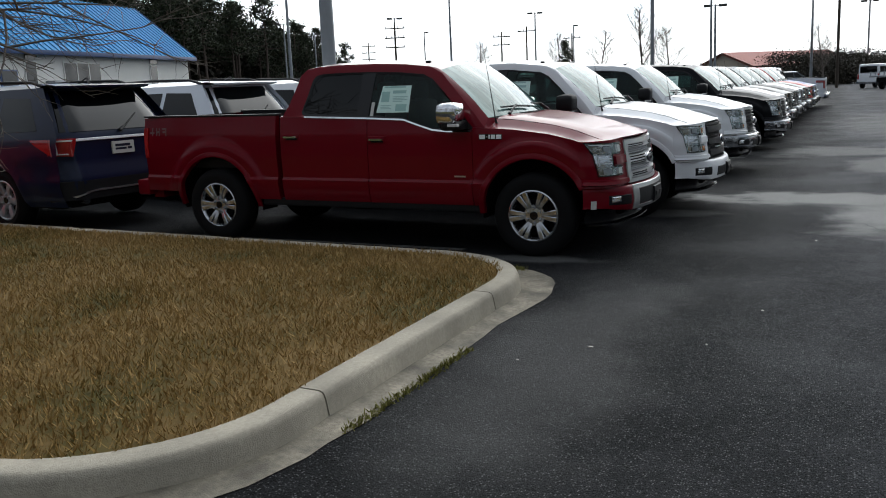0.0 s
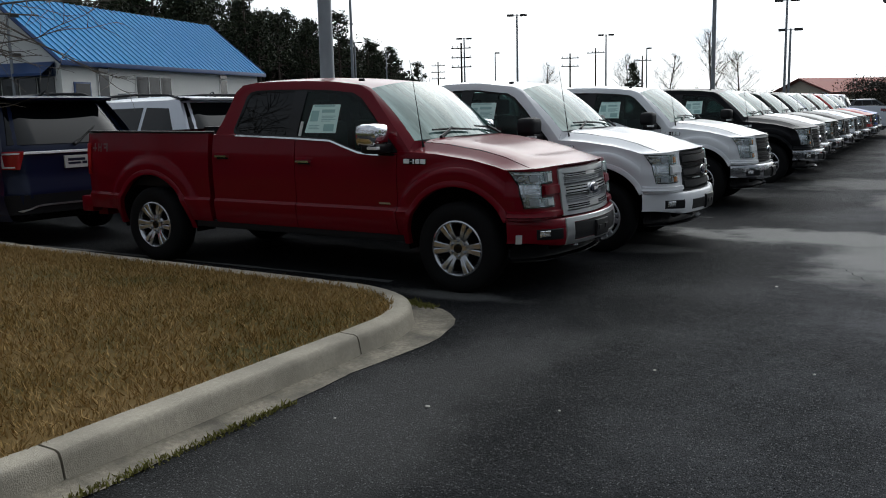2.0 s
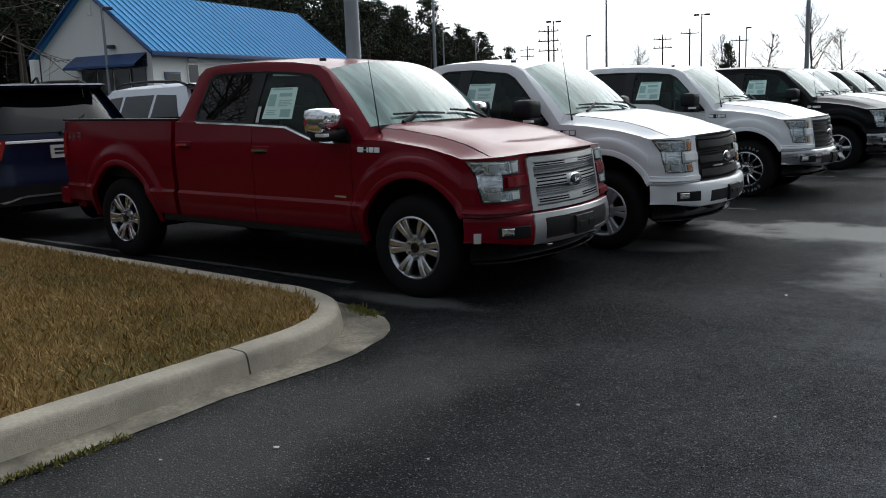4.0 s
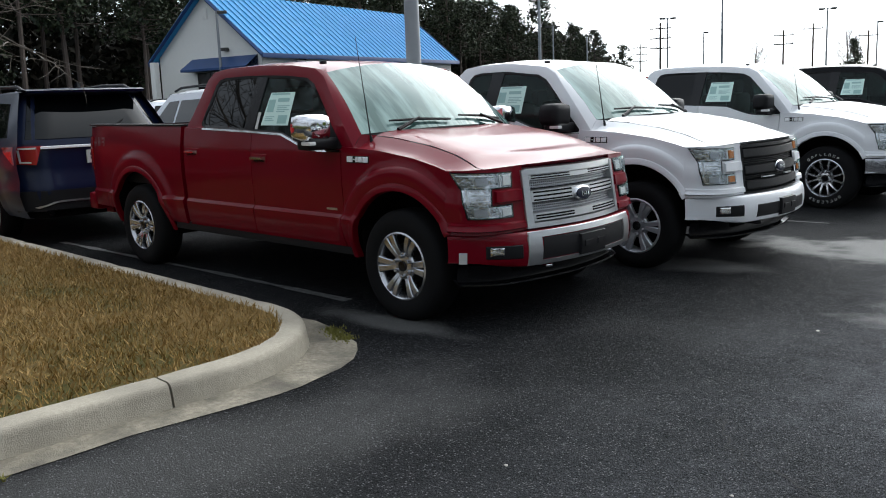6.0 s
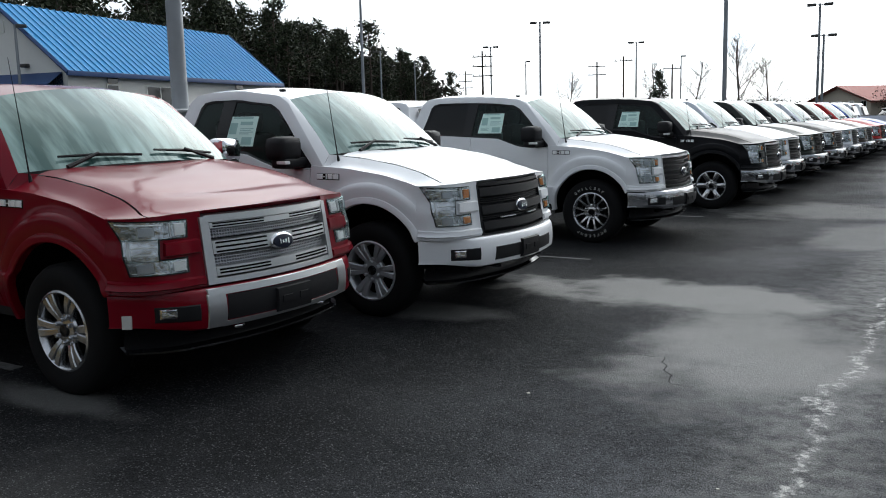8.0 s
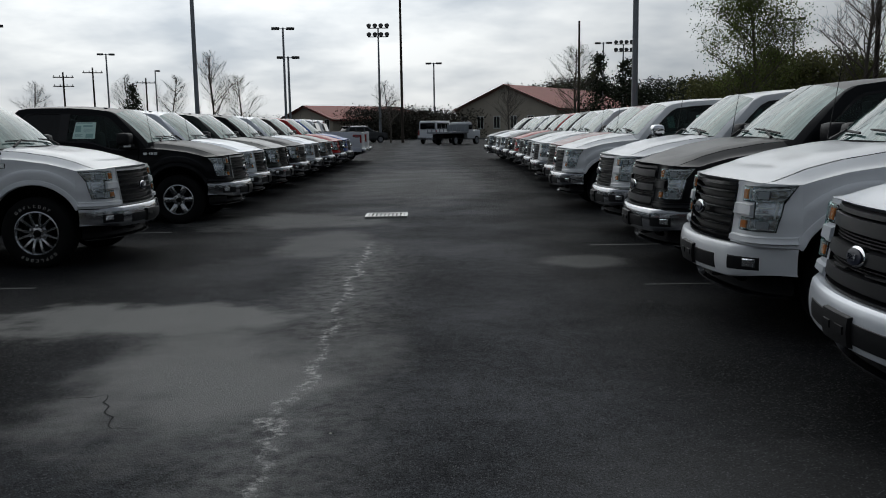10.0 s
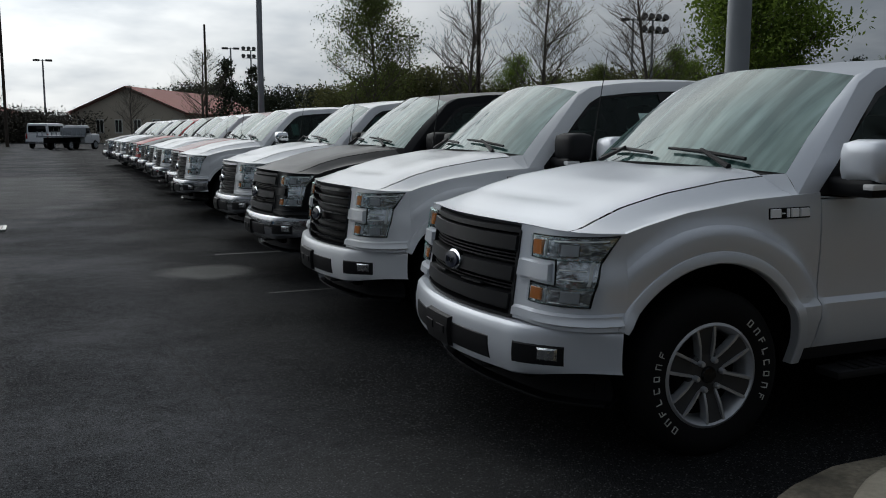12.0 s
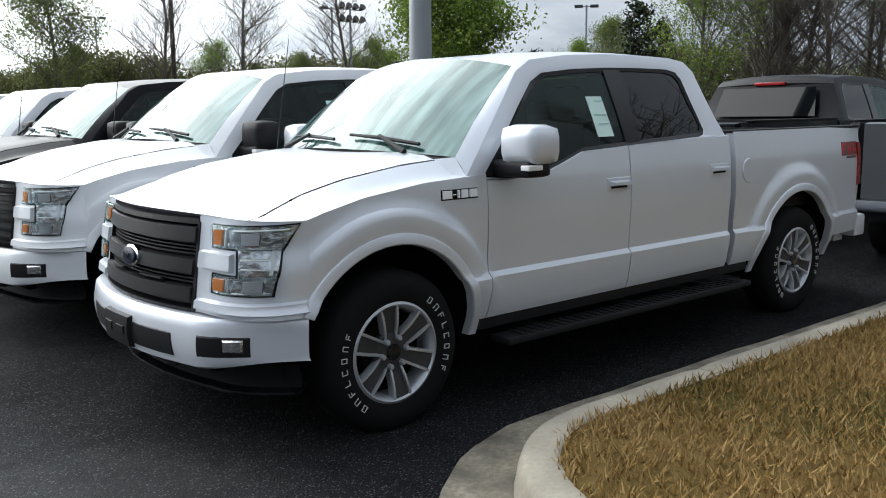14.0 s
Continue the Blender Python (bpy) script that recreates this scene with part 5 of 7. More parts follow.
    bp.inputs["Strength"].default_value, bp.inputs["Distance"].default_value = 0.9, 0.012
    ln.new(math_("ADD", fine.outputs["Fac"], math_("ADD", math_("MULTIPLY", noise_(420, 2).outputs["Fac"], 0.4), math_("MULTIPLY", vor.outputs["Distance"], -0.6))), bp.inputs["Height"])
    ln.new(bp.outputs[0], p.inputs["Normal"])
    return m


ASPHALT = asphalt_material()
CONCRETE = material("kerb concrete", (0.46, 0.412, 0.325), rough=0.85, grain=0.45, scale=45, stain=0.9, stain_scale=2.3, dark=0.48, bump=0.35, bump_scale=150)
GUTTERC = material("gutter concrete", (0.37, 0.325, 0.245), rough=0.85, grain=0.6, scale=40, stain=1.0, stain_scale=3.6, dark=0.22, bump=0.35, bump_scale=130)


def grass_material(name, soil):
    m = bpy.data.materials.new(name)
    m.use_nodes = True
    nt, ns, ln = node_chain(m)
    p = ns["Principled BSDF"]
    p.inputs["Roughness"].default_value, p.inputs["Specular IOR Level"].default_value = 0.9, 0.15
    geo = ns.new("ShaderNodeNewGeometry")
    n1 = ns.new("ShaderNodeTexNoise")
    n1.inputs["Scale"].default_value, n1.inputs["Detail"].default_value = 0.9, 5
    n2 = ns.new("ShaderNodeTexNoise")
    n2.inputs["Scale"].default_value, n2.inputs["Detail"].default_value = 14.0, 3
    for n in (n1, n2):
        ln.new(geo.outputs["Position"], n.inputs["Vector"])
    add = ns.new("ShaderNodeMath")
    add.operation = "MULTIPLY_ADD"
    ln.new(n2.outputs["Fac"], add.inputs[0])
    add.inputs[1].default_value = 0.35
    ln.new(n1.outputs["Fac"], add.inputs[2])
    add2 = ns.new("ShaderNodeMath")
    add2.operation = "MULTIPLY_ADD"
    ln.new(geo.outputs["Random Per Island"], add2.inputs[0])
    add2.inputs[1].default_value = 0.0 if soil else 0.42
    ln.new(add.outputs[0], add2.inputs[2])
    r = ns.new("ShaderNodeValToRGB")
    e = r.color_ramp.elements
    e[0].position, e[1].position = 0.50, 1.10
    k = 0.35 if soil else 0.60
    e[0].color, e[1].color = (0.13 * k, 0.125 * k, 0.028 * k, 1), (0.55 * k, 0.365 * k, 0.15 * k, 1)
    mid = r.color_ramp.elements.new(0.74)
    mid.color = (0.37 * k, 0.230 * k, 0.070 * k, 1)
    ln.new(add2.outputs[0], r.inputs[0])
    ln.new(r.outputs[0], p.inputs["Base Color"])
    return m


GRASS = grass_material("dormant grass", False)
SOIL = grass_material("grass thatch", True)
MOSS = material("moss", (0.16, 0.15, 0.03), rough=0.95, grain=0.5, scale=60, bump=0.4, bump_scale=90)

xs = [-400, -150, -60, -30, -16.2, -10, -2.2, 0, 3, 5.8, 12, 19.8, 30, 60, 150, 400]
ys = [-200, -60, -20, 0, 10, 20, 40, 80, 160, 500]
g = Geo().grid([[(x, y, ground_z(x)) for y in ys] for x in xs], flip=True)
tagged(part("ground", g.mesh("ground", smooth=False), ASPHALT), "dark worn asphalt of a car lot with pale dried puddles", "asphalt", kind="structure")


def rounded(x0, y0, x1, y1, r, turn=0.0, about=(0, 0), step=0.12):
    """Points and outward normals round a rounded rectangle, with the length run."""
    out = []
    for cx, cy, a0 in ((x1 - r, y1 - r, 0), (x0 + r, y1 - r, 90), (x0 + r, y0 + r, 180), (x1 - r, y0 + r, 270)):
        for k in range(13):
            a = radians(a0 + 90 * k / 12)
            out.append((cx + r * math.cos(a), cy + r * math.sin(a), math.cos(a), math.sin(a)))
    dense = []
    for i in range(len(out)):
        a, b = out[i], out[(i + 1) % len(out)]
        n = max(1, int(math.hypot(b[0] - a[0], b[1] - a[1]) / 0.3))
        for k in range(n):
            dense.append(tuple(lerp(a[j], b[j], k / n) for j in range(4)))
    c, s = math.cos(radians(turn)), math.sin(radians(turn))
    res = []
    for x, y, nx, ny in dense:
        dx, dy = x - about[0], y - about[1]
        res.append((about[0] + c * dx - s * dy, about[1] + s * dx + c * dy, c * nx - s * ny, s * nx + c * ny))
    return res


def island(name, ring, joint0, stretch, label, apron):
    """A kerbed grass island: gutter, kerb sections with open joints, turf."""
    n = len(ring)
    gut = [(0.215, 0.005), (0.15, 0.010), (0.055, 0.022), (0.03, 0.025)]
    kerb_prof = [(0.048, 0.0), (0.036, 0.03), (0.022, 0.115), (0.010, 0.145), (-0.012, 0.156), (-0.130, 0.160), (-0.145, 0.150), (-0.150, 0.05)]

    def at(p, o, z):
        x, y = p[0] + o * p[2], p[1] + o * p[3]
        return (x, y, ground_z(x) + z)
    thing = new(name)
    tagged(thing, label, "kerb", kind="structure")
    gut_rows = [[at(p, o + (apron(p[0], p[1]) - 0.215 + 0.05 * noise.noise((p[0] * 2.3, p[1] * 2.3, 3.0)) + 0.025 * noise.noise((p[0] * 9.0, p[1] * 9.0, 7.0)) if k == 0 else 0), z) for k, (o, z) in enumerate(gut)] for p in ring + ring[:1]]
    part("gutter", Geo().grid(gut_rows, flip=True).mesh("gutter"), GUTTERC, thing, "stained concrete gutter apron")
    # kerb sections
    run, cuts, acc = [0.0], [], 0.0
    for i in range(n):
        a, b = ring[i], ring[(i + 1) % n]
        acc += math.hypot(b[0] - a[0], b[1] - a[1])
        run.append(acc)
    total = run[-1]
    count = max(3, round(total / stretch))
    step = total / count

    def point(sv):
        sv %= total
        i = max(j for j in range(n) if run[j] <= sv)
        t = (sv - run[i]) / max(1e-6, run[i + 1] - run[i])
        a, b = ring[i], ring[(i + 1) % n]
        return tuple(lerp(a[j], b[j], t) for j in range(4))
    best = min(range(n), key=lambda i: math.hypot(ring[i][0] - joint0[0], ring[i][1] - joint0[1]))
    for k in range(count):
        s0, s1 = run[best] + k * step + 0.006, run[best] + (k + 1) * step - 0.006
        m = max(4, int((s1 - s0) / 0.12))
        rows = []
        dz = 0.004 * noise.noise((k * 1.7, 0.3, 0.1))
        for i in range(m + 1):
            p = point(lerp(s0, s1, i / m))
            soft = -0.006 if i in (0, m) else 0.0
            rows.append([at(p, o + soft, z + dz + (soft if z > 0.1 else 0) + 0.003 * noise.noise((p[0] * 5, p[1] * 5, o * 9))) for o, z in kerb_prof])
        g = Geo().grid(rows, flip=True)
        for r in (rows[0], rows[-1]):
            base = len(g.v)
            g.v += r
            g.f.append(tuple(base + q for q in range(len(r))))
        part("kerb_section", g.mesh("kerb_section", 50), CONCRETE, thing)
    # turf
    cx, cy = sum(p[0] for p in ring) / n, sum(p[1] for p in ring) / n
    rows = []
    for p in ring + ring[:1]:
        x0, y0, _ = at(p, -0.14, 0)
        rows.append([(lerp(x0, cx, t), lerp(y0, cy, t), ground_z(lerp(x0, cx, t)) + 0.148 + 0.035 * sstep(0, 0.5, t)) for t in (0, 0.08, 0.2, 0.4, 0.7, 1.0)])
    part("turf", Geo().grid(rows, flip=True).mesh("turf"), SOIL, thing, "dormant tan and green turf")
    return thing


LEFT_RING = rounded(-17.0, 2.18, -1.43, 7.07, 1.08, -1.5, (-1.43, 6.2))
RIGHT_RING = rounded(5.42, -3.0, 22.0, 7.735, 0.90, -4.3, (6.2, 7.735))
island("kerb_island", LEFT_RING, (-1.45, 5.58), 2.15, "pale stained concrete kerb round a dormant grass island",
       lambda x, y: 0.21 + 0.11 * math.exp(-((x + 1.6) ** 2 + (y - 6.7) ** 2) / 0.6) - 0.06 * math.exp(-(x + 1.4) ** 2 - ((y - 5.4) / 0.5) ** 2))
island("kerb_island", RIGHT_RING, (7.13, 7.66), 2.6, "pale concrete kerb round a tan grass island", lambda x, y: 0.33)


def inside(ring, x, y, margin):
    best = min(ring, key=lambda p: (p[0] - x) ** 2 + (p[1] - y) ** 2)
    return (x - best[0]) * best[2] + (y - best[1]) * best[3] < -margin


def grass_blades(name, ring, box, count, seed, label):
    rnd = np.random.RandomState(seed)
    vs, fs = [], []
    pts = rnd.uniform((box[0], box[1]), (box[2], box[3]), (count, 2))
    ra = np.array([(p[0], p[1], p[2], p[3]) for p in ring])
    for x, y in pts:
        d = (ra[:, 0] - x) ** 2 + (ra[:, 1] - y) ** 2
        p = ra[d.argmin()]
        dep = -((x - p[0]) * p[2] + (y - p[1]) * p[3])
        if dep < 0.125:
            continue
        a, h, w = rnd.uniform(0, 6.283), rnd.uniform(0.020, 0.055), rnd.uniform(0.003, 0.007)
        lx, ly = rnd.normal(0, 0.022, 2)
        z = ground_z(x) + 0.146 + 0.03 * min(1.0, dep / 1.5)
        b = len(vs)
        vs += [(x - w * math.cos(a), y - w * math.sin(a), z), (x + w * math.cos(a), y + w * math.sin(a), z), (x + lx, y + ly, z + h)]
        fs.append((b, b + 1, b + 2))
    me = bpy.data.meshes.new(name)
    me.from_pydata(vs, [], fs)
    tagged(part(name, me, GRASS), label, "grass", kind="stuff")


grass_blades("grass", LEFT_RING, (-9.5, 2.2, -1.6, 7.36), 90000, 3, "short dormant grass, tan with green patches, on the island")
grass_blades("grass", RIGHT_RING, (5.2, 4.3, 11.5, 7.9), 62000, 4, "short tan dormant grass on the corner island")


# ---- trucks in their rows ----
def put_truck(spec, x, y, turn, label, tilt=0.0):
    t = truck_body(spec)
    rear = (x - WB * math.cos(radians(turn)), y - WB * math.sin(radians(turn)))
    zf, zr = ground_z(x), ground_z(rear[0])
    pitch = math.degrees(math.atan2(zr - zf, WB))
    t.matrix_world = pose(x, y, zf - 0.012 - spec.get("low", 0.015)) @ pose(0, 0, 0, 0, 0, turn) @ pose(0, 0, 0, 0, pitch, 0)
    tagged(t, label, "pickup truck", spec.get("group", "pickups parked in rows"))
    return t


POL, GRY = (ALLOY, ALLOYDARK), (ALLOYGREY, ALLOYDARK)
red_spec = dict(paint=RED, grille="platinum", wheel="twin", wheel_mats=POL, handles=CHROME, mirror=CHROME, mirror_label="chrome door mirror", beltline=True, bumper_skin=SATIN, sticker=(-1,), tag=True, decal=(-1, GREYMARK), amber=False)
w1_spec = dict(paint=WHITE, grille="plain", wheel="twin", wheel_mats=GRY, cab="super", rt=0.390, sticker=(-1,))
w2_spec = dict(paint=WHITE, grille="bars_chrome", wheel="multi", wheel_mats=POL, bumper="chrome", letters=-1, sticker=(-1,), step=True, handles=CHROME)
silver_spec = dict(paint=SILVER, low=0.038, grille="wide", wheel="split", wheel_mats=GRY, letters=1, rt=0.393, mirror=SILVER, mirror_label="silver door mirror", step=True, slip=(1,), decal=(1, REDMARK))
s2_spec = dict(paint=WHITE, grille="bars_black", wheel="split", wheel_mats=GRY, slip=(1,))


def plain_spec(p, grille="bars_chrome", bumper="chrome", side=-1, **more):
    return dict(paint=p, grille=grille, wheel="solid", wheel_mats=POL, bumper=bumper, sticker=(side,) if side < 0 else (), slip=(side,) if side > 0 else (), **more)


put_truck(red_spec, -1.80, 8.69, -0.4, "ruby red crew cab pickup with chrome mesh grille and polished wheels")
put_truck(w1_spec, -1.41, 11.20, 0, "white extended cab pickup with plain black grille")
put_truck(w2_spec, -1.42, 15.82, 0, "white crew cab pickup with chrome bar grille and bumper")
put_truck(plain_spec(BLACKP), -1.13, 20.28, 0, "black crew cab pickup with chrome bumper")
LEFT_ROW = [(SILVER, "bars_chrome", 23.1, -0.28, "silver"), (GREEN, "bars_black", 25.8, -0.24, "dark green"), (BLACKP, "bars_chrome", 28.5, -0.20, "black"), (SILVER, "bars_chrome", 31.3, -0.18, "silver"),
            (BRONZE, "bars_chrome", 34.0, -0.10, "dark bronze"), (BRIGHTRED, "bars_black", 36.8, 0.0, "bright red"), (BLUE, "bars_chrome", 39.5, 0.03, "bright blue")]
for p, gr, y, fx, word in LEFT_ROW:
    put_truck(plain_spec(p, gr), fx - 1.02, y, 0, f"{word} crew cab pickup parked nose to the aisle")
put_truck(silver_spec, 5.85, 9.37, 176.1, "ingot silver crew cab pickup with matte black grille and running boards")
put_truck(s2_spec, 5.87, 11.90, 177.3, "white crew cab pickup with black bar grille and body-colour bumper")
RIGHT_ROW = [(BLACKP, "wide", 14.5, 4.95, "black", {}), (WHITE, "bars_chrome", 17.35, 5.13, "white", {}), (WHITE, "bars_chrome", 21.4, 5.10, "white", dict(mirror=CHROME)), (MAROON, "bars_chrome", 24.2, 5.35, "dark maroon", {}),
             (WHITE, "bars_chrome", 27.0, 5.37, "white", {}), (WHITE, "bars_chrome", 29.7, 5.5, "white", {}), (BLACKP, "bars_chrome", 32.4, 5.56, "black", {}), (BRIGHTRED, "bars_chrome", 35.2, 5.6, "bright red", {}),
             (BLACKP, "bars_chrome", 37.9, 5.6, "black", {}), (WHITE, "bars_chrome", 40.6, 5.55, "white", {}), (SILVER, "bars_chrome", 43.3, 5.6, "silver", {}), (DARKGREY, "bars_chrome", 46.0, 5.45, "dark grey", {})]
for p, gr, y, fx, word, more in RIGHT_ROW:
    put_truck(plain_spec(p, gr, "chrome" if gr != "plain" else "paint", 1, **more), fx + 1.02, y, 178.5, f"{word} crew cab pickup parked nose to the aisle")
# backed-in trucks at the far end of the left row, tails to the aisle
for y in (43.0, 46.0):
    put_truck(plain_spec(WHITE, "plain", "chrome", 1, decal=(1, REDMARK)), -4.6, y, 180, "white pickup standing tail to the aisle")
# second rank behind the right row
put_truck(plain_spec(BLACKP, "plain", "chrome", 1), 16.2, 10.25, -3, "black pickup standing tail to tail with the row")
put_truck(plain_spec(DARKGREY, "plain", "chrome", 1), 16.3, 7.53, -3, "dark grey pickup standing tail to tail with the row")


# ---- sport utility vehicles ----
SWB, SFRONT, SREAR = 2.86, 0.92, -3.98
SPZ = [0.30, 0.40, 0.55, 0.72, 0.90, 1.05, 1.12]
SPY = [0.88, 0.93, 0.965, 0.950, 0.965, 0.955, 0.935]


def suv_y(x, z):
    y = float(np.interp(z, SPZ, SPY)) if z < 1.12 else 0.935 - 0.235 * ((z - 1.12) / 0.58) ** 1.1
    if x > 0.2:
        y -= 0.22 * ((x - 0.2) / 0.72) ** 2
    if x < -3.3:
        y -= 0.055 * ((-3.3 - x) / 0.68) ** 2
    for ax in (0.0, -SWB):
        y += 0.02 * sstep(0.52, 0.44, math.hypot(x - ax, z - 0.37))
    return y


def suv_rear_x(z):
    return -3.98 + (0.05 * (0.55 - z) if z < 0.55 else 0.0) + (0.44 * ((z - 1.10) / 0.60) ** 1.15 if z > 1.10 else 0.03 * (z - 0.55) if z > 0.55 else 0)


def suv_side(x, z, s, off=0.0):
    return (x, s * (suv_y(x, z) + off), z)


def suv_clear(s):
    """The clear C inside the red tail lamp."""
    g = Geo()

    def fn(y, z, o):
        return (suv_rear_x(z) - o + 0.17 * sstep(0.70, 0.95, abs(y)), y * (1 + o * 0.3), z)
    for q in ([(0.70, 1.065), (0.86, 1.065), (0.86, 1.09), (0.69, 1.09)], [(0.835, 0.925), (0.86, 0.925), (0.87, 1.065), (0.845, 1.065)], [(0.75, 0.912), (0.86, 0.915), (0.86, 0.935), (0.75, 0.932)]):
        g.raised([(s * a, b) for a, b in q], 3, 2, fn, 0.0, 0.028, 0.003)
    return g.mesh("reverse_lamp")


def suv(spec):
    """A mid-size SUV under an Empty; x forward from the front axle."""
    car = new("suv")
    body = spec["paint"]

    def roof_z(x):
        return float(np.interp(x, [-3.55, -3.0, -2.2, -1.5, -1.2], [1.700, 1.730, 1.745, 1.735, 1.70]))
    for s in (1, -1):
        def lower():
            rows = []
            xs2 = sorted({round(lerp(SFRONT, -3.96, k / 60), 4) for k in range(61)} | {round(ax + 0.40 * math.cos(math.pi * k / 16), 4) for ax in (0.0, -SWB) for k in range(17)})
            for x in xs2:
                zb = 0.30
                for ax in (0.0, -SWB):
                    d = abs(x - ax)
                    if d < 0.40:
                        zb = max(zb, 0.37 + math.sqrt(0.16 - d * d))
                top = 1.12 if x < -0.55 else lerp(1.12, 1.02, (x + 0.55) / 1.47)
                rows.append([(x, s * (suv_y(x, zb) - 0.05), zb)] + [suv_side(x, min(max(z, zb), top), s) for z in (0.30, 0.40, 0.48, 0.55, 0.63, 0.72, 0.80, 0.90, 0.98, 1.05, 1.12)])
            return Geo().grid(rows, flip=s > 0).mesh("body_side")
        car_side = part("body_side", cached(("suvl", s), lower), body, car)

        def upper():
            rows = []
            for k in range(15):
                z = lerp(1.12, 1.70, k / 14)
                xf, xr = -0.55 - 0.80 * ((z - 1.12) / 0.58), suv_rear_x(z) + 0.005
                rows.append([suv_side(lerp(xf, xr, j / 24), z, s) for j in range(25)])
            return Geo().grid(rows, flip=s < 0).mesh("cabin_side")
        part("cabin_side", cached(("suvu", s), upper), body, car)

        def win(q):
            return lambda: Geo().raised(q, 6, 4, lambda a, b, o: suv_side(a, b, s, o), -0.01, 0.006, 0.004).mesh("side_window")
        for i, q in enumerate(([(-0.95, 1.16), (-1.78, 1.17), (-1.78, 1.60), (-1.40, 1.585)], [(-1.86, 1.17), (-2.72, 1.18), (-2.72, 1.605), (-1.86, 1.60)], [(-2.80, 1.18), (-3.62, 1.20), (-3.35, 1.585), (-2.80, 1.605)])):
            q2 = q if s < 0 else [q[1], q[0], q[3], q[2]]
            part("side_window", cached(("suvw", s, i), win(q2)), PRIVACY, car, "dark tinted window")
        part("roof_rail", cached(("suvrail", s), lambda: Geo().tube([(-1.35, s * 0.62, 1.745), (-1.6, s * 0.62, 1.79), (-2.4, s * 0.62, 1.80), (-3.2, s * 0.62, 1.775), (-3.42, s * 0.62, 1.72)], 0.02, 8).mesh("roof_rail")), PLASTIC, car, "black roof rail")
        for ax in (0.0, -SWB):
            add_wheel(car, ax, s * 0.83, 0.370, "solid", (ALLOYGREY, ALLOYDARK), False, 0.370)

        def tail():
            return Geo().raised([(s * 0.70, 0.885), (s * 0.935, 0.905), (s * 0.925, 1.105), (s * 0.63, 1.105)], 8, 3, lambda y, z, o: (suv_rear_x(z) - o + 0.17 * sstep(0.70, 0.95, abs(y)), y * (1 + o * 0.3), z), -0.03, 0.022, 0.008).mesh("tail_lamp")
        tl = part("tail_lamp", cached(("suvt", s), tail), TAILRED, car, "red tail lamp with clear lower block")
        part("tail_lamp_side", cached(("suvt2", s), lambda: Geo().raised([(-3.90, 0.90), (-3.60, 1.05), (-3.52, 1.105), (-3.86, 1.105)], 5, 3, lambda a, b, o: suv_side(a, b, s, o), -0.02, 0.014, 0.006).mesh("tail_lamp_side")), TAILRED, tl)
        part("reverse_lamp", cached(("suvt3", s), lambda: suv_clear(s)), CLEARLAMP, tl)
        part("exhaust_tip", cached(("suvx", s), lambda: Geo().tube([(-3.80, s * 0.62, 0.36), (-4.02, s * 0.62, 0.36)], 0.045, 14).mesh("exhaust_tip")), CHROME, car)
        part("mirror", cached(("suvm", s), lambda: Geo().box((-0.98, s * 1.02 - 0.10, 1.12), (-0.86, s * 1.02 + 0.10, 1.26), bevel=0.04).mesh("mirror")), body, car)
    # rear
    def rear():
        rows = []
        for z in (0.42, 0.50, 0.58, 0.66, 0.76, 0.86, 0.96, 1.05, 1.10, 1.16, 1.26, 1.40, 1.54, 1.64, 1.70):
            r = []
            for k in range(21):
                v = -1 + 2 * k / 20
                xr = suv_rear_x(z)
                y = v * suv_y(xr, z)
                bulge = 0.05 * sstep(0.74, 0.66, z) + 0.0
                r.append((xr + 0.13 * sstep(0.72, 1.0, abs(v)) - bulge * (1 - sstep(0.8, 1.0, abs(v))), y, z))
            rows.append(r)
        return Geo().grid(rows, flip=True).mesh("tailgate")
    part("tailgate", cached("suvrear", rear), body, car)

    def R(y, z, o):
        return (suv_rear_x(z) - o + 0.13 * sstep(0.72, 1.0, abs(y) / suv_y(suv_rear_x(z), z)), y, z)
    part("rear_window", cached("suvrw", lambda: Geo().raised([(-0.78, 1.17), (0.78, 1.17), (0.62, 1.66), (-0.62, 1.66)], 10, 6, R, -0.02, 0.012, 0.006).mesh("rear_window")), PRIVACY, car, "dark rear window")
    part("spoiler", cached("suvsp", lambda: Geo().grid([[(-3.50 + dx - 0.05 * (1 - v * v), v * w, z) for v in [-1 + k / 6 for k in range(13)]] for dx, w, z in ((0.12, 0.70, 1.715), (-0.12, 0.69, 1.735), (-0.26, 0.67, 1.715), (-0.25, 0.66, 1.69), (0.0, 0.66, 1.665))]).mesh("spoiler")), body, car)
    # Painted white for the sky that the chrome strip would mirror.
    part("chrome_strip", cached("suvcs", lambda: Geo().raised([(-0.66, 1.060), (0.66, 1.060), (0.66, 1.098), (-0.66, 1.098)], 10, 2, R, -0.01, 0.03, 0.008).mesh("chrome_strip")), BADGE, car, "chrome tailgate strip with its sky shine painted white")
    plate = part("number_plate", cached("suvpl", lambda: Geo().raised([(-0.16, 0.88), (0.16, 0.88), (0.16, 1.03), (-0.16, 1.03)], 2, 2, R, 0.0, 0.022, 0.003).mesh("number_plate")), WHITEMARK, car, "white dealer plate with dark bars")

    def bars():
        g = Geo()
        for z0, z1, y0, y1 in ((0.965, 0.995, -0.10, 0.12), (0.925, 0.95, -0.04, 0.12), (0.925, 0.955, -0.12, -0.06)):
            g.raised([(y0, z0), (y1, z0), (y1, z1), (y0, z1)], 1, 1, R, 0.02, 0.0245)
        return g.mesh("plate_bars")
    part("plate_bars", cached("suvpb", bars), BADGEDARK, plate)
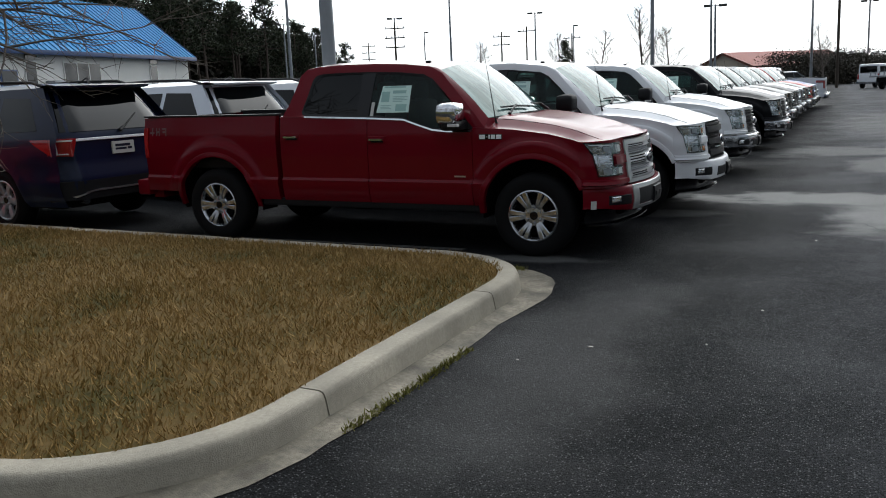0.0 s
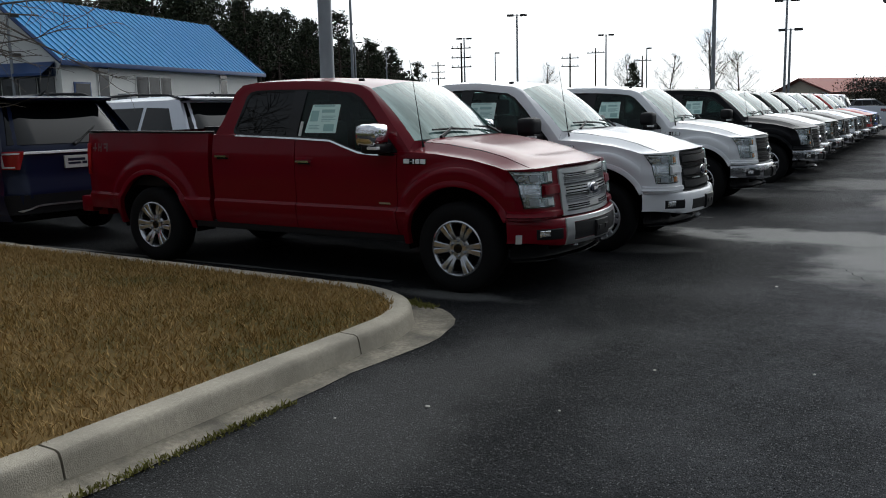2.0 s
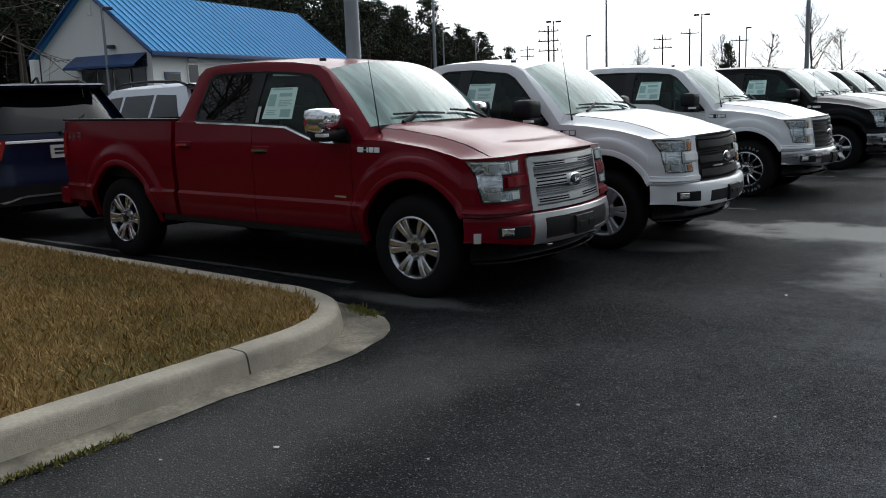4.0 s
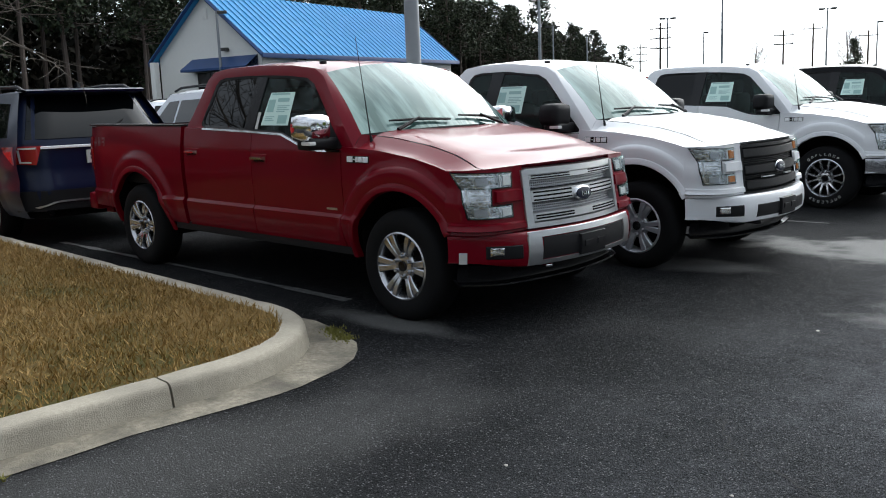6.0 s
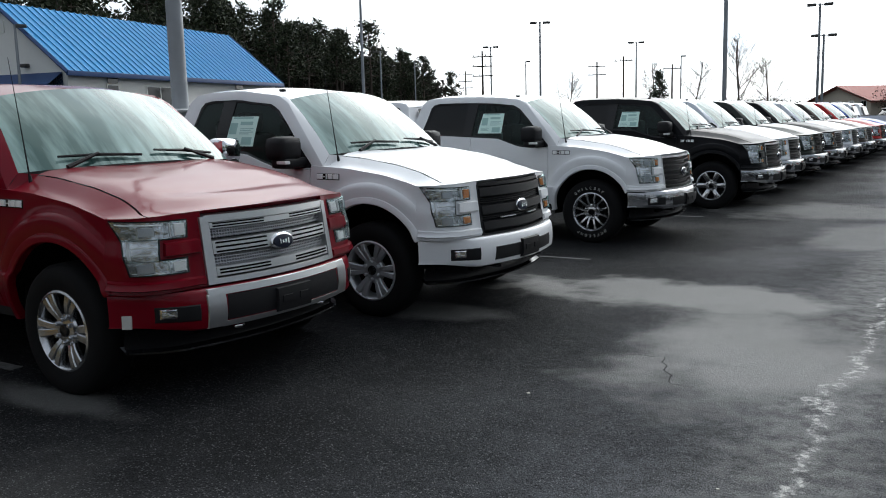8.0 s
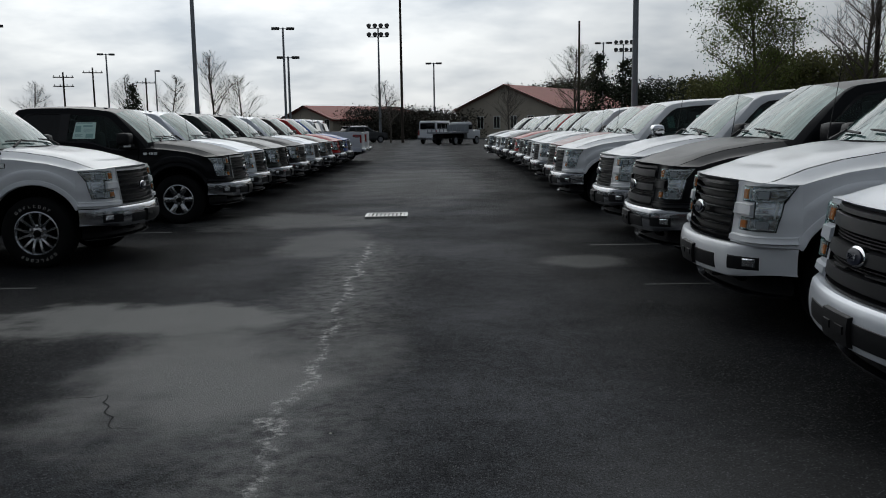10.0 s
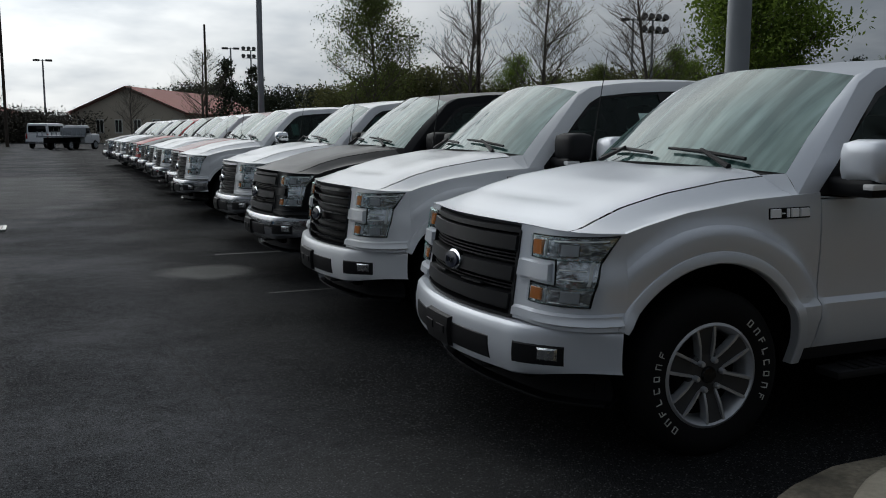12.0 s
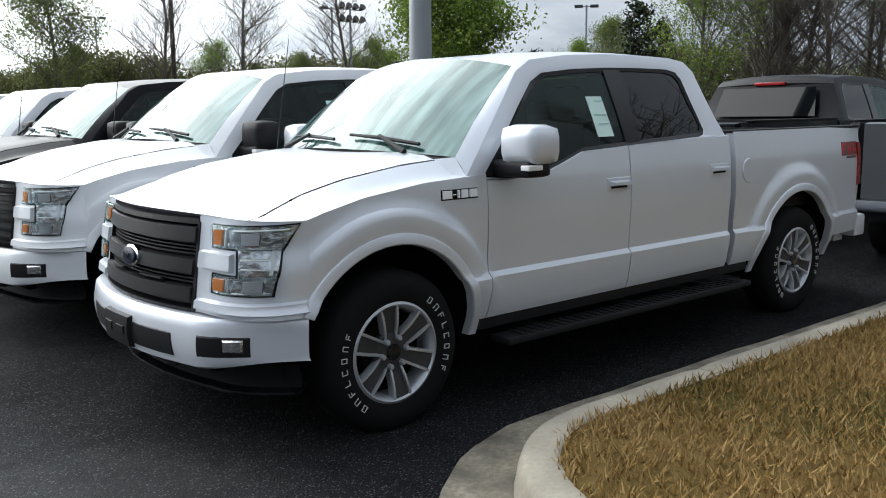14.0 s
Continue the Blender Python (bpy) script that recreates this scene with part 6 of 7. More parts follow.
    part("rear_bumper", cached("suvrb", lambda: Geo().raised([(-0.90, 0.36), (0.90, 0.36), (0.92, 0.62), (-0.92, 0.62)], 16, 3, lambda y, z, o: (-3.98 - o + 0.20 * sstep(0.65, 1.0, abs(y)), y, z), -0.10, 0.05, 0.02).mesh("rear_bumper")), PLASTIC, car, "black lower bumper")
    part("bumper_strip", cached("suvbs", lambda: Geo().raised([(-0.74, 0.46), (0.74, 0.46), (0.78, 0.485), (-0.78, 0.485)], 16, 1, lambda y, z, o: (-4.03 - o + 0.20 * sstep(0.65, 1.0, abs(y)) + 0.0, y, z - 0.06 * sstep(0.5, 0.78, abs(y))), -0.02, 0.012, 0.004).mesh("bumper_strip")), SATIN, car)
    part("rear_wiper", cached("suvwi", lambda: Geo().tube([R(0.02, 1.16, 0.03), R(-0.1, 1.22, 0.03), R(-0.34, 1.36, 0.025)], [0.025, 0.014, 0.008], 6).mesh("rear_wiper")), PLASTIC, car)
    # top and front
    part("roof", cached("suvroof", lambda: Geo().grid([[(x - (0.03 if x < -3.4 else 0) * (1 - v * v), v * 0.70, 1.70 + (roof_z(x) - 1.70 + 0.035) * (1 - abs(v) ** 2.5)) for v in [-1 + k / 7 for k in range(15)]] for x in (-1.33, -1.5, -1.8, -2.2, -2.6, -3.0, -3.3, -3.55)], flip=True).mesh("roof")), body, car)
    sh = part("windshield", cached("suvws", lambda: Geo().grid([[(lerp(-0.50, -1.33, u) + 0.10 * (1 - v * v), v * lerp(0.90, 0.70, u), lerp(1.10, 1.705, u) + 0.03 * (1 - v * v)) for v in [-1 + k / 6 for k in range(13)]] for u in (0, 0.25, 0.5, 0.75, 1.0)]).mesh("windshield")), PRIVACY, car)
    part("bonnet", cached("suvhood", lambda: Geo().grid([[(x + 0.10 * (1 - v * v), v * (suv_y(x, 1.02) - 0.01), lerp(1.13, 1.0, (x + 0.55) / 1.4) - 0.02 + 0.05 * (1 - v ** 4) - 0.10 * sstep(0.6, 0.9, x)) for v in [-1 + k / 6 for k in range(13)]] for x in (-0.6, -0.3, 0, 0.3, 0.6, 0.75, 0.9)]).mesh("bonnet")), body, car)
    part("front_end", cached("suvfront", lambda: Geo().grid([[(0.90 + 0.08 * (1 - v * v), v * 0.76, z) for v in [-1 + k / 6 for k in range(13)]] for z in (0.30, 0.5, 0.7, 0.9, 0.97)], flip=True).mesh("front_end")), body, car)
    part("grille", cached("suvgrille", lambda: Geo().raised([(-0.5, 0.55), (0.5, 0.55), (0.5, 0.88), (-0.5, 0.88)], 8, 3, lambda y, z, o: (0.90 + 0.08 * (1 - (y / 0.76) ** 2) + o, y, z), 0.0, 0.02, 0.01).mesh("grille")), MATTEGREY, car)
    part("underbody", cached("suvunder", lambda: Geo().box((-3.85, -0.82, 0.28), (0.8, 0.82, 0.62)).mesh("underbody")), CHASSIS, car)
    part("aerial_fin", cached("suvfin", lambda: Geo().grid([[(-3.25, 0.02, 1.75), (-3.25, -0.02, 1.75)], [(-3.42, 0.012, 1.82), (-3.42, -0.012, 1.82)], [(-3.46, 0.02, 1.74), (-3.46, -0.02, 1.74)]]).mesh("aerial_fin")), PLASTIC, car)
    return car


def put_suv(p, x, y, turn, label):
    c = suv(dict(paint=p))
    c.matrix_world = pose(x, y, ground_z(x - 1.4 * math.cos(radians(turn)))) @ pose(0, 0, 0, 0, 0, turn)
    return tagged(c, label, "suv", "parked utility vehicles")


SUVS = [(NAVY, 8.28, "dark blue"), (SILVER, 11.15, "silver"), (WHITE, 13.85, "white"), (WHITE, 16.6, "white"), (DARKGREY, 19.3, "dark grey"), (WHITE, 22.1, "white"), (BLACKP, 24.9, "black"), (WHITE, 27.7, "white"), (SILVER, 30.5, "silver"), (NAVY, 33.2, "dark blue"), (WHITE, 36.0, "white")]
for p, y, word in SUVS:
    put_suv(p, -11.24, y + 0.55, 172, f"{word} utility vehicle with its tail towards the pickups")
put_truck(plain_spec(BRIGHTRED, "plain", "chrome", 1), -13.05, 5.4, 180, "red pickup whose tail shows beside the island")
FAR = [(-23.5, 21.0, 90, SILVER, "silver"), (-24.0, 27.2, 90, WHITE, "white"), (-24.2, 33.5, 90, SILVER, "silver"), (-25.0, 40.0, 90, BLACKP, "black"), (-25.2, 46.5, 90, BLACKP, "black"), (-20.2, 14.0, 100, WHITE, "white"), (-25.8, 53, 90, WHITE, "white"), (-20.5, 44.5, 180, WHITE, "white"),
       (-30.5, 14.5, 180, WHITE, "white"), (-31.0, 11.6, 180, WHITE, "white"), (-31.5, 17.5, 180, SILVER, "silver"), (-31.5, 20.4, 180, WHITE, "white")]
for x, y, a, p, word in FAR:
    put_suv(p, x, y, a, f"{word} utility vehicle parked farther back in the lot")
put_truck(plain_spec(WHITE, "plain"), -26.5, 34.5, 170, "white pickup parked by the white building")
put_truck(plain_spec(WHITE, "plain"), -8.6, 18.3, 180, "white pickup standing behind the row")


def work_van(x, y, turn):
    """A tall white passenger van, seen from its rear corner."""
    v = new("van")
    part("body", Geo().box((-3.6, -0.98, 0.42), (1.2, 0.98, 1.25), bevel=0.10).mesh("body"), WHITE, v)
    cab = Geo().box((-3.55, -0.92, 1.2), (0.55, 0.92, 2.12), bevel=0.16)
    cab.v = [(a - (0.55 * max(0.0, c - 1.3) if a > -0.5 else 0.0), b * (1 - 0.10 * max(0.0, c - 1.2)), c) for a, b, c in cab.v]
    part("cabin", cab.mesh("cabin"), WHITE, v)
    part("rear_window", Geo().box((-3.585, -0.72, 1.36), (-3.54, 0.72, 1.92), bevel=0.02).mesh("rear_window"), PRIVACY, v)
    for s in (1, -1):
        for x0, x1 in ((-3.35, -2.35), (-2.25, -1.25), (-1.15, -0.35)):
            part("side_window", Geo().box((x0, s * 0.885 - 0.03, 1.38), (x1, s * 0.885 + 0.03, 1.90), bevel=0.02).mesh("side_window"), PRIVACY, v)
        part("tail_lamp", Geo().box((-3.63, s * 0.86 - 0.07, 0.80), (-3.57, s * 0.86 + 0.07, 1.25), bevel=0.02).mesh("tail_lamp"), TAILRED, v)
        for ax in (0.35, -2.6):
            add_wheel(v, ax, s * 0.85, 0.37, "solid", (ALLOYGREY, ALLOYDARK), False, 0.370)
    part("bumper", Geo().box((-3.75, -0.95, 0.42), (-3.58, 0.95, 0.62), bevel=0.03).mesh("bumper"), CHROMEB, v)
    v.matrix_world = pose(x, y, 0) @ pose(0, 0, 0, 0, 0, turn)
    tagged(v, "white passenger van across the end of the aisle", "van")


def flatbed_truck(x, y, turn):
    """A work truck with a pale stake bed over dark wheels."""
    v = new("flatbed_truck")
    part("deck", Geo().box((-4.4, -1.1, 0.98), (-1.2, 1.1, 1.12), bevel=0.02).mesh("deck"), GALV, v, "pale steel deck")
    part("headboard", Geo().box((-1.25, -1.1, 1.1), (-1.15, 1.1, 1.75), bevel=0.02).mesh("headboard"), GALV, v)
    for k in range(6):
        for s in (1, -1):
            part("stake", Geo().box((-4.3 + k * 0.6, s * 1.06 - 0.03, 1.1), (-4.24 + k * 0.6, s * 1.06 + 0.03, 1.45)).mesh("stake", smooth=False), GALV, v)
    part("chassis", Geo().box((-4.3, -0.55, 0.55), (0.8, 0.55, 0.96), bevel=0.03).mesh("chassis"), CHASSIS, v)
    part("hood", Geo().box((-0.1, -0.92, 0.5), (1.1, 0.92, 1.25), bevel=0.12).mesh("hood"), WHITE, v)
    cab = Geo().box((-1.1, -0.95, 0.5), (0.0, 0.95, 1.95), bevel=0.12)
    cab.v = [(a - (0.5 * max(0.0, c - 1.25) if a > -0.5 else 0.0), b * (1 - 0.10 * max(0.0, c - 1.2)), c) for a, b, c in cab.v]
    part("cab", cab.mesh("cab"), WHITE, v)
    part("rear_window", Geo().box((-1.12, -0.65, 1.3), (-1.08, 0.65, 1.75), bevel=0.015).mesh("rear_window"), PRIVACY, v)
    for s in (1, -1):
        part("side_window", Geo().box((-0.95, s * 0.93 - 0.05, 1.3), (-0.40, s * 0.93 + 0.02, 1.72), bevel=0.02).mesh("side_window"), PRIVACY, v)
        for ax in (0.4, -3.0):
            add_wheel(v, ax, s * 0.85, 0.37, "solid", (ALLOYGREY, ALLOYDARK), False, 0.370)
    v.matrix_world = pose(x, y, 0) @ pose(0, 0, 0, 0, 0, turn)
    tagged(v, "white work truck with pale flat bed across the aisle end", "work truck")


work_van(4.2, 89.5, 68)
flatbed_truck(6.2, 83.0, 55)
put_suv(DARKGREY, -2.5, 97.5, 30, "dark utility vehicle across the end of the aisle")
put_suv(WHITE, 24.0, 7.4, 80, "white utility vehicle beside the far trees")

# ---- white building with blue metal roof ----
WALLW = material("white stucco wall", (0.80, 0.80, 0.76), rough=0.85, grain=0.15, scale=8, stain=0.25, stain_scale=0.6, dark=0.8, bump=0.1, bump_scale=50)
ROOFBLUE = material("blue metal roof", (0.035, 0.26, 0.53), rough=0.6, metal=0.0, spec=0.15, grain=0.2, scale=3, stain=0.2, stain_scale=0.4, dark=0.75)
TRIMBLUE = material("dark blue trim", (0.015, 0.055, 0.17), rough=0.45, grain=0.2, scale=4)
DARKPANE = material("dark window pane", (0.012, 0.014, 0.016), rough=0.08, coat=0.5, grain=0.2, scale=2)
TANWALL = material("tan wall", (0.58, 0.51, 0.41), rough=0.85, grain=0.2, scale=4, stain=0.3, stain_scale=0.3)
REDROOF = material("red-brown roof", (0.40, 0.135, 0.105), rough=0.7, grain=0.3, scale=2.5, stain=0.2, stain_scale=0.3)
BRONZEP = material("dark bronze lamp head", (0.06, 0.058, 0.055), rough=0.5, metal=0.3, grain=0.2, scale=8)
WOODPOLE = material("creosoted pole", (0.055, 0.042, 0.032), rough=0.9, grain=0.5, scale=14, bump=0.3, bump_scale=30)


def farther(x, y, k=1.6):
    """A place moved out along its line from the middle of the walk."""
    return 2.8 + (x - 2.8) * k, 4.8 + (y - 4.8) * k


def house():
    h = new("dealer_building")
    L, W, E, RZ = 16.3, 6.56, 3.55, 6.25
    wall = part("wall", Geo().box((0, 0, 0), (W, L, E)).mesh("wall", smooth=False), WALLW, h)
    for y0, y1 in ((0, 0.12), (L - 0.12, L)):
        ge, b = Geo(), 0
        ge.v += [(0, y0, E), (W, y0, E), (W / 2, y0, RZ - 0.15), (0, y1, E), (W, y1, E), (W / 2, y1, RZ - 0.15)]
        ge.f += [(b, b + 1, b + 2), (b + 5, b + 4, b + 3), (b, b + 2, b + 5, b + 3), (b + 1, b + 4, b + 5, b + 2)]
        part("gable", ge.mesh("gable", smooth=False), WALLW, h)
    o = 0.35
    slope = (RZ - E) / (W / 2)
    roof = part("roof", Geo().grid([[(-o, y, E - o * slope), (W / 2, y, RZ), (W + o, y, E - o * slope)] for y in (-o, L + o)]).grid([[(-o, y, E - o * slope - 0.12), (W / 2, y, RZ - 0.12), (W + o, y, E - o * slope - 0.12)] for y in (L + o, -o)]).mesh("roof", smooth=False), ROOFBLUE, h, "bright blue standing seam metal roof")
    rib = Geo()
    rib.box((0, -0.02, 0.0), (math.hypot(W / 2 + o, (W / 2 + o) * slope), 0.02, 0.045))
    me = rib.mesh("seam", smooth=False)
    n = 42
    for k in range(n):
        y = -o + (L + 2 * o) * k / (n - 1)
        for sx in (1, -1):
            m = Matrix.Translation((-o if sx > 0 else W + o, y, E - o * slope)) @ Matrix.Rotation(0 if sx > 0 else math.pi, 4, "Z") @ Matrix.Rotation(-math.atan(slope), 4, "Y")
            part("seam", me, ROOFBLUE, roof, m=m)
    for x in (-o, W + o):
        part("fascia", Geo().box((x - 0.05, -o - 0.03, E - o * slope - 0.20), (x + 0.05, L + o + 0.03, E - o * slope + 0.01), bevel=0.01).mesh("fascia"), TRIMBLUE, roof)
    for y in (-o, L + o):
        for sx in (0, 1):
            a = Vector((-o if sx == 0 else W + o, y, E - o * slope - 0.06))
            b = Vector((W / 2, y, RZ - 0.06))
            part("rake", Geo().tube([a, b], 0.10, 4).mesh("rake", smooth=False), TRIMBLUE, roof)
    # long wall that faces the lot is local x = W
    def opening(name, y0, y1, z0, z1, label, face_x=W):
        fr = part(name, Geo().box((face_x - 0.02, y0 - 0.07, z0 - 0.07), (face_x + 0.05, y1 + 0.07, z1 + 0.07), bevel=0.01).mesh(name), TRIMBLUE if "door" in name else WALLW, h, label)
        part("pane", Geo().box((face_x + 0.03, y0, z0), (face_x + 0.062, y1, z1)).mesh("pane", smooth=False), DARKPANE, fr)
        return fr
    opening("door", 0.75, 1.65, 0.0, 2.35, "dark blue door with a sign")
    for y in (2.6, 12.5):
        w = opening("window", y - 0.32, y + 0.32, 1.1, 2.75, "tall narrow window")
        part("pane", Geo().box((W + 0.03, y - 0.32, 2.85), (W + 0.062, y + 0.32, 3.15)).mesh("pane", smooth=False), DARKPANE, w)
    w = opening("window", 4.9, 7.6, 1.6, 2.75, "wide dark window")
    for y in (5.8, 6.7):
        part("mullion", Geo().box((W + 0.04, y - 0.03, 1.6), (W + 0.075, y + 0.03, 2.75)).mesh("mullion", smooth=False), WALLW, w)
    part("wall_unit", Geo().box((W, 3.5, 1.3), (W + 0.5, 4.2, 1.95), bevel=0.02).mesh("wall_unit"), GALV, h)
    part("vent", Geo().box((W / 2 - 0.12, -0.05, 5.0), (W / 2 + 0.12, 0.02, 5.5), bevel=0.01).mesh("vent"), WALLW, h)
    # gable front: awning, window strip and porch post
    part("awning", Geo().grid([[(2.2, -0.8, 2.75), (6.3, -0.8, 2.75)], [(2.2, 0.0, 3.25), (6.3, 0.0, 3.25)], [(2.2, 0.0, 2.65), (6.3, 0.0, 2.65)], [(2.2, -0.8, 2.65), (6.3, -0.8, 2.65)], [(2.2, -0.8, 2.75), (6.3, -0.8, 2.75)]], flip=True).mesh("awning", smooth=False), TRIMBLUE, h, "blue awning")
    for k in range(4):
        part("shop_window", Geo().box((2.5 + k * 0.95, -0.05, 0.5), (3.35 + k * 0.95, 0.02, 2.6)).mesh("shop_window", smooth=False), DARKPANE, h)
    part("porch_post", Geo().box((0.3, -0.9, 0), (0.6, -0.6, 3.2), bevel=0.02).mesh("porch_post"), WALLW, h)
    part("gable_lamp", Geo().box((4.3, -0.25, 3.5), (4.6, 0.0, 3.65), bevel=0.03).mesh("gable_lamp"), BRONZEP, h)
    h.matrix_world = Matrix.Translation((-62.4, 50.5, 0.0)) @ Matrix.Rotation(radians(11.5), 4, "Z") @ Matrix.Scale(2.0, 4) @ Matrix.Translation((-W, 0, 0))
    tagged(h, "white stucco building with bright blue metal roof", "building")


house()


def plain_house(x, y, turn, L, W, E, RZ, label, n):
    h = new("building")
    part("wall", Geo().box((-W / 2, 0, 0), (W / 2, L, E)).mesh("wall", smooth=False), TANWALL, h)
    for yy in (0.02, L - 0.02):
        g = Geo()
        g.v += [(-W / 2, yy, E), (W / 2, yy, E), (0, yy, RZ), (-W / 2, yy + 0.1, E), (W / 2, yy + 0.1, E), (0, yy + 0.1, RZ)]
        g.f += [(0, 1, 2), (5, 4, 3)]
        part("gable", g.mesh("gable", smooth=False), TANWALL, h)
    o, sl = 0.5, (RZ - E) / (W / 2)
    part("roof", Geo().grid([[(-W / 2 - o, yy, E - o * sl), (0, yy, RZ), (W / 2 + o, yy, E - o * sl)] for yy in (-o, L + o)]).grid([[(-W / 2 - o, yy, E - o * sl - 0.25), (0, yy, RZ - 0.25), (W / 2 + o, yy, E - o * sl - 0.25)] for yy in (L + o, -o)]).mesh("roof", smooth=False), REDROOF, h)
    for k in range(n):
        xx = -W / 2 + W * (k + 0.5) / n
        w = part("window", Geo().box((xx - 0.5, -0.06, 1.2), (xx + 0.5, 0.02, 2.9)).mesh("window", smooth=False), WALLW, h)
        for d in (-0.22, 0.22):
            part("pane", Geo().box((xx + d - 0.17, -0.09, 1.35), (xx + d + 0.17, -0.05, 2.8)).mesh("pane", smooth=False), DARKPANE, w)
    h.matrix_world = Matrix.Translation((x, y, 0)) @ Matrix.Rotation(radians(turn), 4, "Z")
    tagged(h, label, "building")


plain_house(12.9, 118.5, -32, 30, 14.5, 3.9, 6.9, "low tan building with long red-brown roof", 6)
plain_house(-14.5, 131, -40, 20, 11, 3.0, 4.9, "distant tan building with red-brown roof", 5)


# ---- poles ----
def lamp_post(x, y, h, heads=2, turn=0.0, r=0.085, label="galvanised lot lamp post with two box heads"):
    p = new("lamp_post")
    part("pole", Geo().tube([(0, 0, 0), (0, 0, h * 0.5), (0, 0, h)], [r * 1.15, r, r * 0.8], 14).mesh("pole"), GALV, p)
    part("footing", Geo().tube([(0, 0, 0), (0, 0, 0.45)], 0.28, 18).mesh("footing"), CONCRETE, p)
    offs = (-1, 1) if heads == 2 else (0.6,)
    part("arm", Geo().tube([(-0.55 if heads == 2 else 0, 0, h - 0.12), (0.55, 0, h - 0.12)], 0.04, 8).mesh("arm"), GALV, p)
    for sx in offs:
        part("lamp_head", Geo().box((sx * 0.78 - 0.42, -0.26, h - 0.24), (sx * 0.78 + 0.42, 0.26, h + 0.02), bevel=0.04).mesh("lamp_head"), BRONZEP, p, "dark box lamp head")
    p.matrix_world = Matrix.Translation((x, y, ground_z(x))) @ Matrix.Rotation(radians(turn), 4, "Z")
    tagged(p, label if heads == 2 else "galvanised lot lamp post with one box head", "lamp post", "lot lamp posts")


lamp_post(-7.73, 13.97, 10.5, 2, 20, 0.115)
lamp_post(9.75, 12.59, 10.5, 2, 10, 0.115)
lamp_post(-9.28, 52.1, 12.0, 2, 0, 0.11)
lamp_post(10.3, 36.7, 11.5, 2, 0, 0.10)
for x, y, n, hh in [(-26.2, 43.1, 2, 9.9), (-48.9, 76.1, 2, 9.9), (-55, 91.3, 1, 9.9), (-38.7, 80.2, 2, 9.9), (-46, 102.3, 1, 9.9), (-25.8, 64.3, 2, 9.9), (-26.1, 85.8, 2, 9.8), (-28.3, 107.2, 1, 9.7), (-6.6, 64.1, 2, 9.4), (3.5, 87.8, 2, 8.7),
                 (18.4, 83, 2, 10.0), (29.5, 69.2, 2, 10.3), (37.2, 51.1, 2, 9.9), (48.6, 39.7, 2, 9.9), (54.6, 24.8, 2, 9.0), (-40, 32, 1, 8.0), (-6.4, 64.6, 2, 7.2)]:
    a, b = farther(x, y)
    lamp_post(a, b, 1.5 + (hh - 1.5) * 1.6 / 1.2, n, math.degrees(math.atan2(b - 5, a - 3)) - 90, 0.13)


def utility_pole(x, y, h, arms, r=0.15):
    p = new("utility_pole")
    part("pole", Geo().tube([(0, 0, 0), (0, 0, h)], [r, r * 0.65], 10).mesh("pole"), WOODPOLE, p)
    for k in range(arms):
        part("crossarm", Geo().box((-1.2, -0.06, h - 0.7 - k * 1.1), (1.2, 0.06, h - 0.58 - k * 1.1)).mesh("crossarm", smooth=False), WOODPOLE, p)
        for xx in (-1.05, -0.4, 0.4, 1.05):
            part("insulator", Geo().tube([(xx, 0, h - 0.58 - k * 1.1), (xx, 0, h - 0.38 - k * 1.1)], 0.05, 6).mesh("insulator"), GALV, p)
    p.matrix_world = Matrix.Translation((x, y, 0)) @ Matrix.Rotation(radians(20), 4, "Z")
    tagged(p, "dark wooden utility pole with crossarms", "utility pole", "utility poles")


for x, y, h, n in [(0.3, 95.3, 18.5, 1), (17.7, 91.3, 11.5, 0), (-73.3, 134.1, 10.0, 3), (-42.3, 116, 9.0, 2), (-39.1, 117.3, 9.6, 1), (-48, 95, 9.6, 3), (-34, 122, 8.5, 1), (26, 50.5, 11.5, 0)]:
    utility_pole(x, y, h, n)


def flood_mast(x, y, h):
    p = new("flood_light_mast")
    part("pole", Geo().tube([(0, 0, 0), (0, 0, h)], [0.16, 0.08], 10).mesh("pole"), GALV, p)
    for row in range(2):
        part("crossbar", Geo().tube([(-1.1, 0, h - row * 0.9), (1.1, 0, h - row * 0.9)], 0.05, 6).mesh("crossbar"), GALV, p)
        for k in range(4):
            part("flood_lamp", Geo().tube([(-0.95 + k * 0.63, 0, h - row * 0.9 + 0.05), (-0.95 + k * 0.63, -0.35, h - row * 0.9 + 0.25)], [0.12, 0.26], 10).mesh("flood_lamp"), BRONZEP, p)
    p.matrix_world = Matrix.Translation((x, y, 0))
    tagged(p, "tall sports field mast with flood lamps", "flood light")


flood_mast(-2.2, 99.7, 12.0)
flood_mast(26.8, 112.9, 11.2)
flood_mast(44.0, 58.0, 9.6)


# ---- trees ----
BARK = material("grey-brown bark", (0.135, 0.115, 0.096), rough=0.95, grain=0.5, scale=10, bump=0.5, bump_scale=18)
BARKDARK = material("dark pine bark", (0.105, 0.080, 0.066), rough=0.95, grain=0.5, scale=10, bump=0.5, bump_scale=14)


